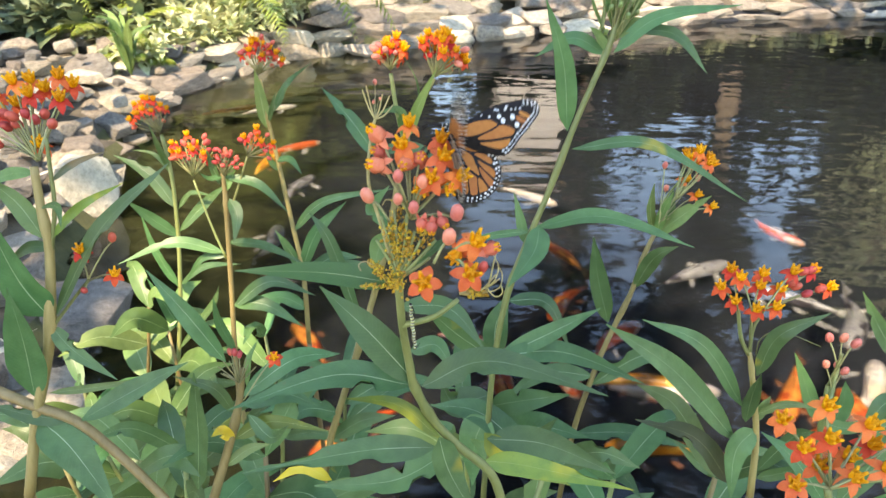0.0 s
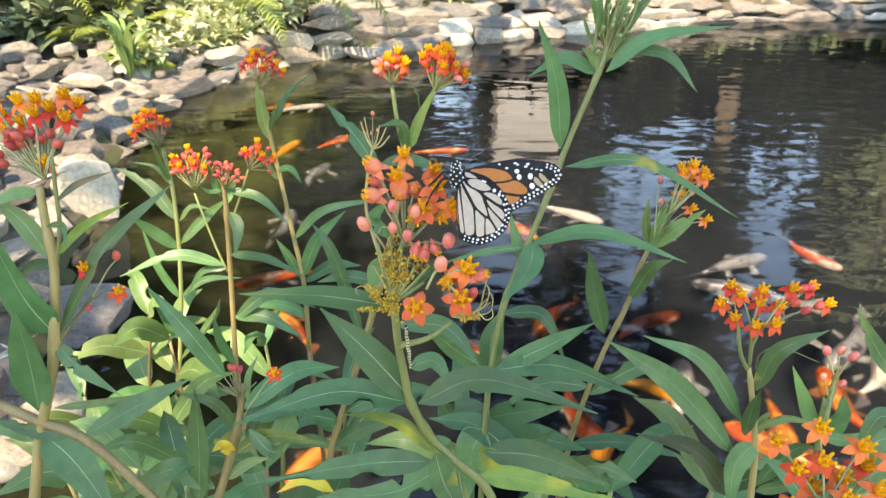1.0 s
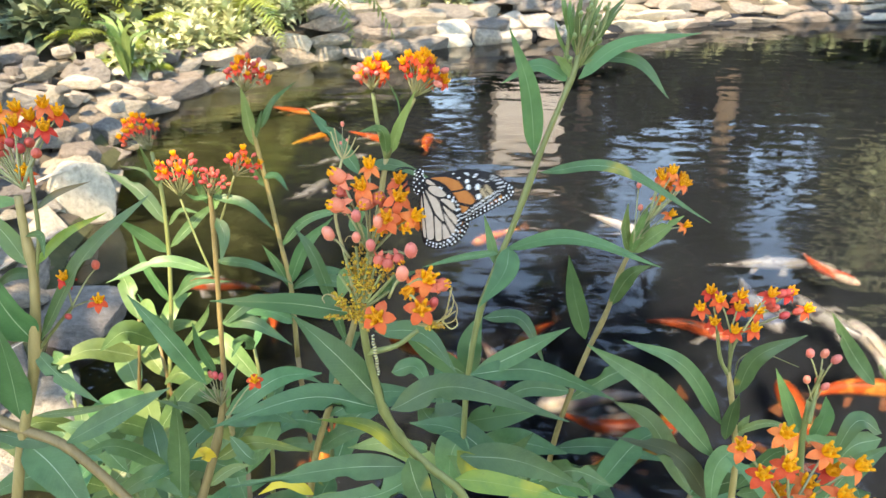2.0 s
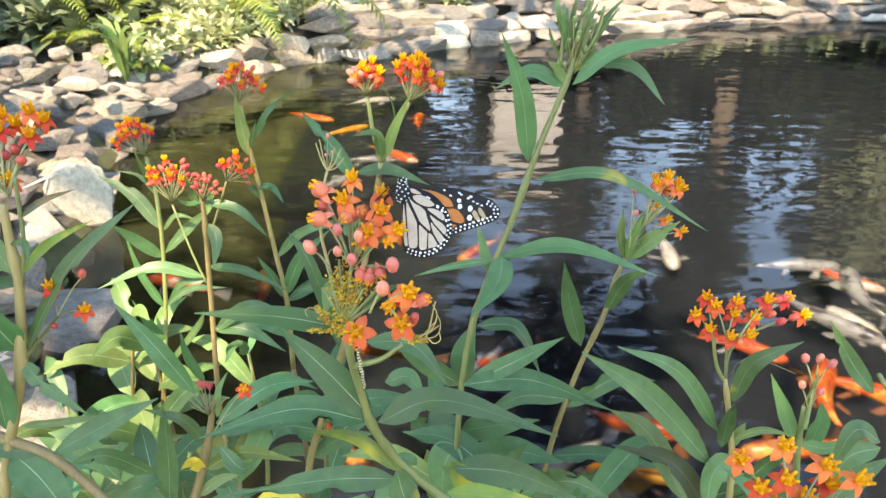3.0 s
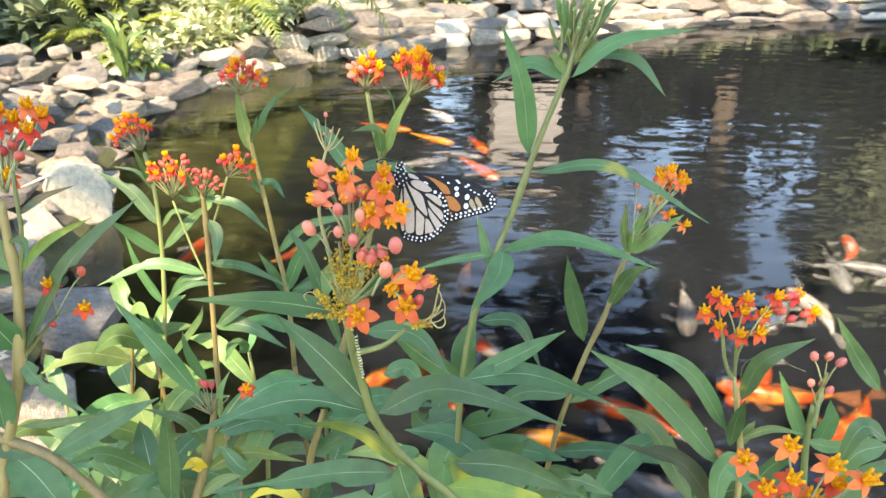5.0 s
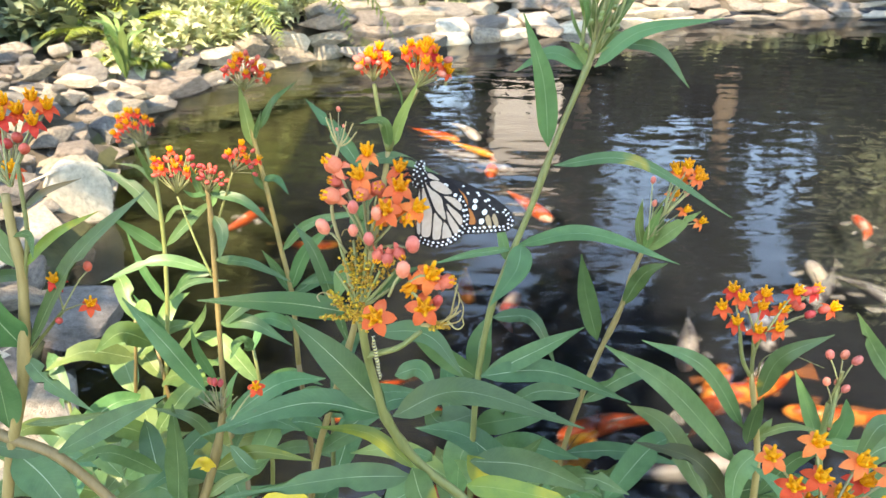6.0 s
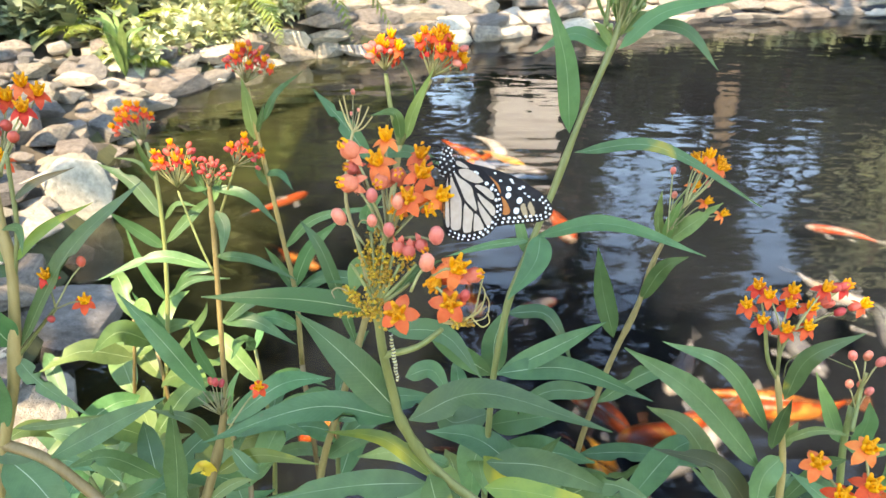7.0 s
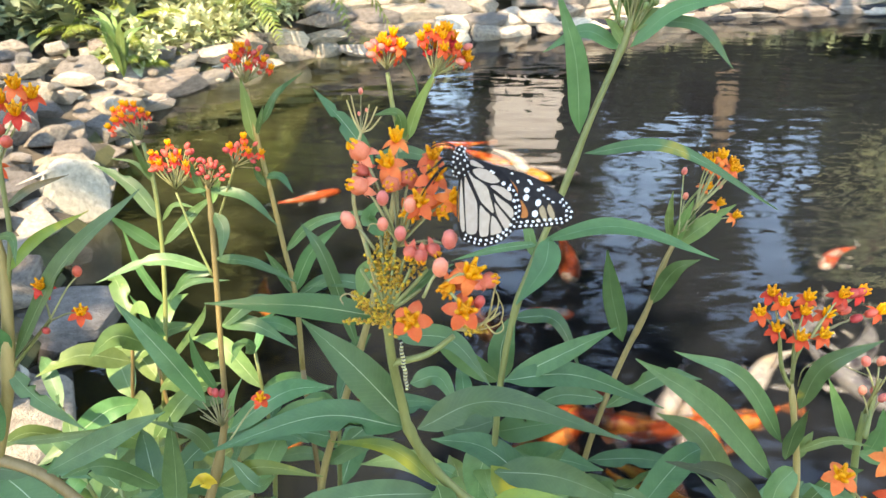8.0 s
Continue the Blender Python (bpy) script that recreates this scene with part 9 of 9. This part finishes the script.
    walk(monarch, [(0, pose(0.0013, 0.2912, 1.0930, 63.9, -8.1, 3.9)), (0.2, pose(0.0024, 0.2848, 1.0927, 63.9, -6.3, 3.1)), (0.3, pose(0.0041, 0.2836, 1.0932, 63.9, -4.5, 2.2)),
        (0.4, pose(0.0044, 0.2808, 1.0904, 63.9, -2.7, 1.3)), (0.5, pose(0.0048, 0.2767, 1.0931, 64.0, -1.5, 0.7)), (0.7, pose(0.0054, 0.2809, 1.0928, 64.0, -2.2, 1.1)),
        (1, pose(0.0055, 0.2730, 1.0958, 64.0, -4.0, 2.0)), (1.5, pose(0.0049, 0.2849, 1.0913, 64.0, -4.6, 2.2)), (1.7, pose(0.0061, 0.2863, 1.0925, 64.0, -4.3, 2.1)),
        (2.8, pose(0.0057, 0.2790, 1.0926, 64.1, -3.1, 1.5)), (3, pose(0.0037, 0.2922, 1.0906, 64.1, -2.2, 1.1)), (3.5, pose(0.0096, 0.2918, 1.0916, 64.1, -2.9, 1.4)),
        (4, pose(0.0106, 0.2917, 1.0907, 64.1, -1.3, 0.6)), (4.5, pose(0.0019, 0.3006, 1.0916, 64.1, -2.0, 1.0)), (6, pose(0.0007, 0.2876, 1.0913, 64.0, 2.0, -1.0)),
        (6.5, pose(0.0025, 0.2834, 1.0916, 63.9, 2.0, -1.0)), (7, pose(0.0028, 0.2879, 1.0896, 63.9, 0.6, -0.3)), (7.5, pose(0.0023, 0.2843, 1.0885, 63.9, 0.9, -0.4)),
        (8, pose(0.0034, 0.2840, 1.0921, 63.9, -0.6, 0.3))])
    # seconds, how far the near and the far pair stand open, how far the forewings are swept back
    beats = [(0, -80, 5, 14), (0.1, -52, 24, 10), (0.2, -76, 8, 6), (0.3, -71, 6, 4), (0.4, -65, 7, 2), (0.5, -57, 6, 1), (0.6, -42, 5, 0), (0.7, -18, 4, -1), (0.8, -5, 4, -2),
        (1, -4, 4, -2), (1.5, -5, 4, -2), (1.6, -48, 14, -2), (1.7, -58, 18, -3), (1.85, -10, 5, -4), (2.1, -52, 16, -8), (2.2, -48, 15, -9), (2.4, -40, 12, -11), (2.6, -8, 4, -12),
        (2.8, -4, 4, -12), (3, -4, 4, -14), (3.5, -4, 4, -16), (4, -4, 4, -16), (4.5, -4, 4, -13), (6, -4, 4, -24.5), (6.5, -4, 4, -23.5), (7, -4, 4, -24), (7.5, -4, 4, -26.5), (8, -4, 4, -25.5)]
    for side, column in ((1, 1), (-1, 2)):
        walk(monarch_wings["hind", side], [(b[0], pose(0.0008, 0.0, 0.0009 * side, 0, b[column], 0)) for b in beats])
        walk(monarch_wings["fore", side], [(b[0], pose(0.0008, 0.0022, 0.0003 * side, 0, b[column], 0) @ pose(0, 0, 0, 0, 0, b[3])) for b in beats])
    walk(caterpillar_on_stem, [(0.0, pose(-0.0146, 0.2689, 1.0306, 0.21, 0.30, 0.96)), (0.5, pose(-0.0165, 0.2738, 1.0267, 0.23, -0.07, -0.19)), (1.0, pose(-0.0164, 0.2771, 1.0269, 0.00, -0.00, 0.00)),
        (1.5, pose(-0.0154, 0.2768, 1.0275, 0.01, -0.16, -0.62)), (3.0, pose(-0.0178, 0.2829, 1.0233, 0.30, -1.02, -3.55)), (3.5, pose(-0.0141, 0.2818, 1.0263, -0.10, -0.37, -1.77)),
        (4.0, pose(-0.0138, 0.2835, 1.0247, -0.08, -0.24, -1.64)), (4.5, pose(-0.0177, 0.2800, 1.0307, -0.23, -0.97, -2.59)), (6.0, pose(-0.0192, 0.2768, 1.0285, 0.09, -0.97, -2.41)),
        (6.5, pose(-0.0185, 0.2800, 1.0249, 0.08, -0.66, -1.82)), (7.0, pose(-0.0189, 0.2804, 1.0262, -0.06, -0.64, -1.55)), (7.5, pose(-0.0198, 0.2842, 1.0216, 0.06, -0.64, -1.78)),
        (8.0, pose(-0.0184, 0.2840, 1.0253, -0.28, -0.40, -0.99))])


motions()
